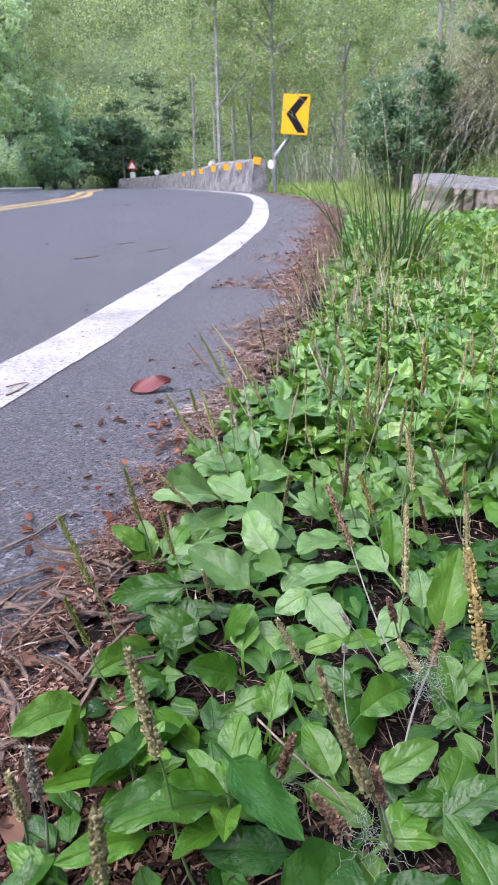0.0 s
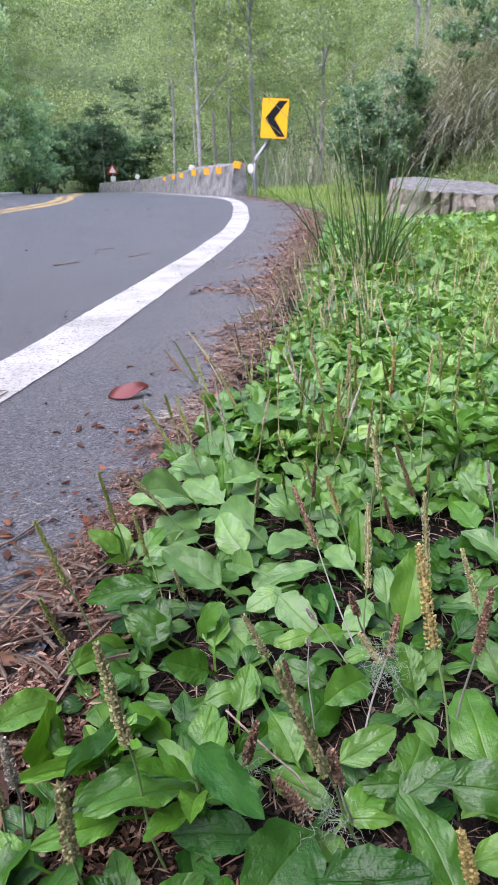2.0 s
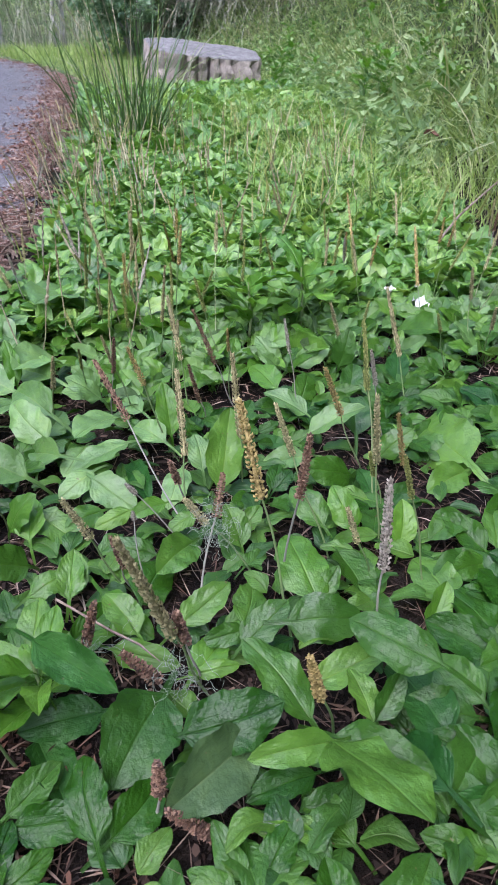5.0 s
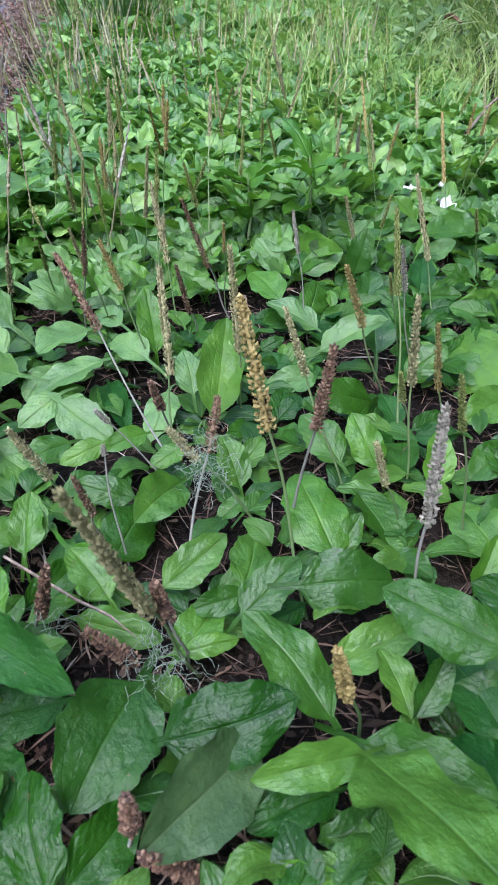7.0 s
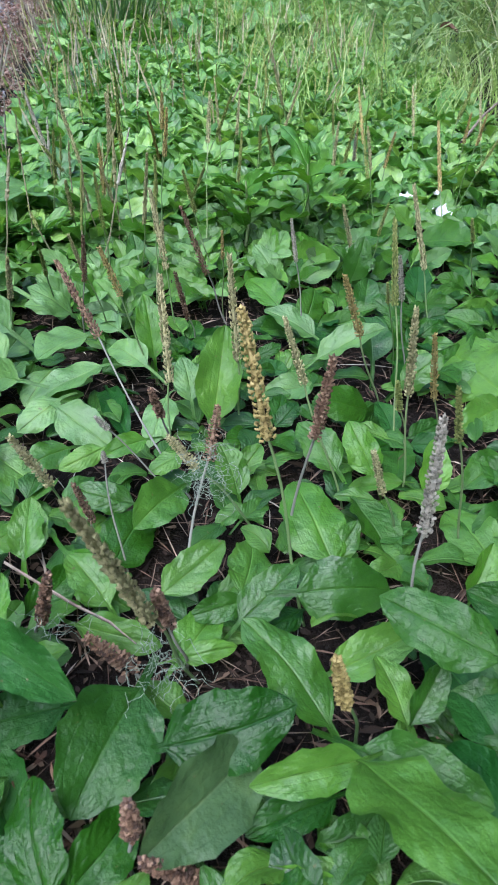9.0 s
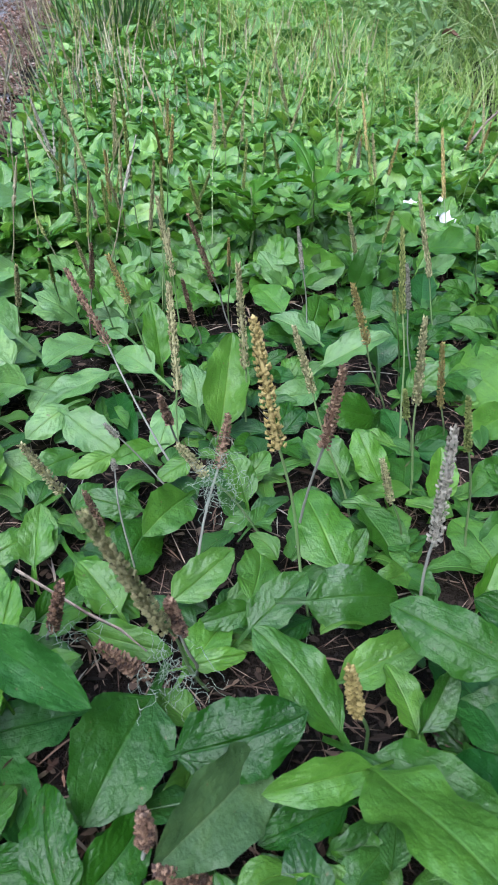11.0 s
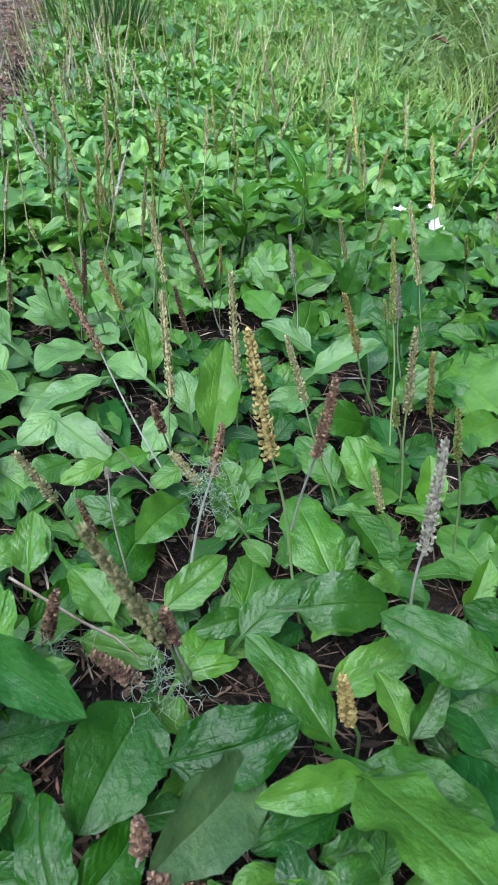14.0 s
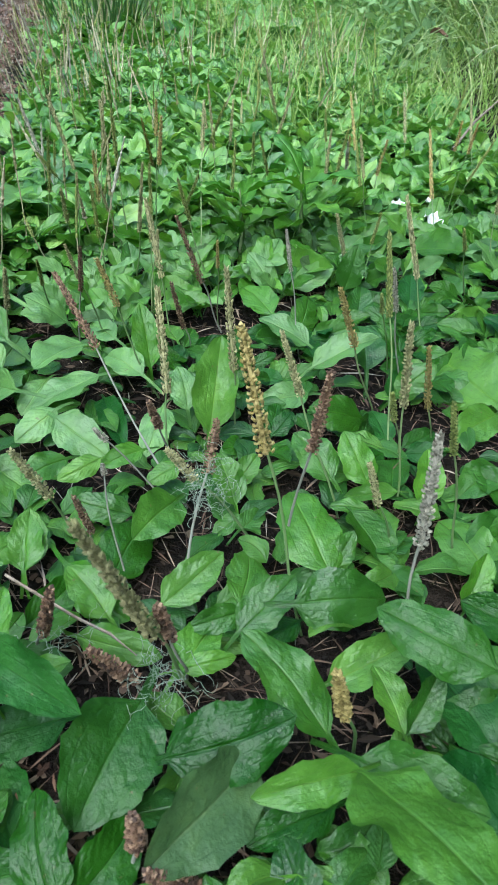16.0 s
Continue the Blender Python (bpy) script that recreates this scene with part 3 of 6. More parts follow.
tagged(new("kerb", mesh_of("kerb", kv, kf, [KERB], smooth=False)), "low pale concrete kerb on the far roadside", "kerb", kind="structure")

# ---- barrier, signs, stone ----
def barrier_x(y):
    return np.interp(y, [11.75, 12.2, 13.8, 20, 30, 40, 52], [0.05, -0.08, -0.62, -1.55, -3.45, -6.9, -13.0])


def concrete_barrier():
    root = new("concrete_barrier")
    ys = np.concatenate([np.linspace(11.8, 16, 60), np.linspace(16.3, 41, 70)])
    prof = [(-0.03, -0.12), (0.0, 0.06), (0.06, 0.40), (0.075, 0.47), (0.10, 0.495), (0.24, 0.50), (0.27, 0.47), (0.29, -0.12)]
    vs, k = [], len(prof)
    bx = barrier_x(ys)
    for i, y in enumerate(ys):
        tx = np.gradient(bx, ys)[i]
        nx, ny = 1 / math.hypot(1, tx), -tx / math.hypot(1, tx)
        for j, (a, h) in enumerate(prof):
            w = 0.012 * math.sin(y * 7 + j * 1.7) + 0.008 * math.sin(y * 19 + j)
            vs.append((bx[i] + nx * (a + w), y + ny * (a + w), road_z(y) + h + (w if j > 1 else 0)))
    fs = [(i * k + j, (i + 1) * k + j, (i + 1) * k + j + 1, i * k + j + 1) for i in range(len(ys) - 1) for j in range(k - 1)]
    me = mesh_of("body", vs, fs, [CONCRETE], smooth=False)
    bm = bmesh.new()
    bm.from_mesh(me)
    bm.verts.ensure_lookup_table()
    bm.faces.new([bm.verts[j] for j in range(k)])
    bm.faces.new([bm.verts[(len(ys) - 1) * k + j] for j in reversed(range(k))])
    bmesh.ops.recalc_face_normals(bm, faces=bm.faces)
    bm.to_mesh(me)
    bm.free()
    part("body", me, parent=root)
    bm = bmesh.new()
    box(bm, (0.014, 0.10, 0.11), bevel=0.003)
    me = bpy.data.meshes.new("reflector")
    bm.to_mesh(me)
    bm.free()
    me.materials.append(AMBER)
    for y in (12.45, 13.15, 14.2, 17.1, 19.7, 22.3):
        part("reflector", me, parent=root, label="square amber reflector plate", m=pose(float(barrier_x(y)) + 0.0, y, float(road_z(y)) + 0.40, 0, 0, 58 + math.degrees(math.atan(-float(barrier_x(y + 0.3) - barrier_x(y - 0.3)) / 0.6))))
    bm = bmesh.new()
    box(bm, (0.02, 0.13, 0.11), bevel=0.004)
    part("reflector", bm, AMBER, root, "tilted amber reflector plate", pose(0.14, 11.76, 0.46, 10, 0, 70))
    return tagged(root, "low weathered concrete barrier with amber reflector plates", "barrier")


concrete_barrier()


def chevron_sign():
    root = new("chevron_sign")
    plate = bmesh.new()
    box(plate, (0.43, 0.008, 0.585), bevel=0.003)
    up = pose(0.76, 11.95, 1.135, -2, 4.5, -14)
    p = part("plate", plate, SIGN_YELLOW, root, "yellow sign plate", up)
    bm = bmesh.new()
    pts = [(0.19, 0.262), (0.055, 0.262), (-0.15, 0.0), (0.055, -0.262), (0.19, -0.262), (0.0, 0.0)]
    front = [bm.verts.new((x, -0.006, z)) for x, z in pts]
    back = [bm.verts.new((x, -0.0042, z)) for x, z in pts]
    for a in ((0, 1, 2, 5), (5, 2, 3, 4)):
        bm.faces.new([front[i] for i in a])
    for i in range(6):
        bm.faces.new([front[i], back[i], back[(i + 1) % 6], front[(i + 1) % 6]])
    part("chevron", bm, SIGN_BLACK, p, "black arrow pointing along the bend")
    for z in (-0.15, 0.15):
        bm = bmesh.new()
        bmesh.ops.create_cone(bm, cap_ends=True, segments=8, radius1=0.007, radius2=0.006, depth=0.006, matrix=pose(0.055, -0.007, z * 1.6, 90))
        part("bolt", bm, STEEL, p)
    v, f = tube([(0.44, 12.03, -0.05), (0.42, 12.03, 0.25), (0.41, 12.03, 0.46), (0.45, 12.03, 0.55), (0.56, 12.03, 0.68), (0.64, 12.03, 0.76), (0.70, 12.03, 0.86), (0.755, 12.03, 1.36)], [0.033] * 8, 12)
    part("pole", mesh_of("pole", v, f, [STEEL]), parent=root, label="bent grey steel pole")
    bm = bmesh.new()
    bmesh.ops.create_cone(bm, cap_ends=True, segments=20, radius1=0.06, radius2=0.055, depth=0.03, matrix=pose(0.36, 11.82, 0.40, 80, 0, 10) @ Matrix.Diagonal((0.8, 1.3, 1, 1)))
    part("reflector", bm, WHITE_PLASTIC, root, "round white reflector")
    return tagged(root, "yellow road sign with a black chevron on a bent steel pole", "road sign")


chevron_sign()


def marker_post(x, y, h, r):
    root = new("marker_post")
    root.matrix_world = pose(x, y, float(road_z(y)))
    bm = bmesh.new()
    bmesh.ops.create_cone(bm, cap_ends=True, segments=10, radius1=0.03, radius2=0.025, depth=h, matrix=pose(0, 0, h / 2))
    part("post", bm, STEEL, root)
    bm = bmesh.new()
    bmesh.ops.create_cone(bm, cap_ends=True, segments=20, radius1=r, radius2=r * 0.9, depth=0.03, matrix=pose(0, -0.03, h, 90))
    part("disc", bm, WHITE_PLASTIC, root, "round white reflector disc")
    return tagged(root, "round white reflector on a short post behind the barrier", "marker post", "reflector posts along the barrier")


marker_post(-0.93, 18.4, 0.58, 0.08)
marker_post(-3.9, 31.0, 0.62, 0.10)


def warning_sign():
    root = new("warning_sign")
    root.matrix_world = pose(-6.2, 39.0, float(road_z(39.0)) - 0.15) @ Matrix.Scale(0.8, 4)
    v, f = tube([(0, 0, -0.1), (0, 0, 1.9)], [0.04, 0.04], 10)
    part("post", mesh_of("post", v, f, [STEEL]), parent=root)
    bm = bmesh.new()
    bmesh.ops.create_cone(bm, cap_ends=True, segments=3, radius1=0.42, radius2=0.42, depth=0.02, matrix=pose(0, -0.06, 1.55, 90, 0, 0) @ pose(0, 0, 0, 0, 0, 0))
    part("plate", bm, RED_PAINT, root, "red bordered triangular plate")
    bm = bmesh.new()
    bmesh.ops.create_cone(bm, cap_ends=True, segments=3, radius1=0.27, radius2=0.27, depth=0.012, matrix=pose(0, -0.08, 1.55, 90, 0, 0))
    part("panel", bm, WHITE_PLASTIC, root, "white inner panel")
    bm = bmesh.new()
    box(bm, (0.34, 0.02, 0.55), pose(0, -0.06, 0.92), 0.01)
    part("plate", bm, WHITE_PLASTIC, root, "white rectangular plate")
    return tagged(root, "small red and white warning sign on a post", "road sign")


warning_sign()


def stone_block():
    """A split block: flat worn top, vertical broken face with dark notches."""
    n = 110
    vs, fs = [], []
    rows = [(-0.10, 1.0), (0.0, 1.0), (0.08, 1.0), (0.16, 0.995), (0.235, 0.99), (0.262, 0.975), (0.268, 0.955), (0.27, 0.75), (0.271, 0.4), (0.272, 0.0)]
    cuts = ((-2.62, 0.03), (-2.15, 0.05), (-1.86, 0.055), (-1.52, 0.085), (-1.22, 0.06), (-0.93, 0.075), (-0.62, 0.05), (0.4, 0.02), (1.4, 0.02))
    for h, k in rows:
        for i in range(n):
            a = 2 * math.pi * i / n
            c, s = math.cos(a), math.sin(a)
            r = 1 / max(abs(c) / 0.47, abs(s) / 0.30, (abs(c) + abs(s)) / 0.69)
            b = a if a < math.pi else a - 2 * math.pi
            notch = sum(deep * max(0.0, 1 - abs(b - at - 0.04 * math.sin(9 * h)) / 0.08) * 1.25 * (1 if h < 0.25 else 0.3) for at, deep in cuts)
            step = 0.022 * math.sin(7.3 * math.floor((b + 3.2) / 0.33) + 2 * math.floor(h / 0.11))
            r += (step + 0.004 * math.sin(23 * a + 31 * h) - notch) * (k > 0.9)
            vs.append((c * r * k, s * r * k, h * 1.08 + (0.12 * s * min(r, 0.4) - 0.03 * c * 0.4) * k * (h > 0.2)))
    m = len(rows)
    for j in range(m - 1):
        for i in range(n):
            q = (i + 1) % n
            fs.append((j * n + i, j * n + q, (j + 1) * n + q, (j + 1) * n + i))
    ob = new("stone_block", mesh_of("stone_block", vs, fs, [STONE, STONE_TOP], [0 if q < n * 5 else 1 for q in range(len(fs))], smooth=False))
    ob.matrix_world = pose(1.60, 5.3, -0.085, 0, 2.5, -10) @ Matrix.Diagonal((0.86, 0.9, 1.13, 1))
    return tagged(ob, "split grey stone block with a flat top in the grass", "stone")


stone_block()


# ---- trees and shrubs ----
def crown_points(n, blobs):
    """Points in uneven clumps inside ellipsoids (centre, radii)."""
    out = []
    for (c, r, share) in blobs:
        k = max(1, int(n * share))
        clumps = rng.normal(size=(max(4, k // 45), 3))
        clumps /= np.linalg.norm(clumps, axis=1)[:, None]
        clumps *= rng.uniform(0.35, 1.0, (len(clumps), 1)) ** 0.5
        pick = clumps[rng.integers(0, len(clumps), k)]
        p = pick + rng.normal(size=(k, 3)) * (0.16, 0.16, 0.10)
        out.append(np.array(c) + p * np.array(r))
    return np.concatenate(out)


def tree_parts(height, spread, leaves, size, thin=0.012, low=0.35):
    pieces = []
    bend = rng.uniform(-0.03, 0.03, 2) * height
    trunk = [(bend[0] * t * t, bend[1] * t * t + 0.1 * math.sin(4 * t), height * t) for t in np.linspace(0, 0.93, 9)]
    pieces.append(tube(trunk, [height * thin * (1.05 - 0.9 * t) for t in np.linspace(0, 1, 9)], 8))
    blobs = []
    for i in range(11):
        t = rng.uniform(low, 0.9)
        a = rng.uniform(0, 2 * math.pi)
        o = np.array((bend[0] * t * t, bend[1] * t * t, height * t))
        L = spread * (1.15 - 0.6 * t) * rng.uniform(0.6, 1.1)
        tip = o + np.array((math.cos(a) * L, math.sin(a) * L, L * rng.uniform(0.25, 0.8)))
        mid = (o + tip) / 2 + np.array((0, 0, 0.12 * L))
        pieces.append(tube([o, mid, tip], [height * thin * 0.42, height * thin * 0.25, height * thin * 0.08], 5))
        blobs.append((tip, (L * 0.55, L * 0.55, L * 0.32), 0.06))
        blobs.append((mid, (L * 0.4, L * 0.4, L * 0.22), 0.025))
    blobs.append(((bend[0], bend[1], height * 0.9), (spread * 0.5, spread * 0.5, height * 0.12), 0.08))
    v, f = joined(pieces)
    trunk_mesh = mesh_of("trunk", v, f, [BARK])
    pts = crown_points(leaves, blobs)
    n = len(pts)
    v, f = leaf_cloud(pts, rng.uniform(0.7, 1.3, n) * size, rng.uniform(0.35, 0.6, n) * size, 0.7, 0.25)
    return trunk_mesh, v, f


TREES = []
for spec in ((11, 2.8, 11000, 0.12, 0.0062, 0.22), (13, 3.0, 12000, 0.12, 0.0055, 0.22), (9, 2.8, 10000, 0.12, 0.007, 0.2), (12, 3.4, 13000, 0.13, 0.0075, 0.12)):
    TREES.append(tree_parts(*spec))


def tree(x, y, which, scale, turn, leaf, label):
    root = new("tree")
    root.matrix_world = pose(x, y, float(ground_z(x, y)) - 0.1, 0, 0, turn) @ Matrix.Scale(scale, 4)
    trunk_mesh, v, f = TREES[which]
    part("trunk", trunk_mesh, parent=root)
    key = (which, leaf.name)
    if key not in CROWNS:
        CROWNS[key] = mesh_of("crown", v, f, [leaf], smooth=False)
    part("crown", CROWNS[key], parent=root)
    return tagged(root, label, "tree", "trees of the wooded valley")


CROWNS = {}
TALL = "slender grey-barked tree with sparse light green, haze-paled crown"
for x, y, w, s, r, m in ((-0.8, 21, 0, 0.95, 20, HAZY_TREE_LEAF), (0.85, 23, 1, 1.0, 80, HAZY_TREE_LEAF), (0.1, 27, 1, 0.9, 150, HAZY_TREE_LEAF),
                         (-2.4, 32, 1, 1.0, 250, HAZY_TREE_LEAF), (3.6, 29, 3, 1.0, 300, HAZY_TREE_LEAF), (6.2, 25, 2, 1.1, 10, HAZY_TREE_LEAF), (-0.6, 37, 3, 1.1, 60, HAZY_TREE_LEAF), (1.8, 34, 1, 1.1, 95, HAZY_TREE_LEAF),
                         (4.5, 39, 1, 1.2, 175, HAZY_TREE_LEAF), (8.5, 33, 3, 1.1, 215, HAZY_TREE_LEAF), (-2.0, 46, 3, 1.2, 33, HAZY_TREE_LEAF), (2.5, 47, 1, 1.2, 77, HAZY_TREE_LEAF),
                         (7.5, 45, 3, 1.2, 123, HAZY_TREE_LEAF), (12, 42, 2, 1.3, 161, HAZY_TREE_LEAF), (-13, 44, 2, 1.2, 263, HAZY_TREE_LEAF), (-17, 40, 3, 1.1, 299, HAZY_TREE_LEAF),
                         (-10.5, 35, 2, 1.0, 9, HAZY_TREE_LEAF), (-15, 31, 3, 1.0, 44, HAZY_TREE_LEAF), (-12, 25, 2, 1.0, 99, HAZY_TREE_LEAF), (-17, 24, 3, 1.0, 133, HAZY_TREE_LEAF), (-5.5, 49, 2, 0.8, 70, DARK_LEAF), (-7.5, 44, 2, 0.6, 20, DARK_LEAF)):
    tree(x, y, w, s, r, m, TALL if m is HAZY_TREE_LEAF else "dark bushy tree in the shade of the bend")


def shrub(x, y, z0, r, n, size, mat, label, seed_stems=9, squash=0.8):
    root = new("shrub")
    root.matrix_world = pose(x, y, z0)
    pieces = []
    blobs = []
    for i in range(seed_stems):
        a = 2 * math.pi * i / seed_stems + rng.uniform(-0.4, 0.4)
        L = rng.uniform(0.5, 0.95)
        tip = np.array((math.cos(a) * r[0] * L, math.sin(a) * r[1] * L, r[2] * rng.uniform(0.5, 1.7)))
        pieces.append(tube([(0, 0, 0), tip * (0.35, 0.35, 0.6), tip], [0.02 * r[2] + 0.006, 0.014 * r[2] + 0.004, 0.004], 5))
        blobs.append((tip, (r[0] * 0.42, r[1] * 0.42, r[2] * 0.36), 0.8 / seed_stems))
    blobs.append(((0, 0, r[2] * 0.9), (r[0] * 0.8, r[1] * 0.8, r[2] * 0.8), 0.25))
    v, f = joined(pieces)
    part("stem", mesh_of("stem", v, f, [BARK]), parent=root)
    p = crown_points(n, blobs)
    k = len(p)
    v, f = leaf_cloud(p, rng.uniform(0.7, 1.3, k) * size, rng.uniform(0.35, 0.6, k) * size, 0.7, 0.4)
    part("foliage", mesh_of("foliage", v, f, [mat], smooth=False), parent=root)
    return tagged(root, label, "shrub")


def on_ground(x, y):
    return float(ground_z(x, y)) - 0.05


for x, y, r, n, s, m, lab in ((2.06, 9.6, (0.68, 0.6, 0.9), 8000, 0.075, TEAL_LEAF, "dark green shrub hanging on the grassy bank"),
                              (3.6, 9.0, (0.9, 0.7, 0.8), 3200, 0.08, TEAL_LEAF, "dark green shrub high on the bank"),
                              (3.5, 7.6, (0.5, 0.5, 0.45), 3200, 0.055, TEAL_LEAF, "bluish green shrub on the dry bank"),
                              (3.5, 6.9, (0.35, 0.4, 0.5), 2000, 0.06, TEAL_LEAF, "dark shrub among hanging grass on the bank"),
                              (3.9, 6.4, (0.7, 0.8, 0.55), 2600, 0.07, HERB, "leafy green shrub on the bank"),
                              (3.3, 6.0, (0.5, 0.5, 0.4), 3200, 0.055, TEAL_LEAF, "dark green shrub among hanging grass on the bank"),
                              (3.4, 5.0, (0.5, 0.5, 0.45), 3000, 0.055, TEAL_LEAF, "dark green shrub among hanging grass on the bank"),
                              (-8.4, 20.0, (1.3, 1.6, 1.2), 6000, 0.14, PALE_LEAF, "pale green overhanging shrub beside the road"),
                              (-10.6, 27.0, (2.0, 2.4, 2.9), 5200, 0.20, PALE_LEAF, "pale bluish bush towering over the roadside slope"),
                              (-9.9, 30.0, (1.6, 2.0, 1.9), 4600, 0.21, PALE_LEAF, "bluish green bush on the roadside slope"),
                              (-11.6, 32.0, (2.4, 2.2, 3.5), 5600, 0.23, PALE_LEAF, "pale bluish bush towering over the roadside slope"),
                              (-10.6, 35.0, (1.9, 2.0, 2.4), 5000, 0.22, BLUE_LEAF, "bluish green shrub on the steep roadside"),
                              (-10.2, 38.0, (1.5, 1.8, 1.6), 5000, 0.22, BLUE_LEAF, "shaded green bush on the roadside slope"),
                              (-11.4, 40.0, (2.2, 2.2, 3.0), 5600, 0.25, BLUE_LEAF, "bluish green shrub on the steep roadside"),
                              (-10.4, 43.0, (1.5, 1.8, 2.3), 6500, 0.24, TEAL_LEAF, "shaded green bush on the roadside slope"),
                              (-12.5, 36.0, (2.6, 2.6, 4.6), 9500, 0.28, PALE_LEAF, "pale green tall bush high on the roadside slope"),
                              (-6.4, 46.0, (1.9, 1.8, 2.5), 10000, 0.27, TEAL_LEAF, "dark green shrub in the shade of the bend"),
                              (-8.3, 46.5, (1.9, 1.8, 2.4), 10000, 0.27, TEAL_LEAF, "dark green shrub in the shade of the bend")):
    shrub(x, y, on_ground(x, y), r, n, s, m, lab)

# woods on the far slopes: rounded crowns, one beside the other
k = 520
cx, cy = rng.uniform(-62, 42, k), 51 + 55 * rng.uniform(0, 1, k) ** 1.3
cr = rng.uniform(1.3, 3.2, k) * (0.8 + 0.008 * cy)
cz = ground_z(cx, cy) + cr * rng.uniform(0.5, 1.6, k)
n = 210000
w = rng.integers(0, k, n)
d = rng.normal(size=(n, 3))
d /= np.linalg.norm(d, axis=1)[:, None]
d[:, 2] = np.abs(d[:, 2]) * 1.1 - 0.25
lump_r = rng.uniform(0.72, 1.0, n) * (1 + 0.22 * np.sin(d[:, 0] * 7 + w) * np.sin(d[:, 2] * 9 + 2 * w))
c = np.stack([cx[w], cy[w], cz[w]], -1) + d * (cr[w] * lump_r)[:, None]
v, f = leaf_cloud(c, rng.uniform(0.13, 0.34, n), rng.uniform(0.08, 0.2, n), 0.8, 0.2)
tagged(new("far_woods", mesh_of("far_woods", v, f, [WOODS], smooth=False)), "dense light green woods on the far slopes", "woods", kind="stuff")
def slope_cover(name, n, y0, y1, off, spread, high, size, mat, label):
    """Leaves over the roadside slope, gathered in overlapping mounds."""
    y = rng.uniform(y0, y1, n)
    d = off + spread * rng.uniform(0, 1, n) ** 1.4
    x = line_x(y) - road_width(y) - d
    mound = 0.35 + 0.65 * np.abs(smooth_noise(x * 0.9, y * 0.6, 1.0, 4))
    z = ground_z(x, y) + high * mound * rng.uniform(0, 1, n) ** 0.6
    v, f = leaf_cloud(np.stack([x, y, z], -1), rng.uniform(0.6, 1.4, n) * size, rng.uniform(0.3, 0.7, n) * size, 0.8, 0.4)
    return tagged(new(name, mesh_of(name, v, f, [mat], smooth=False)), label, "foliage", kind="stuff")


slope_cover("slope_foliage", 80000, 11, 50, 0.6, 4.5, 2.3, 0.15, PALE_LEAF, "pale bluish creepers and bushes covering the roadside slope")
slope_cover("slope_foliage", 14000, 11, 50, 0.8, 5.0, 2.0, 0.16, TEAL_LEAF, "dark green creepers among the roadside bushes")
slope_cover("kerb_herbs", 30000, 9, 50, 0.33, 0.7, 0.75, 0.09, HERB, "fresh green herbs and grass behind the kerb")


# ---- grass and herbs ----
def grass_field(name, n, place, length, width, lean, droop, mat, label, seg=4):
    x, y = place(n)
    base = np.stack([x, y, ground_z(x, y) - 0.005], -1)
    k = len(x)
    v, f = blades(base, rng.uniform(0, 2 * math.pi, k), rng.uniform(*length, k), rng.uniform(*width, k), rng.uniform(*lean, k), rng.uniform(*droop, k), seg)
    return tagged(new(name, mesh_of(name, v, f, [mat])), label, "grass", kind="stuff")


def strip(y0, y1, a, b, bias=1.0):
    """Random places between two curves of x."""
    def place(n):
        y = rng.uniform(y0, y1, n)
        u = rng.uniform(0, 1, n) ** bias
        return a(y) * (1 - u) + b(y) * u, y
    return place


foot = lambda y: np.interp(y, FOOT_Y, FOOT_X)
grass_field("verge_grass", 13000, strip(2.4, 9.5, lambda y: edge_x(y) + 0.12, lambda y: foot(y) + 0.6), (0.05, 0.16), (0.002, 0.005), (0.0, 0.6), (0.2, 1.2), GRASS, "short light green grass on the verge")
grass_field("verge_grass", 3500, strip(9.5, 13.5, lambda y: edge_x(y) + 0.25, lambda y: foot(y) + 0.6), (0.10, 0.24), (0.005, 0.010), (0.0, 0.6), (0.2, 1.0), GRASS, "short light green grass on the verge")
grass_field("soft_grass", 9000, strip(1.15, 3.6, lambda y: 0.16 + 0.27 * y, lambda y: foot(y) + 0.45), (0.06, 0.20), (0.0015, 0.0032), (0.0, 0.7), (0.4, 1.6), GRASS, "fine soft grass at the foot of the bank", 5)
grass_field("bank_grass", 32000, strip(1.2, 14, lambda y: foot(y) + 0.2, lambda y: foot(y) + 4.5, 1.3), (0.15, 0.5), (0.004, 0.010), (0.2, 1.0), (0.6, 2.0), BANK_GRASS, "green grass hanging over the bank", 5)
grass_field("dry_bank_grass", 9000, strip(6.5, 16, lambda y: foot(y) + 0.5, lambda y: foot(y) + 5.0, 0.9), (0.3, 0.9), (0.005, 0.012), (0.2, 1.0), (0.8, 2.2), DRY_GRASS, "long dry grass hanging over the bank", 6)
grass_field("overhang_grass", 5000, strip(7.4, 11.5, lambda y: foot(y) + 0.7, lambda y: foot(y) + 2.2), (0.5, 1.1), (0.006, 0.014), (0.5, 1.3), (0.8, 2.0), DRY_GRASS, "matted dry grass hanging down the bank", 6)
grass_field("reeds", 420, strip(12.6, 16, lambda y: edge_x(y) + 0.9, lambda y: foot(y) + 1.5), (0.5, 1.7), (0.006, 0.014), (0.0, 0.3), (0.1, 0.9), DRY_GRASS, "dry reeds behind the road sign", 5)

n = 26000
x, y = strip(1.6, 13, lambda y: foot(y) - 0.05, lambda y: foot(y) + 2.6, 1.5)(n)
c = np.stack([x, y, ground_z(x, y) + rng.gamma(1.6, 0.05, n)], -1)
v, f = leaf_cloud(c, rng.uniform(0.02, 0.075, n), rng.uniform(0.010, 0.030, n), 0.5, 0.1)
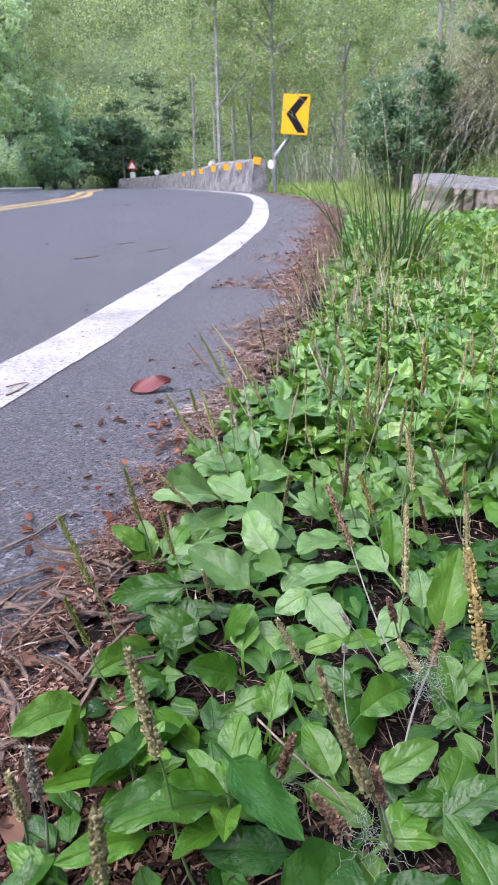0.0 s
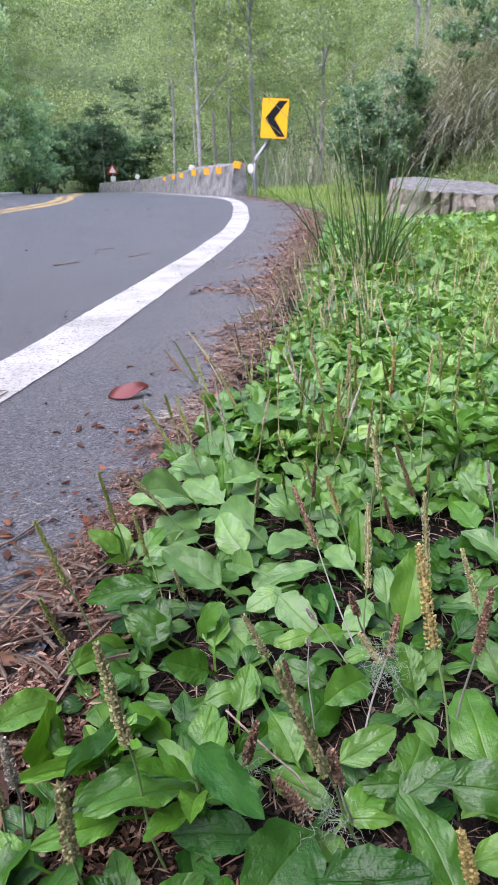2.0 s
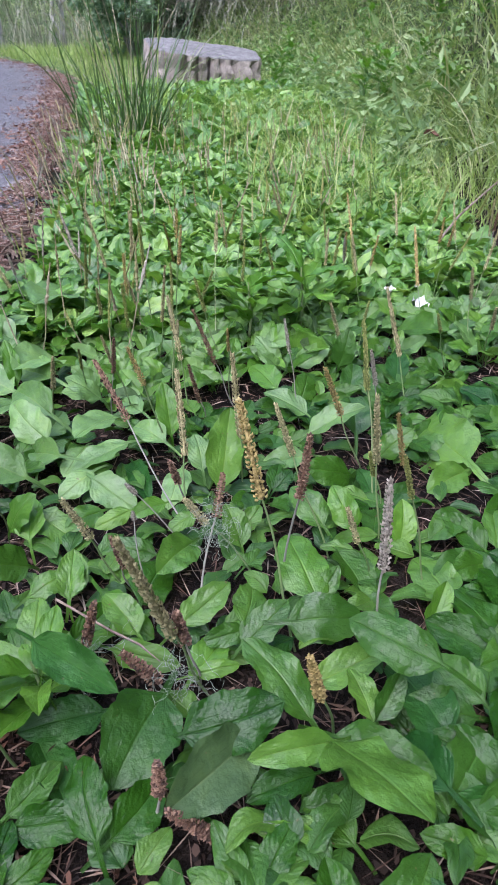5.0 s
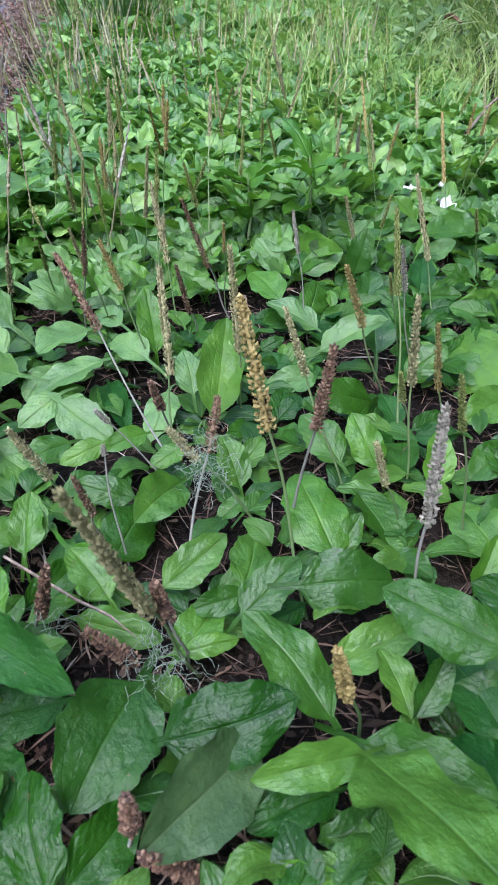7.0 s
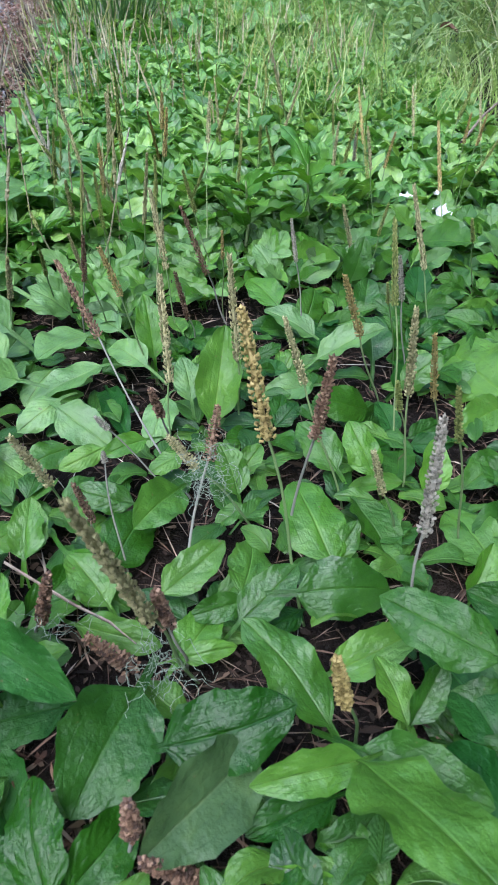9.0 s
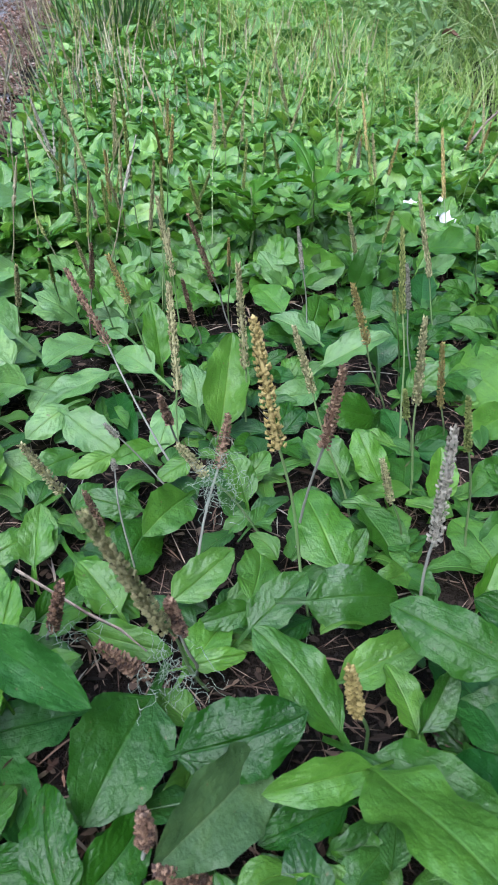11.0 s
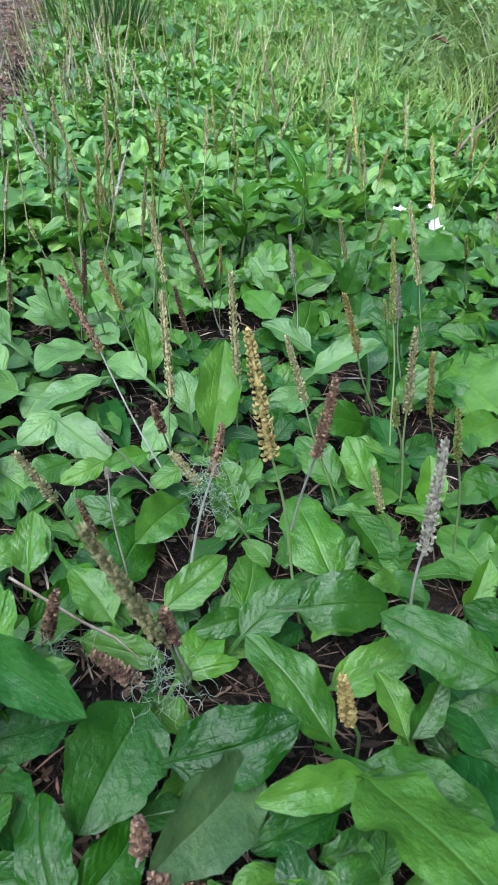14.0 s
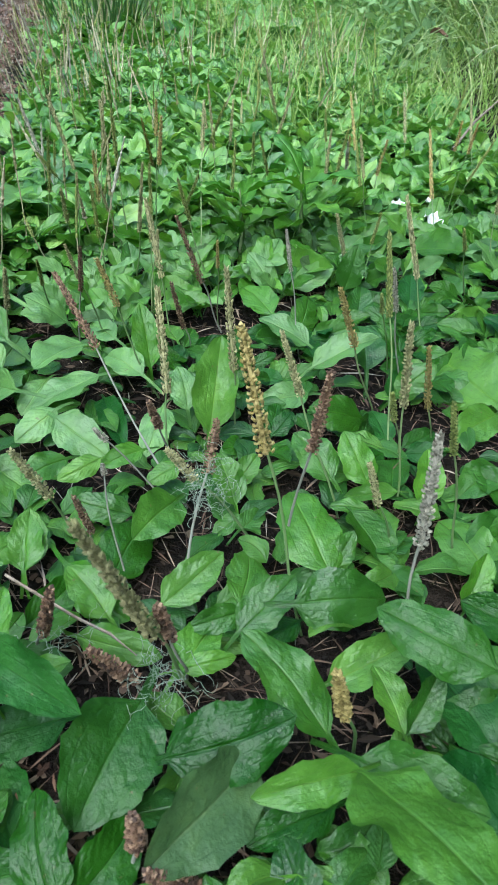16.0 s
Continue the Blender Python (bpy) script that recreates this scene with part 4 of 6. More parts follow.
tagged(new("bank_herbs", mesh_of("bank_herbs", v, f, [HERB], smooth=False)), "small green herbs covering the bank", "herbs", kind="stuff")


def sedge_clump(x, y, n, reach, mat, label, stalks=0):
    root = new("grass_clump")
    root.matrix_world = pose(x, y, float(ground_z(x, y)))
    for i in range(n):
        a = rng.uniform(0, 2 * math.pi)
        b = np.array([[math.cos(a) * rng.uniform(0, 0.17), math.sin(a) * rng.uniform(0, 0.14), -0.01]])
        v, f = blades(b, np.array([a + rng.uniform(-0.9, 0.9)]), rng.uniform(0.3, 1.0, 1) * reach, rng.uniform(0.0028, 0.0068, 1), rng.uniform(0.02, 0.44, 1), rng.uniform(0.0, 1.35, 1) ** 2.2, 8)
        part("blade", mesh_of("blade", v, f, [mat if i % 6 else DRY_GRASS if i % 18 == 0 else GRASS]), parent=root)
    for i in range(stalks):
        a = rng.uniform(0, 2 * math.pi)
        L = rng.uniform(0.75, 1.5) * reach
        k = rng.uniform(0.08, 0.5)
        at = lambda t: np.array((math.cos(a) * L * k * t * (0.4 + t), math.sin(a) * L * k * t * (0.4 + t), L * t * (1 - 0.10 * t)))
        pieces = [tube([at(t) for t in np.linspace(0, 1, 9)], np.linspace(0.0018, 0.0006, 9), 5)]
        for q in range(9):
            t = rng.uniform(0.72, 1.0)
            p = at(t)
            e = p + np.array((rng.normal(0, 0.012), rng.normal(0, 0.012), rng.uniform(-0.02, 0.02)))
            pieces.append(tube([p, (p + e) / 2 + (0, 0, 0.004), e], [0.0005, 0.0012, 0.0004], 4))
        v, f = joined(pieces)
        part("seed_stalk", mesh_of("seed_stalk", v, f, [STALK_TAN]), parent=root, label="thin dry seed stalk with small spikelets")
    return tagged(root, label, "grass", "grass clumps on the verge")


sedge_clump(0.52, 2.55, 150, 0.66, DARK_GRASS, "tall dark green sedge clump with dry stalks", 11)
sedge_clump(0.72, 2.85, 30, 0.40, GRASS, "light green grass clump beside the sedge")


def hanging_tuft(x, y, n, reach, mat, label):
    """A crown of long blades that fall forward down the bank."""
    z = float(ground_z(x, y)) + reach * 0.15
    root = new("hanging_grass")
    root.matrix_world = pose(x, y, z)
    b = rng.normal(0, 0.06, (n, 3)) * (1, 1, 0.5)
    az = rng.normal(math.radians(215), 0.75, n)
    v, f = blades(b, az, rng.uniform(0.45, 1.0, n) * reach, rng.uniform(0.008, 0.019, n), rng.uniform(0.2, 0.9, n), rng.uniform(1.3, 2.4, n), 9)
    part("blades", mesh_of("blades", v, f, [mat]), parent=root)
    v, f = tube([(0, 0, -reach * 0.3), (0.01, 0, -0.05), (0, 0, 0.02)], [0.05, 0.06, 0.02], 8)
    part("crown", mesh_of("crown", v, f, [DRY_GRASS]), parent=root)
    return tagged(root, label, "grass", "hanging grass tufts on the bank")


TUFT = "long dry grey-brown grass tuft hanging down the bank"
for x, y, k, L in ((2.7, 11.0, 170, 1.3), (2.5, 10.6, 150, 1.2), (2.95, 11.6, 160, 1.3), (3.2, 12.3, 150, 1.4), (2.6, 10.0, 150, 1.1), (2.85, 10.5, 160, 1.3), (2.75, 9.7, 150, 1.1), (3.05, 9.3, 150, 1.2), (2.95, 10.2, 130, 1.3), (3.3, 8.7, 140, 1.0), (3.55, 8.2, 140, 1.0), (3.2, 9.9, 130, 1.3), (3.7, 9.4, 120, 1.2), (4.0, 8.6, 120, 1.2),
                   (3.75, 7.6, 120, 0.9), (4.1, 7.2, 120, 0.9), (4.3, 8.0, 120, 1.1), (3.65, 6.55, 120, 0.9), (3.75, 6.4, 110, 1.1), (3.4, 6.1, 60, 0.7), (4.0, 6.8, 100, 1.0), (3.3, 10.8, 120, 1.3), (2.6, 11.2, 100, 1.0), (3.6, 11.8, 120, 1.3)):
    hanging_tuft(x, y, k, L, DRY_GRASS, TUFT)
for i in range(24):
    y = rng.uniform(4.4, 9.0)
    hanging_tuft(float(foot(y)) + rng.uniform(1.6, 3.0), y, 90, rng.uniform(0.5, 0.95), DRY_GRASS, TUFT)
for i in range(44):
    y = rng.uniform(3.6, 11.0)
    hanging_tuft(float(foot(y)) + rng.uniform(0.7, 2.6), y, 80, rng.uniform(0.35, 0.8), BANK_GRASS, "green grass tuft hanging down the bank")


# ---- plantains ----
def leaf_mesh(seed, mat, arch, cup, wave, full=0.80):
    """A broad plantain leaf: blade one unit long and one wide from y = 0 to 1, ribbed along the veins, on a channelled stalk that drops behind it."""
    r = random.Random(seed)
    nv, nu = 22, 17
    vs, uv = [], []
    ph = r.uniform(0, 6)
    bend = r.uniform(-0.06, 0.06)
    for j in range(nv):
        if j < 4:
            t = 0.0
            s = j / 4.0
            y, half, z = -0.42 * (1 - s), 0.045 + 0.015 * s, -0.30 * (1 - s) ** 1.5
        else:
            t = (j - 4) / (nv - 5)
            y = t
            w = 2 * t ** full - 1
            half = 0.5 * max(0.0, 1 - abs(w) ** (2.2 if w < 0 else 2.1)) ** (0.52 if w < 0 else 0.68) * min(1, t / 0.16) ** 0.35
            half = max(half, 0.06 * (1 - t) ** 2, 0.006)
            z = arch * 4 * t * (1 - t) * (0.8 + 0.4 * t)
        for i in range(nu):
            u = -1 + 2 * i / (nu - 1)
            grow = min(1, half * 3)
            rib = 0.0008 * math.cos(u * math.pi * 5) * grow * (t > 0)
            pucker = (0.010 * math.sin(t * 24 + ph - 3 * abs(u)) * abs(u) * 1.4 + 0.008 * math.sin(t * 11 + 2 * ph) * math.sin(u * 5 + ph)) * grow - 0.016 * math.exp(-(u / 0.09) ** 2) * grow
            edge = wave * (abs(u) ** 2.0) * math.sin(t * 13 + ph + (2 if u > 0 else 0)) * grow
            tooth = 1 + (0.05 * math.sin(t * 19 + ph + (3 if u > 0 else 0)) + 0.028 * math.sin(t * 47 + 2 * ph) if abs(u) > 0.95 and t > 0.1 else 0)
            vs.append((u * half * tooth + bend * math.sin(math.pi * t), y, z + cup * (abs(u) ** 1.5) * half + rib + pucker + edge))
            uv.append((u * 0.5 + 0.5, max(t, 0.0)))
    fs = [(j * nu + i, j * nu + i + 1, (j + 1) * nu + i + 1, (j + 1) * nu + i) for j in range(nv - 1) for i in range(nu - 1)]
    return mesh_of("leaf", vs, fs, [mat], uv=uv)


SHAPES = ((0.05, 0.10, 0.03), (0.09, 0.20, 0.02), (0.07, 0.02, 0.045), (0.03, 0.26, 0.03), (0.11, -0.05, 0.04), (0.06, 0.16, 0.035))
LEAVES = {k: [leaf_mesh(i, m, a, c, w) for i, (a, c, w) in enumerate(SHAPES)] for k, m in LEAF.items()}


def spike_mesh(seed, mat, n=170, fat=1.0):
    """A seed head one unit long, of many small capsules set in a spiral."""
    r = random.Random(seed)
    pieces = [tube([(0, 0, 0), (0, 0, 0.5), (0, 0, 0.98)], [0.022, 0.022, 0.012], 5)]
    octa = np.array([(1, 0, 0), (0, 1, 0), (-1, 0, 0), (0, -1, 0), (0, 0, 1.0), (0, 0, -0.8)])
    faces = np.array([(0, 1, 4), (1, 2, 4), (2, 3, 4), (3, 0, 4), (1, 0, 5), (2, 1, 5), (3, 2, 5), (0, 3, 5)])
    tri_v, tri_f = [], []
    k = 0
    for i in range(n):
        t = (i + 0.5) / n
        if r.random() < 0.08:
            continue
        a = i * 2.399 + r.uniform(-0.3, 0.3)
        taper = 1 - 0.55 * t ** 2.2
        rad = fat * 0.043 * taper * r.uniform(0.85, 1.2)
        wide = 0.0205 * fat * r.uniform(0.75, 1.2) * (0.6 + 0.4 * taper)
        tall = 0.027 * r.uniform(0.8, 1.25)
        out = r.uniform(0.25, 0.6)
        ca, sa = math.cos(a), math.sin(a)
        for p in octa:
            q = p[0] * wide + rad + max(p[2], 0) * wide * out * 1.8
            tri_v.append((ca * q - sa * p[1] * wide, sa * q + ca * p[1] * wide, t + p[2] * tall * math.cos(out)))
        tri_f += [(k + b, k + c, k + d) for b, c, d in faces]
        k += 6
    v, f = pieces[0]
    f3 = np.concatenate([f[:, [0, 1, 2]], f[:, [0, 2, 3]]]) + k
    return mesh_of("seed_head", np.concatenate([tri_v, v]), np.concatenate([tri_f, f3]), [mat], smooth=False)


HEADS = {"olive": (SEED_OLIVE, STALK_GREEN), "gold": (SEED_GOLD, STALK_GREEN), "brown": (SEED_BROWN, STALK_GREY), "green": (SEED_GREEN, STALK_GREEN), "grey": (SEED_GREY, STALK_GREY)}
HEAD_MESH = {k: [spike_mesh(10 * i + j, m[0], 170 - 30 * j, 0.95 + 0.12 * j) for j in range(2)] for i, (k, m) in enumerate(HEADS.items())}
STALK_MESH = {}
for m in (STALK_GREEN, STALK_GREY):
    v, f = tube([(0.045 * math.sin(t * 3.14159), 0.02 * math.sin(t * 6.28318), t) for t in np.linspace(0, 1, 9)], np.linspace(0.0125, 0.009, 9), 6)
    STALK_MESH[m.name] = mesh_of("flower_stalk", v, f, [m])
HEAD_LABEL = {"olive": "olive seed head", "gold": "golden seed head", "brown": "dry brown seed head", "green": "fresh green seed head", "grey": "withered grey seed head"}


def spike(root, root_m, foot_at, tip, share, kind, fat=1.0):
    """A flower stalk from its foot to its tip; the seed head takes the upper share."""
    a, b = Vector(foot_at), Vector(tip)
    d = b - a
    q = d.to_track_quat("Z", "Y").to_matrix().to_4x4() @ pose(0, 0, 0, 0, 0, random.uniform(0, 360))
    L = d.length
    stalk_m = Matrix.Translation(a) @ q @ Matrix.Diagonal((0.066 * fat ** 0.5, 0.066 * fat ** 0.5, L * (1 - 0.92 * share), 1))
    head_m = Matrix.Translation(a + d * (1 - share)) @ q @ Matrix.Diagonal((0.046 * fat, 0.046 * fat, L * share, 1))
    stalk = part("flower_stalk", STALK_MESH[HEADS[kind][1].name], parent=root, m=root_m.inverted() @ stalk_m)
    part("seed_head", random.choice(HEAD_MESH[kind]), parent=stalk, label=HEAD_LABEL[kind], m=stalk_m.inverted() @ head_m)


PLANT_LABELS = ("low green broadleaf plantain with upright seed spikes", "low broadleaf plantain rosette of glossy green leaves")
LIGHTWARD = Vector((-0.2, -0.55, 1.0))
spots = []


def plantain(x, y, leaves, spikes=()):
    """leaves: blade base x y z, tip x y z, width, tone; spikes: foot x y z, tip x y z, share of the seed head, kind, thickness."""
    root = new("plantain")
    root_m = pose(x, y, float(ground_z(x, y)))
    root.matrix_world = root_m
    inv = root_m.inverted()
    for bx, by, bz, tx, ty, tz, width, tone in leaves:
        a, b = Vector((bx, by, bz)), Vector((tx, ty, tz))
        d = (b - a).normalized()
        n = LIGHTWARD + Vector((random.gauss(0, 0.24), random.gauss(0, 0.24), 0))
        n = (n - d * n.dot(d)).normalized()
        side = d.cross(n)
        L = (b - a).length
        m = Matrix((side * width * 1.04, d * L * 1.06, n * L)).transposed().to_4x4()
        m.translation = a
        part("leaf", random.choice(LEAVES[tone]), parent=root, m=inv @ m)
        spots.extend((bx + (tx - bx) * k, by + (ty - by) * k) for k in (0, 0.25, 0.5, 0.75, 1))
    for fx, fy, fz, tx, ty, tz, share, kind, fat in spikes:
        spike(root, root_m, (fx, fy, fz), (tx, ty, tz), share, kind, fat)
    return tagged(root, PLANT_LABELS[0 if spikes else 1], "plantain", "plantains on the verge")


def random_plant(x, y, size, spikes, lean=(0.0, 0.0), low=0.0):
    k = random.randint(6, 9)
    a0 = random.uniform(0, 6.28)
    z = float(ground_z(x, y))
    leaves = []
    for i in range(k):
        L = size * random.uniform(0.6, 1.1)
        a = a0 + 6.283 * i / k + random.uniform(-0.4, 0.4)
        rise = random.uniform(0.0, 0.75) * (1 - low)
        r0 = 0.3 * L
        b = (x + math.cos(a) * r0, y + math.sin(a) * r0, z + 0.012 + 0.014 * random.random() * (1 - low))
        # Low plants draw mostly dark tones: understorey shade put into leaf colour.
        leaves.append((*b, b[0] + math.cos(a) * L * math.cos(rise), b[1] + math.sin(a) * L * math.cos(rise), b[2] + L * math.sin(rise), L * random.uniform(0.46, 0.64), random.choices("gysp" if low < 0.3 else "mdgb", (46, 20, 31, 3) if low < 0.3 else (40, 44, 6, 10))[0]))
    sp = []
    for i in range(spikes):
        h = random.uniform(0.09, 0.17)
        sp.append((x, y, z - 0.005, x + lean[0] * h + random.gauss(0, 0.25) * h, y + lean[1] * h + random.gauss(0, 0.2) * h, z + h, random.uniform(0.25, 0.5), random.choices(["olive", "gold", "brown", "green", "grey"], (42, 20, 4, 28, 6))[0], random.uniform(0.7, 1.0)))
    return plantain(x, y, leaves, sp)


# plants seen close by
plantain(-0.011, 0.300, [(-0.011, 0.300, 0.055, 0.024, 0.258, 0.050, 0.021, "b"), (-0.019, 0.288, -0.012, -0.008, 0.240, -0.012, 0.024, "b"), (-0.015, 0.304, 0.020, -0.072, 0.275, 0.035, 0.020, "g")], [])
plantain(0.053, 0.276, [(0.053, 0.276, 0.012, 0.017, 0.238, 0.002, 0.041, "m")], [])
plantain(0.020, 0.292, [(0.020, 0.292, -0.008, -0.027, 0.294, -0.008, 0.024, "b")], [])
plantain(0.003, 0.210, [(0.003, 0.210, 0.004, 0.004, 0.250, 0.012, 0.022, "d"), (0.010, 0.211, 0.000, 0.038, 0.233, -0.002, 0.023, "d")], [(0.036, 0.215, -0.025, 0.036, 0.214, 0.045, 0.37, "brown", 1.50)])
plantain(0.093, 0.238, [(0.092, 0.234, 0.010, 0.039, 0.207, 0.016, 0.033, "p")], [])
plantain(0.057, 0.247, [(0.057, 0.247, 0.012, 0.110, 0.240, 0.024, 0.033, "d")], [])
plantain(0.033, 0.334, [(0.033, 0.334, -0.004, 0.070, 0.310, -0.006, 0.019, "g")], [])
plantain(0.036, 0.378, [(0.036, 0.378, 0.004, 0.061, 0.344, -0.012, 0.024, "y")], [])
plantain(0.080, 0.337, [(0.080, 0.337, 0.000, 0.118, 0.351, 0.012, 0.021, "g")], [(0.093, 0.342, -0.025, 0.122, 0.374, 0.090, 0.25, "brown", 1.20)])
plantain(0.119, 0.318, [(0.119, 0.318, 0.000, 0.091, 0.319, -0.002, 0.015, "g"), (0.122, 0.327, -0.004, 0.141, 0.363, -0.006, 0.025, "g"), (0.113, 0.306, 0.000, 0.149, 0.320, 0.014, 0.022, "g")], [])
plantain(0.077, 0.299, [(0.077, 0.299, -0.008, 0.104, 0.321, -0.008, 0.022, "y"), (0.079, 0.297, -0.004, 0.106, 0.295, -0.004, 0.011, "y")], [(0.087, 0.294, -0.025, 0.033, 0.263, 0.143, 0.53, "olive", 1.50), (0.082, 0.301, -0.025, 0.064, 0.281, 0.070, 0.35, "brown", 1.40), (0.072, 0.292, -0.025, 0.035, 0.299, 0.030, 0.52, "brown", 1.60)])
plantain(0.144, 0.305, [(0.144, 0.305, 0.012, 0.194, 0.298, 0.004, 0.032, "g"), (0.150, 0.308, -0.008, 0.121, 0.302, -0.012, 0.015, "d")], [(0.153, 0.306, -0.025, 0.128, 0.362, 0.150, 0.36, "gold", 1.50)])
plantain(0.127, 0.233, [(0.127, 0.233, 0.012, 0.106, 0.282, 0.030, 0.027, "g"), (0.129, 0.210, 0.022, 0.085, 0.215, 0.022, 0.017, "g"), (0.134, 0.217, 0.014, 0.171, 0.180, 0.014, 0.028, "m")], [(0.145, 0.230, -0.025, 0.118, 0.225, 0.075, 0.38, "gold", 1.40)])
plantain(0.145, 0.264, [(0.145, 0.264, -0.002, 0.192, 0.265, 0.010, 0.021, "g")], [])
plantain(0.164, 0.226, [(0.164, 0.226, 0.004, 0.164, 0.256, 0.012, 0.018, "g"), (0.166, 0.225, 0.004, 0.189, 0.240, 0.018, 0.015, "g")], [])
plantain(0.200, 0.221, [(0.200, 0.221, 0.042, 0.167, 0.264, 0.045, 0.028, "m"), (0.199, 0.202, 0.004, 0.195, 0.257, 0.004, 0.033, "b"), (0.188, 0.216, -0.012, 0.185, 0.238, -0.010, 0.014, "d")], [])
plantain(0.119, 0.208, [(0.119, 0.208, 0.002, 0.081, 0.207, 0.000, 0.017, "d"), (0.128, 0.207, 0.026, 0.140, 0.146, 0.050, 0.041, "g")], [(0.075, 0.196, -0.025, 0.037, 0.204, 0.020, 0.62, "brown", 1.60)])
plantain(0.177, 0.171, [(0.177, 0.171, 0.012, 0.176, 0.209, 0.002, 0.025, "b")], [])
plantain(0.124, 0.171, [(0.124, 0.171, -0.006, 0.112, 0.204, -0.006, 0.020, "d"), (0.108, 0.179, -0.004, 0.080, 0.195, -0.004, 0.011, "y")], [])
plantain(0.092, 0.567, [(0.092, 0.567, 0.008, 0.039, 0.550, -0.004, 0.027, "s"), (0.093, 0.554, -0.006, 0.095, 0.494, -0.012, 0.019, "b")], [])
plantain(0.054, 0.535, [(0.054, 0.535, 0.004, 0.023, 0.521, -0.008, 0.023, "s"), (0.052, 0.525, 0.004, 0.081, 0.491, -0.012, 0.029, "s")], [])
plantain(0.056, 0.593, [(0.056, 0.593, -0.004, 0.031, 0.560, -0.012, 0.024, "s")], [])
plantain(0.138, 0.581, [(0.138, 0.581, 0.000, 0.138, 0.610, 0.042, 0.023, "y"), (0.127, 0.564, 0.004, 0.107, 0.600, 0.004, 0.025, "s")], [(0.142, 0.571, -0.025, 0.100, 0.578, 0.100, 0.31, "gold", 1.00), (0.187, 0.616, -0.025, 0.159, 0.588, 0.070, 0.52, "brown", 1.00)])
plantain(0.156, 0.480, [(0.156, 0.480, 0.000, 0.178, 0.522, 0.050, 0.031, "g")], [(0.182, 0.484, -0.025, 0.170, 0.495, 0.120, 0.53, "olive", 1.15)])
plantain(0.149, 0.512, [(0.149, 0.512, 0.000, 0.150, 0.540, 0.020, 0.022, "s"), (0.132, 0.521, 0.000, 0.109, 0.482, -0.012, 0.024, "s")], [])
plantain(0.091, 0.621, [(0.091, 0.621, 0.008, 0.048, 0.582, 0.014, 0.036, "s")], [])
plantain(0.052, 0.474, [(0.052, 0.474, 0.004, 0.022, 0.460, 0.004, 0.021, "g"), (0.073, 0.465, 0.006, 0.044, 0.459, 0.000, 0.015, "g")], [])
plantain(0.001, 0.486, [(0.001, 0.486, 0.006, 0.028, 0.457, -0.010, 0.026, "g")], [])
plantain(0.102, 0.463, [(0.102, 0.463, 0.008, 0.073, 0.459, 0.004, 0.015, "y")], [])
plantain(0.122, 0.444, [(0.122, 0.444, 0.006, 0.099, 0.440, -0.002, 0.015, "g")], [(0.129, 0.471, -0.025, 0.099, 0.429, 0.070, 0.30, "brown", 1.20), (0.120, 0.443, -0.025, 0.124, 0.498, 0.110, 0.48, "olive", 1.20), (0.124, 0.432, -0.025, 0.065, 0.536, 0.110, 0.31, "brown", 1.10), (0.121, 0.427, -0.025, 0.067, 0.440, 0.050, 0.13, "grey", 0.80)])
plantain(0.081, 0.412, [(0.081, 0.412, 0.000, 0.050, 0.428, 0.006, 0.019, "g")], [(0.060, 0.405, -0.025, 0.018, 0.399, 0.075, 0.39, "olive", 1.20), (0.061, 0.405, -0.025, 0.045, 0.382, 0.050, 0.54, "brown", 0.90)])
plantain(0.111, 0.412, [(0.111, 0.412, 0.004, 0.077, 0.385, 0.006, 0.027, "g")], [])
plantain(0.013, 0.385, [(0.013, 0.385, 0.000, 0.020, 0.412, 0.016, 0.020, "y")], [])
plantain(-0.012, 0.390, [(-0.012, 0.390, 0.006, 0.015, 0.401, 0.008, 0.017, "g")], [])
plantain(0.060, 0.371, [(0.060, 0.371, -0.006, 0.087, 0.410, -0.010, 0.030, "d")], [(0.068, 0.367, -0.025, 0.065, 0.405, 0.050, 0.08, "grey", 0.70)])
plantain(0.148, 0.393, [(0.148, 0.393, -0.004, 0.127, 0.387, -0.012, 0.012, "g"), (0.147, 0.402, -0.002, 0.143, 0.428, 0.020, 0.021, "g"), (0.142, 0.381, -0.004, 0.162, 0.392, -0.004, 0.014, "g")], [(0.158, 0.371, -0.025, 0.100, 0.395, 0.060, 0.26, "olive", 1.20)])
plantain(0.085, 0.668, [(0.085, 0.668, 0.006, 0.053, 0.681, 0.028, 0.025, "s")], [(0.095, 0.664, -0.025, 0.093, 0.603, 0.100, 0.37, "brown", 0.90), (-0.031, 0.797, -0.025, -0.106, 0.847, 0.090, 0.49, "green", 0.90), (-0.015, 0.753, -0.025, -0.064, 0.869, 0.090, 0.41, "green", 1.00), (-0.003, 0.974, -0.025, -0.050, 1.115, 0.080, 0.52, "green", 0.90), (0.077, 0.728, -0.025, 0.061, 0.608, 0.090, 0.32, "green", 0.70), (0.128, 0.894, -0.025, 0.105, 0.775, 0.090, 0.44, "olive", 0.90)])
plantain(0.121, 0.637, [(0.121, 0.637, 0.000, 0.105, 0.668, 0.000, 0.022, "s")], [(0.178, 0.635, -0.025, 0.165, 0.687, 0.105, 0.49, "olive", 1.10), (0.118, 0.658, -0.025, 0.086, 0.635, 0.090, 0.28, "olive", 0.80)])
plantain(0.276, 0.645, [(0.276, 0.645, 0.000, 0.266, 0.694, 0.006, 0.032, "y")], [(0.232, 0.666, -0.025, 0.182, 0.650, 0.100, 0.53, "brown", 1.00), (0.232, 0.673, -0.025, 0.216, 0.641, 0.080, 0.28, "gold", 0.70)])
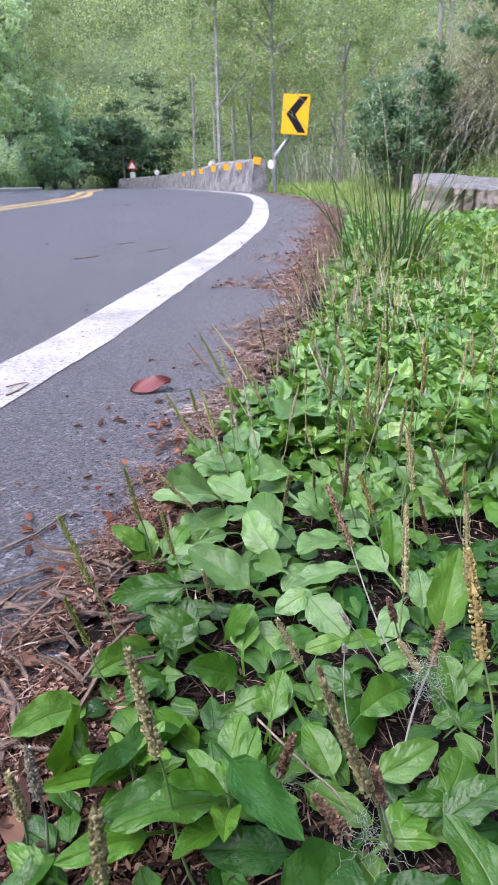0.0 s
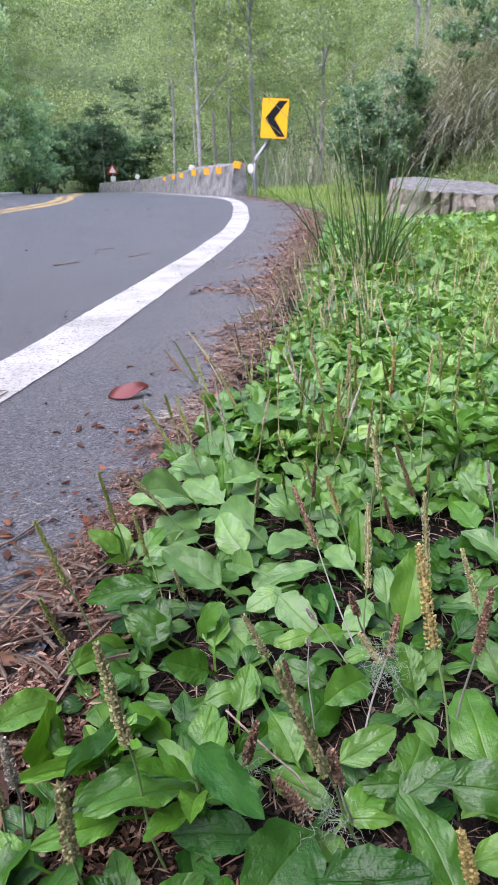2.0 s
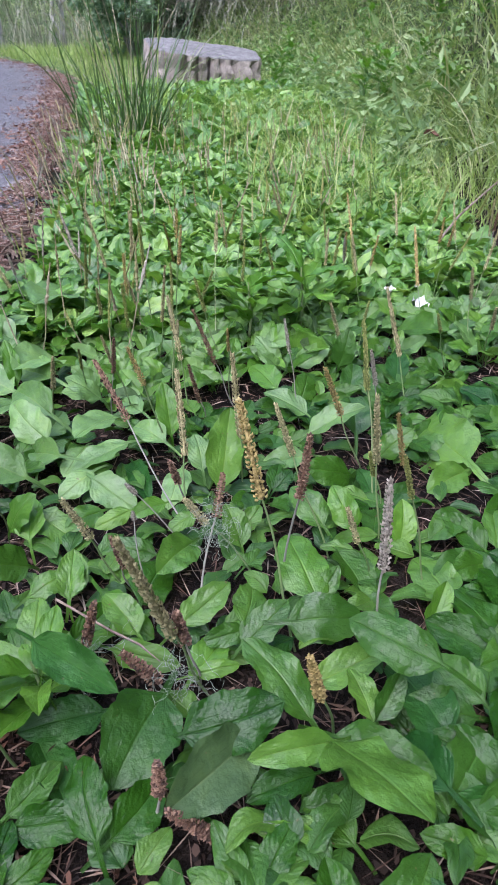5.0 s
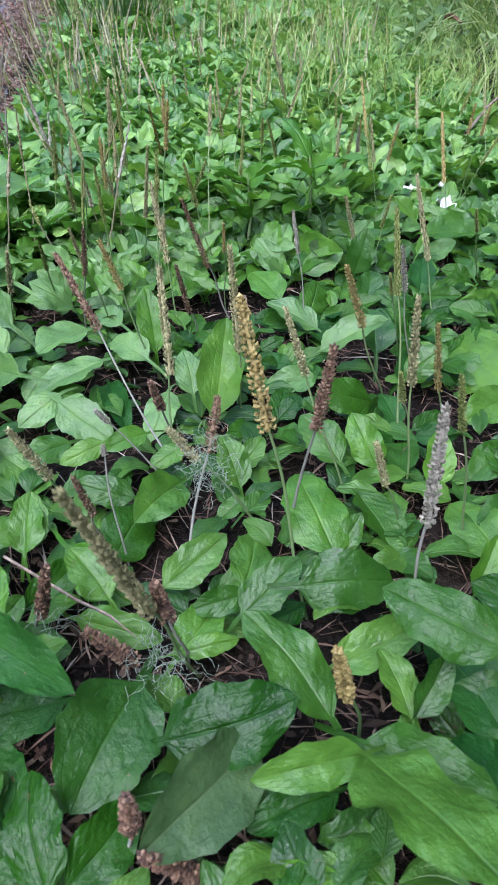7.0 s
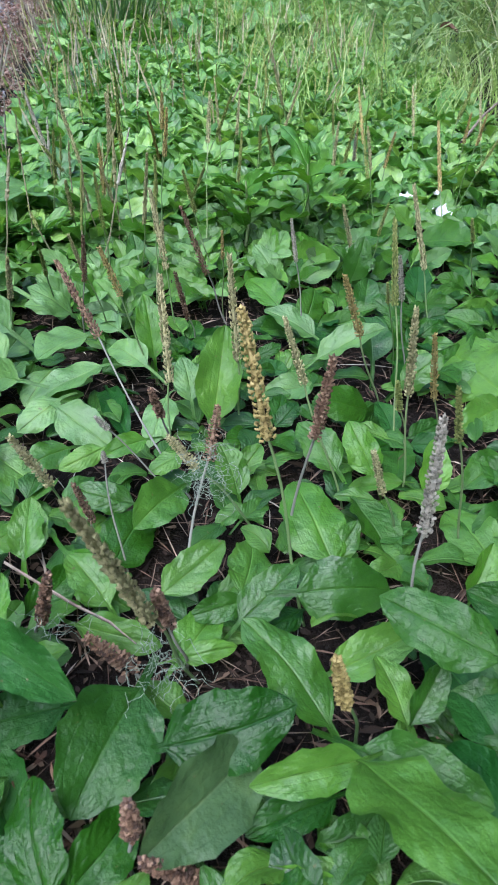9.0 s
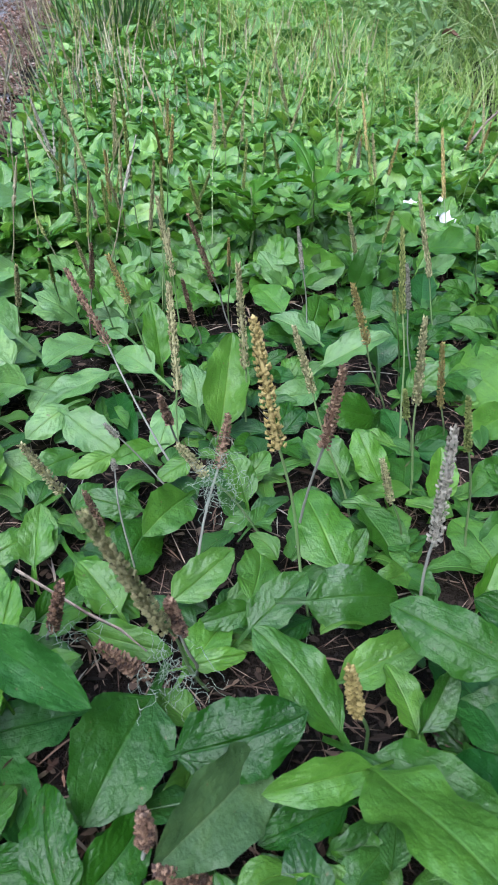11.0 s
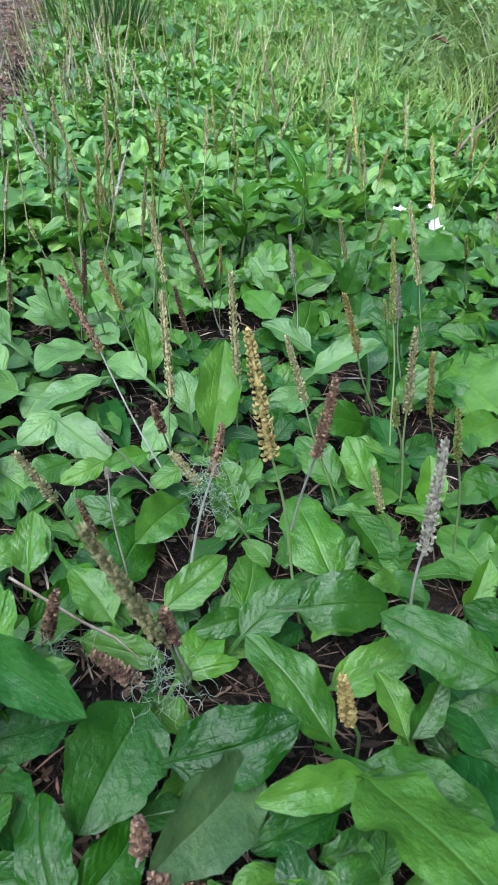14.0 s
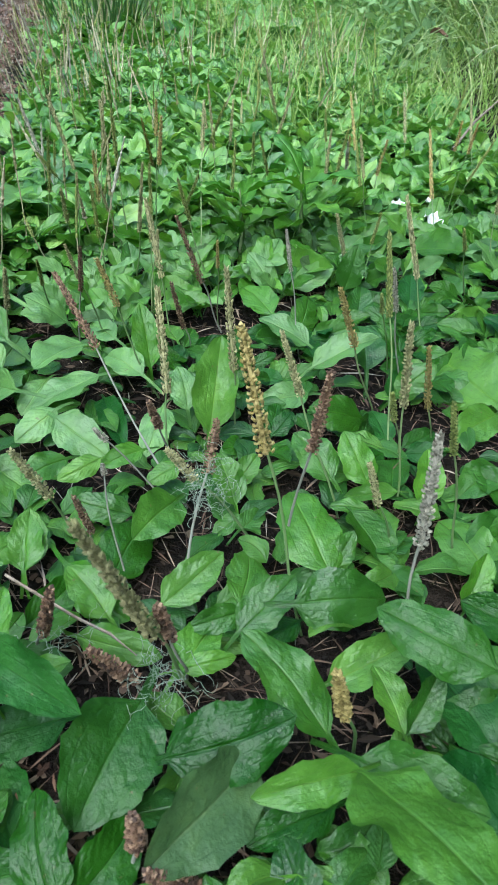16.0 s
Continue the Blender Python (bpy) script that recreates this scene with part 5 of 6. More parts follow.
plantain(0.282, 0.576, [(0.282, 0.576, 0.002, 0.248, 0.607, 0.016, 0.027, "s")], [(0.283, 0.589, -0.025, 0.262, 0.601, 0.100, 0.29, "grey", 0.80)])
plantain(0.265, 0.533, [(0.265, 0.533, 0.006, 0.316, 0.524, 0.030, 0.026, "s")], [])
plantain(0.313, 0.525, [(0.313, 0.525, 0.000, 0.328, 0.572, 0.014, 0.033, "g")], [(0.336, 0.523, -0.025, 0.302, 0.507, 0.080, 0.18, "green", 0.70)])
plantain(0.349, 0.608, [(0.349, 0.608, 0.000, 0.368, 0.639, 0.018, 0.025, "g")], [(0.402, 0.555, -0.025, 0.386, 0.618, 0.115, 0.48, "olive", 1.10)])
plantain(0.312, 0.476, [(0.312, 0.476, 0.004, 0.341, 0.474, 0.028, 0.023, "g"), (0.314, 0.488, -0.004, 0.331, 0.495, 0.020, 0.018, "b")], [(0.302, 0.483, -0.025, 0.239, 0.464, 0.111, 0.38, "gold", 1.10), (0.334, 0.495, -0.025, 0.294, 0.486, 0.110, 0.27, "grey", 0.90), (0.321, 0.434, -0.025, 0.278, 0.410, 0.090, 0.54, "gold", 0.95)])
plantain(0.384, 0.442, [(0.384, 0.442, 0.006, 0.401, 0.537, -0.010, 0.062, "g"), (0.372, 0.427, 0.006, 0.328, 0.417, 0.000, 0.028, "g")], [])
plantain(0.482, 0.570, [(0.482, 0.570, 0.004, 0.416, 0.577, -0.012, 0.030, "g")], [(0.498, 0.626, -0.025, 0.436, 0.591, 0.090, 0.22, "green", 0.80)])
plantain(0.274, 0.462, [(0.274, 0.462, 0.000, 0.230, 0.464, 0.016, 0.029, "d")], [(0.287, 0.423, -0.025, 0.256, 0.408, 0.060, 0.32, "green", 0.90)])
plantain(0.251, 0.510, [(0.251, 0.510, -0.004, 0.211, 0.516, -0.012, 0.023, "s")], [])
plantain(0.218, 0.403, [(0.218, 0.403, 0.000, 0.206, 0.440, 0.014, 0.026, "g")], [])
plantain(0.241, 0.392, [(0.241, 0.392, -0.002, 0.236, 0.424, 0.020, 0.023, "y")], [])
plantain(0.267, 0.365, [(0.267, 0.365, -0.004, 0.278, 0.386, 0.022, 0.021, "y"), (0.254, 0.378, 0.000, 0.223, 0.390, -0.006, 0.012, "g")], [(0.257, 0.380, -0.025, 0.238, 0.381, 0.127, 0.38, "olive", 1.20)])
plantain(0.334, 0.371, [(0.334, 0.371, 0.004, 0.294, 0.362, -0.002, 0.026, "g")], [])
plantain(0.178, 0.327, [(0.178, 0.327, 0.000, 0.178, 0.384, 0.012, 0.036, "y"), (0.176, 0.332, -0.006, 0.200, 0.344, 0.010, 0.016, "g")], [(0.166, 0.361, -0.025, 0.172, 0.349, 0.125, 0.35, "brown", 1.45)])
plantain(0.214, 0.369, [(0.214, 0.369, 0.002, 0.218, 0.325, -0.008, 0.028, "d"), (0.227, 0.368, 0.000, 0.205, 0.379, 0.000, 0.011, "g")], [(0.216, 0.382, -0.025, 0.178, 0.421, 0.110, 0.30, "olive", 1.10)])
plantain(0.267, 0.295, [(0.267, 0.295, 0.000, 0.268, 0.345, -0.004, 0.032, "g")], [(0.267, 0.322, -0.025, 0.221, 0.314, 0.120, 0.25, "green", 0.90)])
plantain(0.237, 0.279, [(0.237, 0.279, -0.002, 0.258, 0.295, 0.020, 0.017, "y"), (0.236, 0.271, -0.012, 0.261, 0.286, -0.010, 0.018, "d")], [(0.196, 0.272, -0.025, 0.193, 0.287, 0.126, 0.42, "grey", 1.40)])
plantain(0.212, 0.321, [(0.212, 0.321, -0.004, 0.219, 0.295, 0.002, 0.017, "g"), (0.223, 0.323, -0.012, 0.227, 0.353, -0.008, 0.018, "g")], [(0.232, 0.341, -0.025, 0.205, 0.348, 0.060, 0.38, "olive", 1.00)])
plantain(0.009, 0.356, [(0.009, 0.356, -0.012, 0.041, 0.375, -0.004, 0.019, "d"), (-0.001, 0.366, -0.010, -0.014, 0.385, 0.006, 0.017, "g")], [(0.012, 0.341, -0.025, 0.024, 0.313, 0.060, 0.55, "brown", 1.40)])
plantain(0.011, 0.567, [(0.011, 0.567, 0.000, 0.033, 0.611, -0.004, 0.031, "s")], [])
plantain(0.020, 0.617, [(0.020, 0.617, 0.000, 0.042, 0.653, 0.004, 0.027, "s")], [(-0.002, 0.626, -0.025, -0.092, 0.629, 0.080, 0.36, "olive", 1.00), (0.031, 0.661, -0.025, 0.037, 0.598, 0.090, 0.36, "olive", 1.00)])
plantain(0.156, 0.427, [(0.156, 0.427, -0.008, 0.176, 0.438, 0.004, 0.016, "g")], [])
plantain(0.361, 0.659, [(0.361, 0.659, 0.010, 0.373, 0.665, 0.050, 0.026, "g")], [])
plantain(0.491, 0.740, [(0.491, 0.740, 0.010, 0.516, 0.674, 0.030, 0.042, "g")], [(0.496, 0.685, -0.025, 0.588, 0.881, 0.105, 0.45, "gold", 1.00), (0.504, 0.863, -0.025, 0.600, 1.118, 0.105, 0.43, "gold", 0.90), (0.586, 0.889, -0.025, 0.693, 1.111, 0.105, 0.40, "olive", 0.90), (0.680, 0.868, -0.025, 0.735, 0.996, 0.110, 0.37, "olive", 0.80), (0.486, 0.827, -0.025, 0.494, 0.901, 0.090, 0.43, "green", 0.80)])
plantain(0.328, 0.748, [(0.328, 0.748, 0.000, 0.353, 0.680, 0.025, 0.030, "g")], [(0.287, 1.090, -0.025, 0.243, 1.009, 0.100, 0.56, "gold", 0.90), (0.137, 0.990, -0.025, 0.099, 1.035, 0.120, 0.46, "grey", 1.00), (0.173, 1.026, -0.025, 0.136, 1.049, 0.120, 0.59, "olive", 1.00)])
plantain(-0.117, 0.390, [(-0.117, 0.390, 0.010, -0.154, 0.355, 0.020, 0.027, "g")], [(-0.097, 0.421, -0.025, -0.126, 0.405, 0.090, 0.38, "green", 1.00)])
plantain(-0.054, 0.476, [(-0.054, 0.476, 0.050, -0.113, 0.489, 0.030, 0.024, "g"), (-0.046, 0.462, 0.000, -0.080, 0.473, 0.020, 0.021, "g")], [(-0.047, 0.508, -0.025, -0.076, 0.530, 0.090, 0.34, "green", 0.90)])
plantain(-0.059, 0.450, [(-0.059, 0.450, 0.010, -0.051, 0.478, 0.035, 0.025, "g"), (-0.067, 0.430, 0.000, -0.090, 0.404, 0.010, 0.026, "g")], [])
plantain(-0.080, 0.463, [(-0.080, 0.463, 0.000, -0.115, 0.417, 0.015, 0.027, "g")], [(-0.100, 0.466, -0.025, -0.148, 0.485, 0.110, 0.42, "green", 1.10)])
plantain(-0.021, 0.476, [(-0.021, 0.476, 0.000, 0.002, 0.474, 0.030, 0.024, "g")], [(-0.023, 0.500, -0.025, -0.037, 0.469, 0.070, 0.36, "olive", 0.90)])
plantain(-0.103, 0.338, [(-0.103, 0.338, 0.010, -0.118, 0.357, 0.030, 0.012, "y")], [])
plantain(-0.075, 0.329, [(-0.075, 0.329, 0.015, -0.122, 0.303, 0.030, 0.012, "y")], [])
plantain(-0.044, 0.369, [(-0.044, 0.369, 0.010, -0.090, 0.307, 0.030, 0.023, "g"), (-0.036, 0.360, 0.000, -0.063, 0.374, 0.020, 0.018, "y")], [])
plantain(-0.058, 0.283, [(-0.058, 0.283, 0.020, -0.099, 0.260, 0.030, 0.017, "y")], [(-0.032, 0.282, -0.025, -0.060, 0.290, 0.140, 0.40, "olive", 1.60)])
plantain(-0.104, 0.265, [(-0.104, 0.265, 0.010, -0.131, 0.277, 0.020, 0.015, "y")], [(-0.114, 0.288, -0.025, -0.108, 0.268, 0.100, 0.32, "grey", 1.30), (-0.121, 0.291, -0.025, -0.117, 0.262, 0.090, 0.39, "olive", 1.20), (-0.082, 0.264, -0.025, -0.048, 0.174, 0.170, 0.46, "olive", 1.30)])
plantain(-0.011, 0.429, [(-0.011, 0.429, 0.000, -0.042, 0.419, 0.020, 0.026, "g")], [])
plantain(-0.037, 0.694, [(-0.037, 0.694, 0.020, -0.083, 0.633, 0.060, 0.053, "s")], [])
plantain(-0.027, 0.672, [(-0.027, 0.672, 0.015, -0.068, 0.615, 0.008, 0.045, "s")], [])
plantain(-0.002, 0.533, [(-0.002, 0.533, 0.010, -0.054, 0.557, 0.034, 0.033, "s")], [])
plantain(0.015, 0.650, [(0.015, 0.650, 0.000, 0.017, 0.705, 0.008, 0.034, "y")], [])
plantain(-0.045, 0.457, [(-0.045, 0.457, 0.015, -0.076, 0.471, 0.032, 0.022, "g")], [])
plantain(-0.086, 0.447, [(-0.086, 0.447, 0.010, -0.120, 0.422, 0.010, 0.024, "g")], [])
plantain(-0.007, 0.460, [(-0.007, 0.460, 0.000, -0.002, 0.494, 0.014, 0.023, "y")], [])
plantain(0.013, 0.386, [(0.013, 0.386, 0.000, 0.022, 0.413, 0.018, 0.021, "g")], [])
plantain(0.051, 0.338, [(0.051, 0.338, 0.000, 0.037, 0.369, 0.010, 0.022, "g")], [])
plantain(-0.111, 0.355, [(-0.111, 0.355, -0.005, -0.109, 0.336, 0.052, 0.040, "y")], [])
plantain(-0.042, 0.315, [(-0.042, 0.315, 0.020, -0.082, 0.295, 0.020, 0.019, "g")], [])
plantain(-0.009, 0.769, [(-0.009, 0.769, 0.020, -0.063, 0.769, 0.032, 0.030, "s")], [])
plantain(0.029, 0.902, [(0.029, 0.902, 0.020, -0.017, 0.851, 0.016, 0.043, "s")], [])
plantain(0.099, 0.970, [(0.099, 0.970, 0.020, 0.044, 0.888, 0.040, 0.066, "s")], [])
plantain(0.053, 0.773, [(0.053, 0.773, 0.010, 0.004, 0.720, 0.028, 0.048, "s")], [])
plantain(-0.002, 0.706, [(-0.002, 0.706, 0.010, -0.048, 0.755, 0.012, 0.042, "s")], [])
plantain(-0.024, 0.768, [(-0.024, 0.768, 0.012, -0.070, 0.798, 0.012, 0.034, "s")], [])
plantain(0.009, 0.822, [(0.009, 0.822, 0.020, -0.031, 0.868, 0.024, 0.039, "s")], [])
plantain(0.003, 0.720, [(0.003, 0.720, 0.010, -0.002, 0.746, 0.050, 0.017, "y")], [])
plantain(-0.025, 0.626, [(-0.025, 0.626, 0.012, -0.065, 0.608, 0.008, 0.019, "s")], [])
plantain(0.001, 0.682, [(0.001, 0.682, 0.008, -0.023, 0.645, 0.018, 0.028, "s")], [])
plantain(0.021, 0.592, [(0.021, 0.592, 0.010, -0.002, 0.635, 0.030, 0.033, "s")], [])
plantain(0.030, 0.637, [(0.030, 0.637, 0.012, 0.003, 0.690, 0.016, 0.036, "s")], [])
plantain(-0.028, 0.674, [(-0.028, 0.674, 0.006, -0.067, 0.688, -0.008, 0.027, "s")], [])
plantain(0.040, 0.716, [(0.040, 0.716, 0.015, 0.013, 0.766, 0.006, 0.037, "s")], [])
plantain(0.029, 0.560, [(0.029, 0.560, 0.010, 0.006, 0.596, -0.006, 0.028, "s")], [])
plantain(-0.034, 0.705, [(-0.034, 0.705, 0.016, -0.107, 0.704, 0.016, 0.034, "s")], [])


def scatter(n, place, gap, size, chance, lean=(0.0, 0.0), low=0.0, most=2):
    taken = list(spots)
    for _ in range(n):
        x, y = place()
        if any((x - a) ** 2 + (y - b) ** 2 < gap * gap for a, b in taken):
            continue
        taken.append((x, y))
        random_plant(x, y, size * random.uniform(0.8, 1.2), sum(random.random() < chance for _ in range(most)), lean, low)


def verge_place(y0, y1, inset, far):
    def place():
        y = random.uniform(y0, y1)
        a, b = float(edge_x(y)) + inset, min(float(foot(y)) + 0.05, far(y))
        return random.uniform(a, b), y
    return place


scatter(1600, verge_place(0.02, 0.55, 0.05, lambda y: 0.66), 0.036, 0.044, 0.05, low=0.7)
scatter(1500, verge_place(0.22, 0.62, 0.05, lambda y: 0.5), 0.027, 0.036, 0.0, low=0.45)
scatter(3000, verge_place(0.52, 1.02, 0.015, lambda y: 0.84), 0.030, 0.037, 0.22)

# farther plantains, too many to count
def leaf_field(name, x, y, per, size, label, low=0.0, mat=LEAF_MANY):
    """Rosettes joined into one mesh: a plain ribbed leaf shape set round each place."""
    nv, nu = 9, 7
    t = np.linspace(0, 1, nv)[:, None]
    u = np.linspace(-1, 1, nu)[None]
    w = 2 * t ** 0.8 - 1
    half = np.maximum(0.5 * np.maximum(0, 1 - np.abs(w) ** 2.1) ** np.where(w < 0, 0.58, 0.78), 0.05)
    half[-1] = 0.06
    tx = (u * half).ravel()
    ty = np.repeat(t, nu, 1).ravel()
    tz = (0.3 * t * (1 - t) + 0.16 * np.abs(u) ** 1.5 * half).ravel()
    uv = np.stack([np.repeat(u * 0.5 + 0.5, nv, 0).ravel(), ty], -1)
    n = len(x) * per
    X, Y = np.repeat(x, per), np.repeat(y, per)
    a = np.tile(np.arange(per) * 2 * math.pi / per, len(x)) + np.repeat(rng.uniform(0, 6.28, len(x)), per) + rng.normal(0, 0.3, n)
    L = size * rng.uniform(0.6, 1.15, n)
    W = L * rng.uniform(0.46, 0.68, n)
    rise = rng.uniform(-0.15, 0.85, n) * (1 - low)
    roll = rng.normal(0, 0.30, n)
    d = np.stack([np.cos(a) * np.cos(rise), np.sin(a) * np.cos(rise), np.sin(rise)], -1)
    s0 = np.stack([np.sin(a), -np.cos(a), 0 * a], -1)
    n0 = np.cross(s0, d)
    sd = s0 * np.cos(roll)[:, None] + n0 * np.sin(roll)[:, None]
    nn = np.cross(sd, d)
    o = np.stack([X, Y, ground_z(X, Y) + 0.010 + rng.uniform(0, 0.030, n) * (1 - low)], -1) + d * (0.25 * L)[:, None] * (1, 1, 0.3)
    ph, ph2 = rng.uniform(0, 6.28, (n, 1)), rng.uniform(0, 6.28, (n, 1))
    tu = np.repeat(u, nv, 0).ravel()
    hand = np.where(tu > 0, 2.0, 0.0)
    wx = W[:, None] * tx * (1 + 0.13 * np.sin(9 * ty + ph + hand) + 0.05 * np.sin(23 * ty + ph2 + hand)) + L[:, None] * rng.normal(0, 0.07, (n, 1)) * np.sin(3.1 * ty)
    wz = L[:, None] * (tz * rng.uniform(0.3, 1.5, (n, 1)) + 0.05 * np.sin(8 * ty + ph2 + hand) * np.abs(tu) - 0.025 * np.cos(3.1416 * tu * 2) * (ty < 0.9))
    vs = o[:, None] + sd[:, None] * wx[..., None] + d[:, None] * (L[:, None] * ty)[..., None] + nn[:, None] * wz[..., None]
    i = (np.arange(nv - 1)[:, None] * nu + np.arange(nu - 1)[None]).ravel()
    f1 = np.stack([i, i + 1, i + nu + 1, i + nu], -1)
    fs = (np.arange(n) * nv * nu)[:, None, None] + f1[None]
    return tagged(new(name, mesh_of(name, vs.reshape(-1, 3), fs.reshape(-1, 4), [mat], uv=np.tile(uv, (n, 1)))), label, "plantains", kind="stuff")


x, y = strip(0.86, 2.4, lambda y: edge_x(y) + 0.08, lambda y: foot(y) + 0.02)(1750)
leaf_field("plantain_patch", x, y, 7, 0.041, "dense patch of low broadleaf plantains beyond the nearest")
x, y = strip(2.3, 4.9, lambda y: edge_x(y) + 0.1, lambda y: foot(y) + 0.1)(1100)
leaf_field("far_plantains", x, y, 6, 0.075, "farther patch of low broadleaf plantains in the grass")
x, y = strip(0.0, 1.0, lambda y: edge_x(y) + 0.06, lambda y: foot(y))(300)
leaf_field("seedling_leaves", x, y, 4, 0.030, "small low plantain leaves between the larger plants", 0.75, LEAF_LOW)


def spike_field(name, x, y, lean, mats, label, tall=(0.07, 0.15)):
    """Many thin flower stalks with seed heads, joined."""
    pieces, idx = [], []
    for px, py in zip(x, y):
        h = random.uniform(*tall)
        a = np.array((px, py, float(ground_z(px, py))))
        b = a + np.array((h * (lean[0] + random.gauss(0, 0.22)), h * (lean[1] + random.gauss(0, 0.2)), h))
        c = a + (b - a) * random.uniform(0.5, 0.72)
        k = random.randrange(len(mats) - 1) + 1
        v, f = tube([a, (a + c) / 2 + (0.003, 0, 0), c], [0.0009, 0.0008, 0.0007], 5)
        pieces.append((v, f))
        idx += [0] * len(f)
        r = random.uniform(0.0013, 0.0021)
        ts = np.linspace(0, 1, 26)
        v, f = tube([c + (b - c) * t for t in ts], [r * random.uniform(0.55, 1.3) * (1.1 - 0.75 * t ** 1.7) for j, t in enumerate(ts)], 6)
        v = v + rng.normal(0, 0.0003, v.shape)
        pieces.append((v, f))
        idx += [k] * len(f)
    v, f = joined(pieces)
    return tagged(new(name, mesh_of(name, v, f, mats, idx, smooth=False)), label, "seed spikes", kind="stuff")


x, y = strip(1.2, 2.6, lambda y: edge_x(y) + 0.06, lambda y: foot(y) - 0.1)(260)
spike_field("seed_spikes", x, y, (0, 0), [STALK_GREEN, SEED_PALE, SEED_OLIVE, SEED_GREEN, SEED_PALE, SEED_GREEN], "upright plantain seed spikes over the farther patch", (0.07, 0.17))
x, y = strip(0.72, 2.6, lambda y: edge_x(y) + 0.01, lambda y: edge_x(y) + 0.26)(110)
spike_field("pale_spikes", x, y, (-0.15, 0.0), [STALK_TAN, SEED_PALE, SEED_OLIVE, SEED_GREY, SEED_GREEN], "tall pale dry plantain spikes near the road's edge", (0.08, 0.16))
x, y = strip(0.75, 3.4, lambda y: edge_x(y) - 0.01, lambda y: edge_x(y) + 0.14)(60)
spike_field("edge_spikes", x, y, (-0.35, 0.05), [STALK_GREEN, SEED_OLIVE, SEED_BROWN, SEED_GREY, SEED_GREEN], "dry leaning plantain spikes along the road's edge", (0.06, 0.12))


# ---- litter on the road's edge ----
def litter_places(n, y0, y1, wide, off=0.0):
    """Places along the road's edge, gathered in uneven drifts."""
    y = y0 + (y1 - y0) * rng.uniform(0, 1, n * 4) ** 1.5
    k = np.interp(y, [0.3, 0.5, 0.66, 1.05, 1.5, 2.5, 5.0], [1.25, 1.2, 0.55, 0.55, 0.85, 1.1, 1.2])
    x = edge_x(y) + off * k + rng.normal(0, 1, n * 4) * wide * k * (0.6 + 0.4 * np.sin(y * 9))
    keep = 0.7 * smooth_noise(x, y, 9.0, 5) + 0.9 * smooth_noise(x, y, 23.0, 2) + rng.normal(0, 0.35, n * 4)
    out = np.argsort(-keep)[: int(n * 2.1)]
    out = rng.permutation(out)[:n]
    return x[out], y[out]


def top_z(x, y):
    return np.where(x < edge_x(y) + 0.01, road_z(y), ground_z(x, y))


def chips(centre, length, width, flat=0.2, hang=0.0):
    """Irregular six-cornered flakes, bent along their length."""
    n = len(centre)
    a = rng.uniform(0, 2 * math.pi, n)
    d = np.stack([np.cos(a), np.sin(a), rng.normal(0, flat, n) - hang], -1)
    side = np.stack([-np.sin(a), np.cos(a), rng.normal(0, 0.35, n)], -1)
    up = np.cross(d, side)
    shape = ((-0.5, 0.15), (-0.15, 0.5), (0.25, 0.42), (0.5, -0.05), (0.2, -0.45), (-0.25, -0.5))
    vs = []
    for p, q in shape:
        k = rng.uniform(0.55, 1.2, (n, 1))
        bend = (0.25 - p * p) * 0.35 * rng.uniform(0, 1, n)[:, None] * length[:, None]
        vs.append(centre + d * length[:, None] * p * k + side * width[:, None] * q * rng.uniform(0.5, 1.3, (n, 1)) + up * bend)
    o = (np.arange(n) * 6)[:, None]
    fs = np.concatenate([np.concatenate([o, o + 1, o + 4, o + 5], 1), np.concatenate([o + 1, o + 2, o + 3, o + 4], 1)])
    return np.stack(vs, 1).reshape(-1, 3), fs


def scraps(name, n, y0, y1, wide, off, length, width, mat, label, lift=0.006):
    x, y = litter_places(n, y0, y1, wide, off)
    c = np.stack([x, y, top_z(x, y) + rng.uniform(0.001, lift, n)], -1)
    v, f = (leaf_cloud if width[1] < 0.002 else chips)(c, rng.uniform(*length, n), rng.uniform(*width, n), 0.18, 0.0)
    return tagged(new(name, mesh_of(name, v, f, [mat], smooth=False)), label, "litter", kind="stuff")


scraps("needle_litter", 22000, 0.1, 6.0, 0.055, -0.03, (0.008, 0.045), (0.0006, 0.0014), NEEDLE, "dry conifer needles along the road's edge", 0.014)
scraps("bark_litter", 22000, 0.1, 7.0, 0.045, -0.015, (0.003, 0.013), (0.0010, 0.0038), LITTER, "brown bark and leaf scraps along the road's edge", 0.014)
scraps("rust_litter", 3000, 0.2, 6.0, 0.085, -0.03, (0.004, 0.014), (0.003, 0.008), RUST, "rust-coloured scales scattered beside the road", 0.010)
scraps("stray_needles", 5200, 0.3, 9.0, 0.30, -0.22, (0.005, 0.026), (0.0006, 0.0012), PALE_NEEDLE, "stray needles on the asphalt", 0.004)
scraps("near_litter", 26000, 0.15, 0.85, 0.06, 0.03, (0.004, 0.015), (0.0008, 0.0032), LITTER, "brown bark and leaf scraps beside the nearest plants", 0.012)
scraps("apron_litter", 11000, 1.1, 7.0, 0.075, -0.02, (0.005, 0.018), (0.003, 0.008), DRY_LITTER, "dry rusty leaf scraps along the road's edge", 0.012)
scraps("apron_needles", 9000, 1.0, 7.0, 0.085, -0.03, (0.012, 0.05), (0.0009, 0.0018), PALE_NEEDLE, "bleached needles along the road's edge", 0.014)
scraps("far_litter", 7000, 2.2, 11.5, 0.13, -0.07, (0.008, 0.026), (0.004, 0.012), DRY_LITTER, "brown leaf scraps along the far road edge", 0.010)
n = 420
y = 0.9 + 7.0 * rng.uniform(0, 1, n) ** 1.3
x = edge_x(y) - rng.uniform(0.05, 2.4, n)
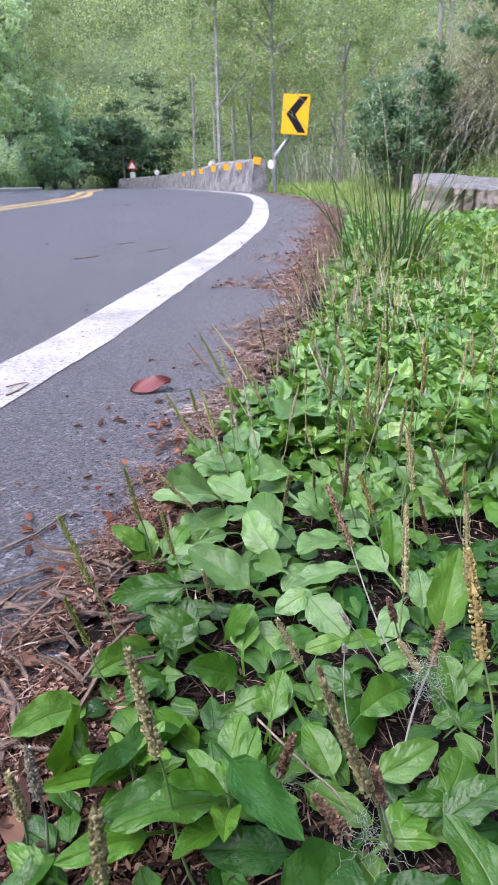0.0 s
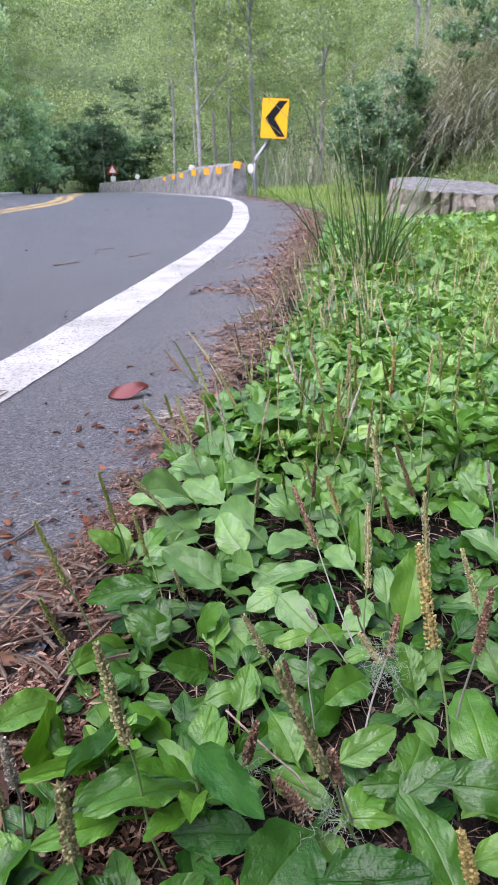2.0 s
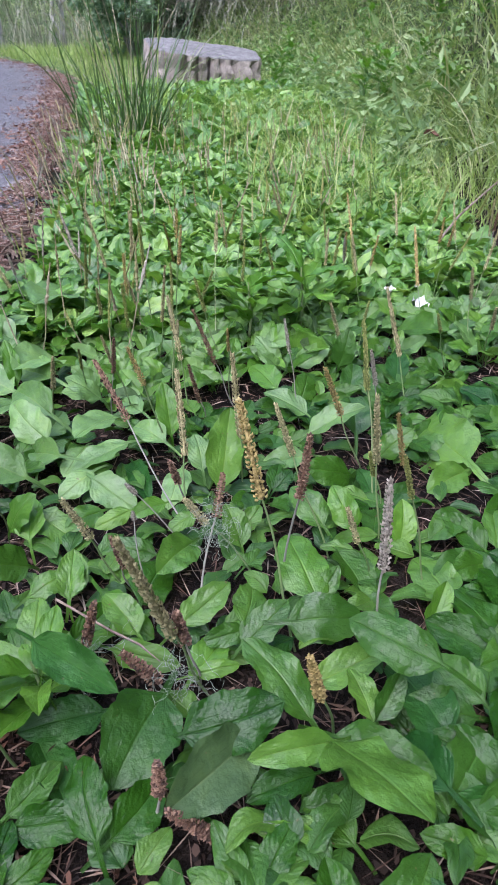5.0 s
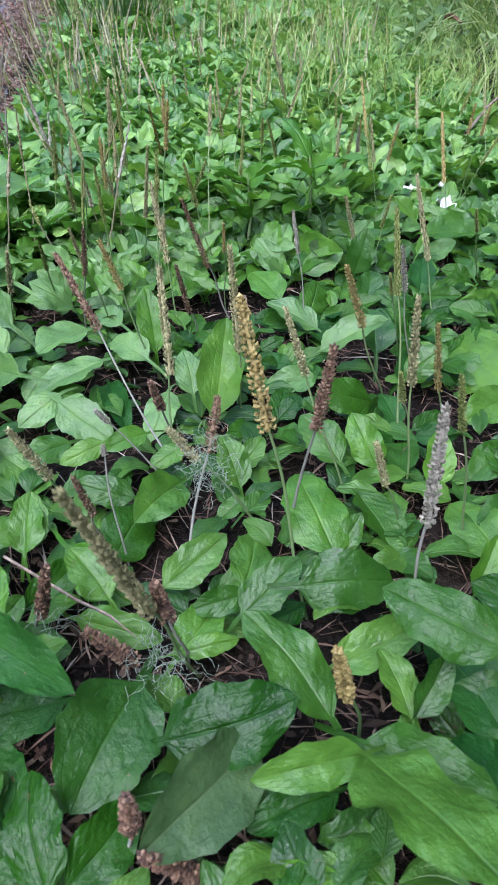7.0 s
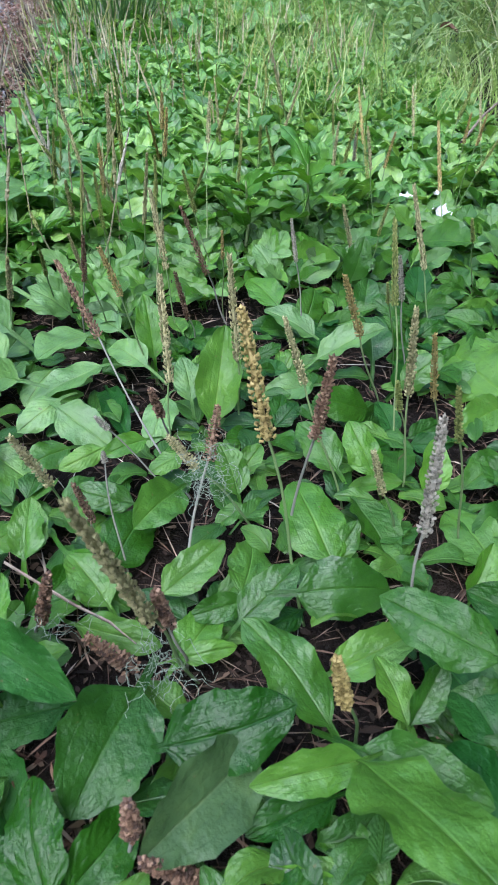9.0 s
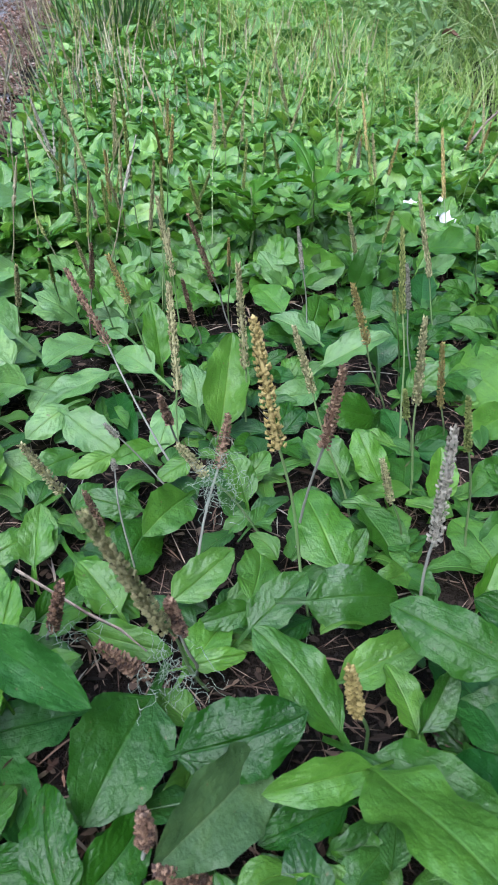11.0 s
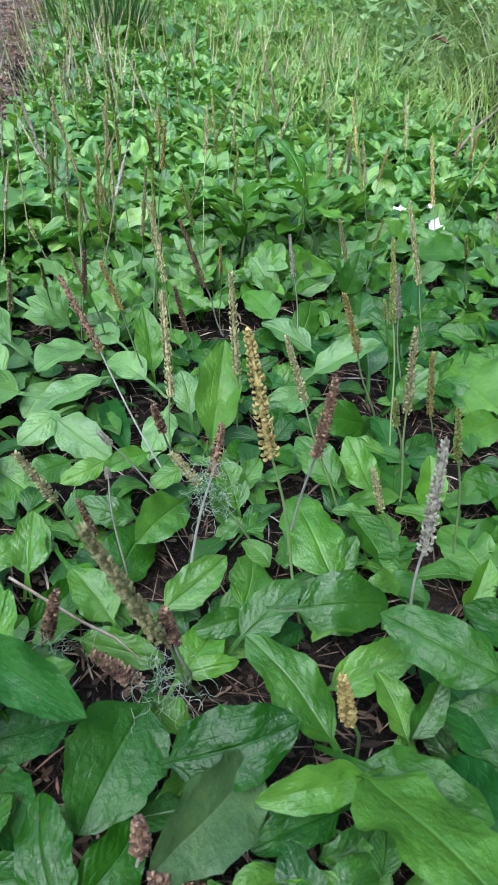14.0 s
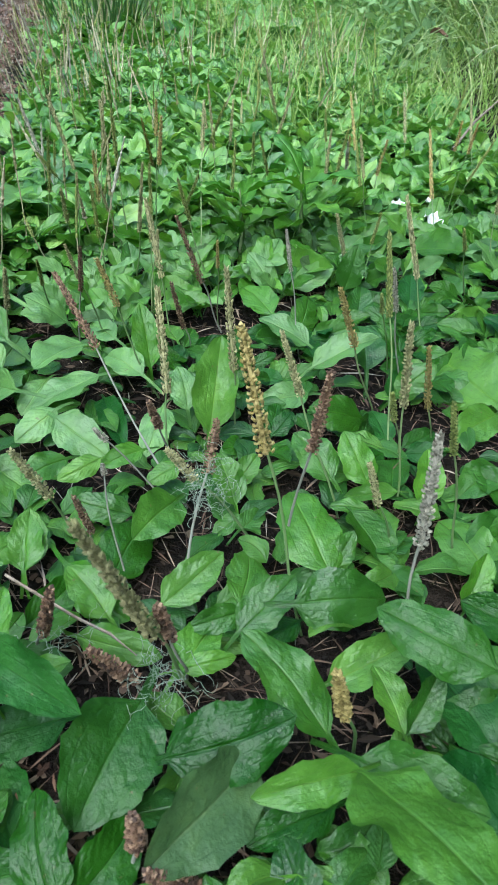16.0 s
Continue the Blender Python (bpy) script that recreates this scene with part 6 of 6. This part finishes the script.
c = np.stack([x, y, road_z(y) + rng.uniform(0.003, 0.006, n)], -1)
v, f = chips(c, rng.uniform(0.005, 0.016, n) * (0.6 + 0.25 * y), rng.uniform(0.002, 0.006, n) * (0.6 + 0.2 * y), 0.12, 0.0)
tagged(new("road_debris", mesh_of("road_debris", v, f, [HUMUS], smooth=False)), "small dark leaf bits scattered over the asphalt", "litter", kind="stuff")
n = 7000
x, y = strip(0.0, 2.2, lambda y: edge_x(y), lambda y: foot(y) + 0.2)(n)
c = np.stack([x, y, ground_z(x, y) + rng.uniform(0.0, 0.008, n)], -1)
v, f = leaf_cloud(c, rng.uniform(0.006, 0.026, n), rng.uniform(0.001, 0.005, n), 0.2, 0.0)
tagged(new("soil_litter", mesh_of("soil_litter", v, f, [HUMUS], smooth=False)), "brown leaf scraps on the soil between plants", "litter", kind="stuff")


def lump(seed, mat, name):
    r = np.random.default_rng(seed)
    bm = bmesh.new()
    bmesh.ops.create_icosphere(bm, subdivisions=1, radius=0.5)
    for q in bm.verts:
        q.co *= r.uniform(0.7, 1.2)
    me = bpy.data.meshes.new(name)
    bm.to_mesh(me)
    bm.free()
    me.materials.append(mat)
    return me


LUMPS = [lump(i, ASPHALT, "asphalt_crumb") for i in range(5)]
CHIPS = [lump(20 + i, RUST_CHIP, "bark_chip") for i in range(6)]
for i in range(150):
    y = 0.35 + 1.1 * random.random() ** 1.4
    x = float(edge_x(y)) - abs(random.gauss(0.02, 0.055))
    q = random.uniform(0.003, 0.0085)
    ob = new("asphalt_crumb", random.choice(LUMPS))
    ob.matrix_world = pose(x, y, q * 0.25, random.uniform(0, 40), random.uniform(0, 40), random.uniform(0, 360)) @ Matrix.Diagonal((q * 1.3, q, q * 0.8, 1))
    tagged(ob, "small dark crumb broken off the asphalt edge", "stone", "crumbs of asphalt")
for cx, cy, k, spread in ((-0.155, 0.985, 26, 0.05), (-0.10, 0.93, 16, 0.04), (-0.19, 0.66, 10, 0.05), (-0.22, 0.79, 6, 0.04), (-0.02, 1.05, 18, 0.05), (-0.13, 0.52, 22, 0.04), (-0.10, 0.62, 16, 0.04), (-0.15, 0.43, 14, 0.03), (0.05, 1.35, 14, 0.06), (-0.10, 1.30, 5, 0.06)):
    for i in range(k):
        x, y = random.gauss(cx, spread), random.gauss(cy, spread)
        q = random.uniform(0.004, 0.012)
        ob = new("bark_chip", random.choice(CHIPS))
        ob.matrix_world = pose(x, y, float(top_z(x, y)) + 0.004, random.uniform(-25, 25), random.uniform(-25, 25), random.uniform(0, 360)) @ Matrix.Diagonal((q * 1.5, q * 0.8, q * 0.4, 1))
        tagged(ob, "rust-brown chip of bark lying on the asphalt", "bark", "bark chips beside the road")


def twig(points, r):
    pts = np.array(points)
    v, f = tube(pts, np.linspace(r, r * 0.6, len(pts)), 7)
    v = v + rng.normal(0, r * 0.2, v.shape)
    return tagged(new("twig", mesh_of("twig", v, f, [TWIG])), "dry pale twig lying on the ground", "twig", "twigs on the ground")


def spray(points):
    """A dry conifer shoot: a core closely set with short scale needles."""
    a, b, c = (np.array(p) for p in points)
    ts = np.linspace(0, 1, 26)
    mid = [(1 - t) ** 2 * a + 2 * t * (1 - t) * b + t * t * c for t in ts]
    v, f = tube(mid, [0.0011] * 26, 5)
    pieces = [(v, f)]
    for j, p in enumerate(mid[:-1]):
        d = mid[j + 1] - p
        d /= np.linalg.norm(d) + 1e-9
        for k in range(3):
            w = 2.1 * j + 2.094 * k
            o = np.array((math.cos(w) * -d[1], math.cos(w) * d[0], math.sin(w)))
            pieces.append(tube([p, p + d * 0.003 + o * 0.0025], [0.0008, 0.0002], 4))
    v, f = joined(pieces)
    return tagged(new("conifer_twig", mesh_of("conifer_twig", v, f, [NEEDLE_TWIG], smooth=False)), "dry brown conifer shoot lying in the litter", "twig", "conifer shoots in the litter")


NEEDLE_TWIG = plain("dry_conifer_shoot", [(0.3, (0.09, 0.064, 0.046)), (0.7, (0.24, 0.185, 0.14))], 200.0, 0.9, 0.3, 0.001, 600.0, spec=0.2)
DEAD = foliage("dead_leaf", [(0.0, (0.045, 0.024, 0.017)), (0.5, (0.095, 0.050, 0.032)), (1.0, (0.16, 0.09, 0.056))], 0.75, 0.15, "object", spec=0.2)
RED_LEAF = foliage("red_leaf", [(0.0, (0.16, 0.045, 0.045)), (1.0, (0.23, 0.075, 0.068))], 0.5, 0.2, "object")
YELLOW_LEAF = foliage("yellow_leaf", [(0.0, (0.45, 0.30, 0.03)), (1.0, (0.55, 0.38, 0.05))], 0.5, 0.2, "object")


def dead_leaf(x, y, z, size, mat, label, curl=1.0, ph=None):
    nv, nu = 10, 7
    vs = []
    ph = random.uniform(0, 6) if ph is None else ph
    for j in range(nv):
        t = j / (nv - 1)
        half = max(0.02, 0.30 * math.sin(math.pi * t ** 0.85) ** 0.8)
        for i in range(nu):
            u = -1 + 2 * i / (nu - 1)
            vs.append((u * half * (1 - 0.25 * curl * abs(u)), t - 0.5, 0.16 * curl * u * u * (0.6 + 0.4 * math.sin(5 * t + ph)) + 0.10 * curl * math.sin(math.pi * t) + 0.03 * math.sin(9 * t + 3 * u + ph)))
    fs = [(j * nu + i, j * nu + i + 1, (j + 1) * nu + i + 1, (j + 1) * nu + i) for j in range(nv - 1) for i in range(nu - 1)]
    ob = new("fallen_leaf", mesh_of("fallen_leaf", vs, fs, [mat]))
    ob.matrix_world = pose(x, y, z, random.uniform(-8, 8), random.uniform(-8, 8), random.uniform(0, 360)) @ Matrix.Scale(size, 4)
    return tagged(ob, label, "leaf", "fallen leaves on the ground")


twig([(-0.142, 0.424, 0.004), (-0.126, 0.458, 0.004), (-0.122, 0.468, 0.004)], 0.0035)
twig([(-0.252, 0.614, 0.004), (-0.227, 0.644, 0.004), (-0.205, 0.690, 0.004)], 0.0018)
twig([(-0.138, 0.653, 0.004), (-0.115, 0.680, 0.004), (-0.089, 0.712, 0.004)], 0.0022)
twig([(-0.170, 0.374, 0.004), (-0.155, 0.399, 0.004), (-0.142, 0.424, 0.004)], 0.0030)
twig([(-0.095, 0.784, 0.004), (-0.081, 0.818, 0.004), (-0.071, 0.835, 0.004)], 0.0020)
twig([(-0.468, 3.291, 0.004), (-0.423, 3.355, 0.004), (-0.388, 3.449, 0.004)], 0.0028)
twig([(-0.755, 3.033, 0.004), (-0.713, 3.088, 0.004), (-0.673, 3.144, 0.004)], 0.0035)
twig([(-0.688, 3.631, 0.004), (-0.647, 3.681, 0.004), (-0.602, 3.731, 0.004)], 0.0024)
twig([(-0.417, 1.123, 0.004), (-0.405, 1.148, 0.004), (-0.398, 1.187, 0.004)], 0.0016)
twig([(-0.433, 1.172, 0.004), (-0.418, 1.188, 0.004), (-0.403, 1.197, 0.004)], 0.0013)
twig([(0.70, 0.97, 0.055), (0.80, 1.06, 0.07), (0.912, 1.145, 0.085), (1.019, 1.225, 0.10)], 0.0022)
spray([(-0.186, 0.618, 0.004), (-0.160, 0.629, 0.004), (-0.127, 0.635, 0.004)])
spray([(-0.141, 0.603, 0.004), (-0.141, 0.578, 0.004), (-0.124, 0.541, 0.004)])
spray([(-0.117, 0.610, 0.004), (-0.128, 0.593, 0.004), (-0.129, 0.568, 0.004)])
spray([(-0.158, 0.588, 0.004), (-0.143, 0.555, 0.004), (-0.134, 0.533, 0.004)])
spray([(-0.173, 0.589, 0.004), (-0.151, 0.614, 0.004), (-0.101, 0.618, 0.004)])
spray([(-0.077, 0.695, 0.004), (-0.082, 0.664, 0.004), (-0.076, 0.640, 0.004)])
spray([(-0.224, 0.633, 0.004), (-0.199, 0.605, 0.004), (-0.174, 0.615, 0.004)])
dead_leaf(-0.151, 0.489, 0.005, 0.03, DEAD, "curled brown fallen leaf in the roadside litter")
dead_leaf(-0.139, 0.346, 0.005, 0.035, DEAD, "curled brown fallen leaf in the roadside litter")
dead_leaf(-0.144, 0.318, 0.005, 0.04, DEAD, "curled brown fallen leaf in the roadside litter")
dead_leaf(-0.137, 0.383, 0.005, 0.035, DEAD, "curled brown fallen leaf in the roadside litter")
dead_leaf(-0.175, 0.439, 0.005, 0.03, DEAD, "curled brown fallen leaf in the roadside litter")
dead_leaf(-0.089, 0.526, 0.005, 0.03, DEAD, "curled brown fallen leaf in the roadside litter")
dead_leaf(-0.122, 0.408, 0.005, 0.035, DEAD, "curled brown fallen leaf in the roadside litter")
dead_leaf(0.023, 1.145, 0.005, 0.04, DEAD, "curled brown fallen leaf in the roadside litter")
dead_leaf(-0.255, 0.749, 0.005, 0.012, DEAD, "curled brown fallen leaf in the roadside litter")
dead_leaf(-0.282, 0.762, 0.005, 0.012, DEAD, "curled brown fallen leaf in the roadside litter")
dead_leaf(-0.158, 0.709, 0.005, 0.01, DEAD, "curled brown fallen leaf in the roadside litter")
dead_leaf(-0.191, 0.678, 0.005, 0.014, DEAD, "curled brown fallen leaf in the roadside litter")
dead_leaf(-0.239, 0.654, 0.005, 0.016, DEAD, "curled brown fallen leaf in the roadside litter")
dead_leaf(-0.194, 1.323, 0.005, 0.02, DEAD, "curled brown fallen leaf in the roadside litter")
dead_leaf(-0.137, 0.296, 0.005, 0.03, DEAD, "curled brown fallen leaf in the roadside litter")
dead_leaf(-0.077, 0.332, 0.005, 0.03, DEAD, "curled brown fallen leaf in the roadside litter")

RED = dead_leaf(-0.172, 1.145, 0.006, 0.085, RED_LEAF, "curled purplish red fallen leaf on the asphalt", 1.0, 3.0)
RED.matrix_world = pose(-0.172, 1.145, 0.008, 10, 30, -70) @ Matrix.Diagonal((0.075, 0.072, 0.055, 1))
dead_leaf(0.257, 0.262, -0.012, 0.03, YELLOW_LEAF, "small yellow fallen leaf among the plants", 0.6)
dead_leaf(1.14, 1.68, 0.12, 0.05, DEAD, "curled orange-brown leaf on the bank", 1.2)


def paper_scrap(x, y, z, size, turn):
    bm = bmesh.new()
    n = 6
    grid = [[bm.verts.new(((i / n - 0.5) * size * (1 + 0.15 * math.sin(3 * j)), (j / n - 0.5) * size * 0.6 * (1 + 0.2 * math.sin(2 * i)), 0.12 * size * math.sin(i * 1.3 + j * 0.9) + 0.05 * size * math.cos(j * 2.1))) for i in range(n + 1)] for j in range(n + 1)]
    for j in range(n):
        for i in range(n):
            bm.faces.new((grid[j][i], grid[j][i + 1], grid[j + 1][i + 1], grid[j + 1][i]))
    me = bpy.data.meshes.new("paper_scrap")
    bm.to_mesh(me)
    bm.free()
    me.materials.append(WHITE_PLASTIC)
    ob = new("paper_scrap", me)
    ob.matrix_world = pose(x, y, z, 8, -6, turn)
    return tagged(ob, "crumpled white scrap among the plants", "scrap", "white scraps on the verge")


for x, y, s, a in ((0.554, 0.873, 0.022, 20), (0.56, 0.80, 0.030, 70), (0.60, 0.86, 0.018, 130), (0.73, 1.12, 0.03, 15), (0.80, 1.25, 0.025, 95)):
    paper_scrap(x, y, float(ground_z(x, y)) + 0.035, s, a)


def lichen(x, y, z, size, n):
    """A tuft of fine pale curling threads caught on the stalks."""
    pieces = []
    for i in range(n):
        p = np.array((x, y, z)) + rng.normal(0, 0.26, 3) * size
        d = rng.normal(size=3)
        pts = [p]
        for k in range(9):
            d = d + rng.normal(0, 0.55, 3)
            d /= np.linalg.norm(d)
            p = p + d * size * 0.11
            pts.append(p)
        pieces.append(tube(pts, np.linspace(0.00015, 0.0001, 10), 4))
    v, f = joined(pieces)
    return tagged(new("lichen_tuft", mesh_of("lichen_tuft", v, f, [LICHEN])), "pale grey-green tuft of beard lichen on the stalks", "lichen", "lichen tufts among the plants")


LICHEN = plain("beard_lichen", [(0.3, (0.22, 0.27, 0.20)), (0.7, (0.34, 0.39, 0.31))], 100.0, 0.9, 0.2, 0.0005, 600.0, spec=0.2)
lichen(0.109, 0.349, 0.075, 0.020, 40)
lichen(0.111, 0.353, 0.055, 0.018, 34)
lichen(0.066, 0.285, 0.012, 0.024, 44)
lichen(0.012, 0.314, 0.016, 0.026, 9)
lichen(0.030, 0.322, 0.008, 0.026, 9)
twig([(0.004, 0.366, 0.020), (0.034, 0.328, 0.018), (0.048, 0.316, 0.014), (0.058, 0.304, 0.008)], 0.0008)


def leafy_herb(x, y, h, n, size, label):
    """An upright herb with pairs of pointed leaves."""
    root = new("leafy_herb")
    z = float(ground_z(x, y))
    root.matrix_world = pose(x, y, z)
    v, f = tube([(0, 0, 0), (0.004, 0.002, h * 0.5), (0.0, 0.006, h)], [0.0022, 0.0018, 0.001], 6)
    part("stem", mesh_of("stem", v, f, [STALK_GREEN]), parent=root)
    for i in range(n):
        t = 0.35 + 0.65 * i / n
        a = i * 137 + random.uniform(-15, 15)
        part("leaf", random.choice(LEAVES["y"]), parent=root, m=pose(0.003, 0.003, h * t, 0, 0, a) @ pose(0, 0.004, 0.004, random.uniform(5, 35), 0, 0) @ Matrix.Diagonal((size * 0.42, size, size, 1)))
    return tagged(root, label, "herb", "leafy herbs among the plantains")


leafy_herb(0.373, 0.80, 0.105, 9, 0.060, "upright herb with pointed light green leaves")
leafy_herb(0.300, 0.80, 0.090, 8, 0.055, "upright herb with pointed light green leaves")
leafy_herb(-0.075, 0.325, 0.045, 8, 0.030, "small herb with fresh green leaves beside litter")
leafy_herb(-0.015, 0.300, 0.055, 8, 0.040, "small herb with fresh green leaves beside litter")
for i in range(30):
    y = random.uniform(2.2, 6.4)
    leafy_herb(float(foot(y)) + random.uniform(-0.15, 0.8), y, random.uniform(0.15, 0.32), 12, random.uniform(0.05, 0.09), "tall leafy herb at the foot of the bank")

n = 1500
x, y = strip(0.0, 1.2, lambda y: edge_x(y) + 0.03, lambda y: foot(y) + 0.2)(n)
c = np.stack([x, y, ground_z(x, y) + rng.uniform(0.002, 0.012, n)], -1)
v, f = leaf_cloud(c, rng.uniform(0.015, 0.055, n), rng.uniform(0.0008, 0.0020, n), 0.15, 0.0)
tagged(new("soil_needles", mesh_of("soil_needles", v, f, [NEEDLE], smooth=False)), "pale dry needles and stems on the soil", "litter", kind="stuff")

# dry conifer shoots strewn in the litter
for i in range(150):
    y = 0.35 + 1.15 * random.random() ** 1.6
    x = float(edge_x(y)) + (random.gauss(-0.03, 0.045) if y < 0.62 else random.gauss(0.015, 0.022))
    a, L = random.uniform(0, 6.28), random.uniform(0.03, 0.075)
    z = 0.009 if x < float(edge_x(y)) else float(ground_z(x, y)) + 0.016
    b = a + random.uniform(-0.7, 0.7)
    spray([(x, y, z), (x + L * 0.5 * math.cos(a), y + L * 0.5 * math.sin(a), z + 0.003), (x + L * 0.5 * (math.cos(a) + math.cos(b)), y + L * 0.5 * (math.sin(a) + math.sin(b)), z)])

# dry straw and crumbs on the soil under the nearest plants
for name, n, long, wide, mat, lab in (("soil_straw", 5200, (0.010, 0.040), (0.0006, 0.0015), NEEDLE, "dry straw and needles on the soil between the plants"),
                                      ("soil_crumbs", 9000, (0.003, 0.010), (0.001, 0.004), HUMUS, "crumbled brown leaves on the soil between the plants")):
    x, y = strip(0.0, 0.85, lambda y: edge_x(y) + 0.02, lambda y: foot(y) + 0.05)(n)
    c = np.stack([x, y, ground_z(x, y) + rng.uniform(0.001, 0.008, n)], -1)
    v, f = (leaf_cloud if wide[1] < 0.002 else chips)(c, rng.uniform(*long, n), rng.uniform(*wide, n), 0.18, 0.0)
    tagged(new(name, mesh_of(name, v, f, [mat], smooth=False)), lab, "litter", kind="stuff")
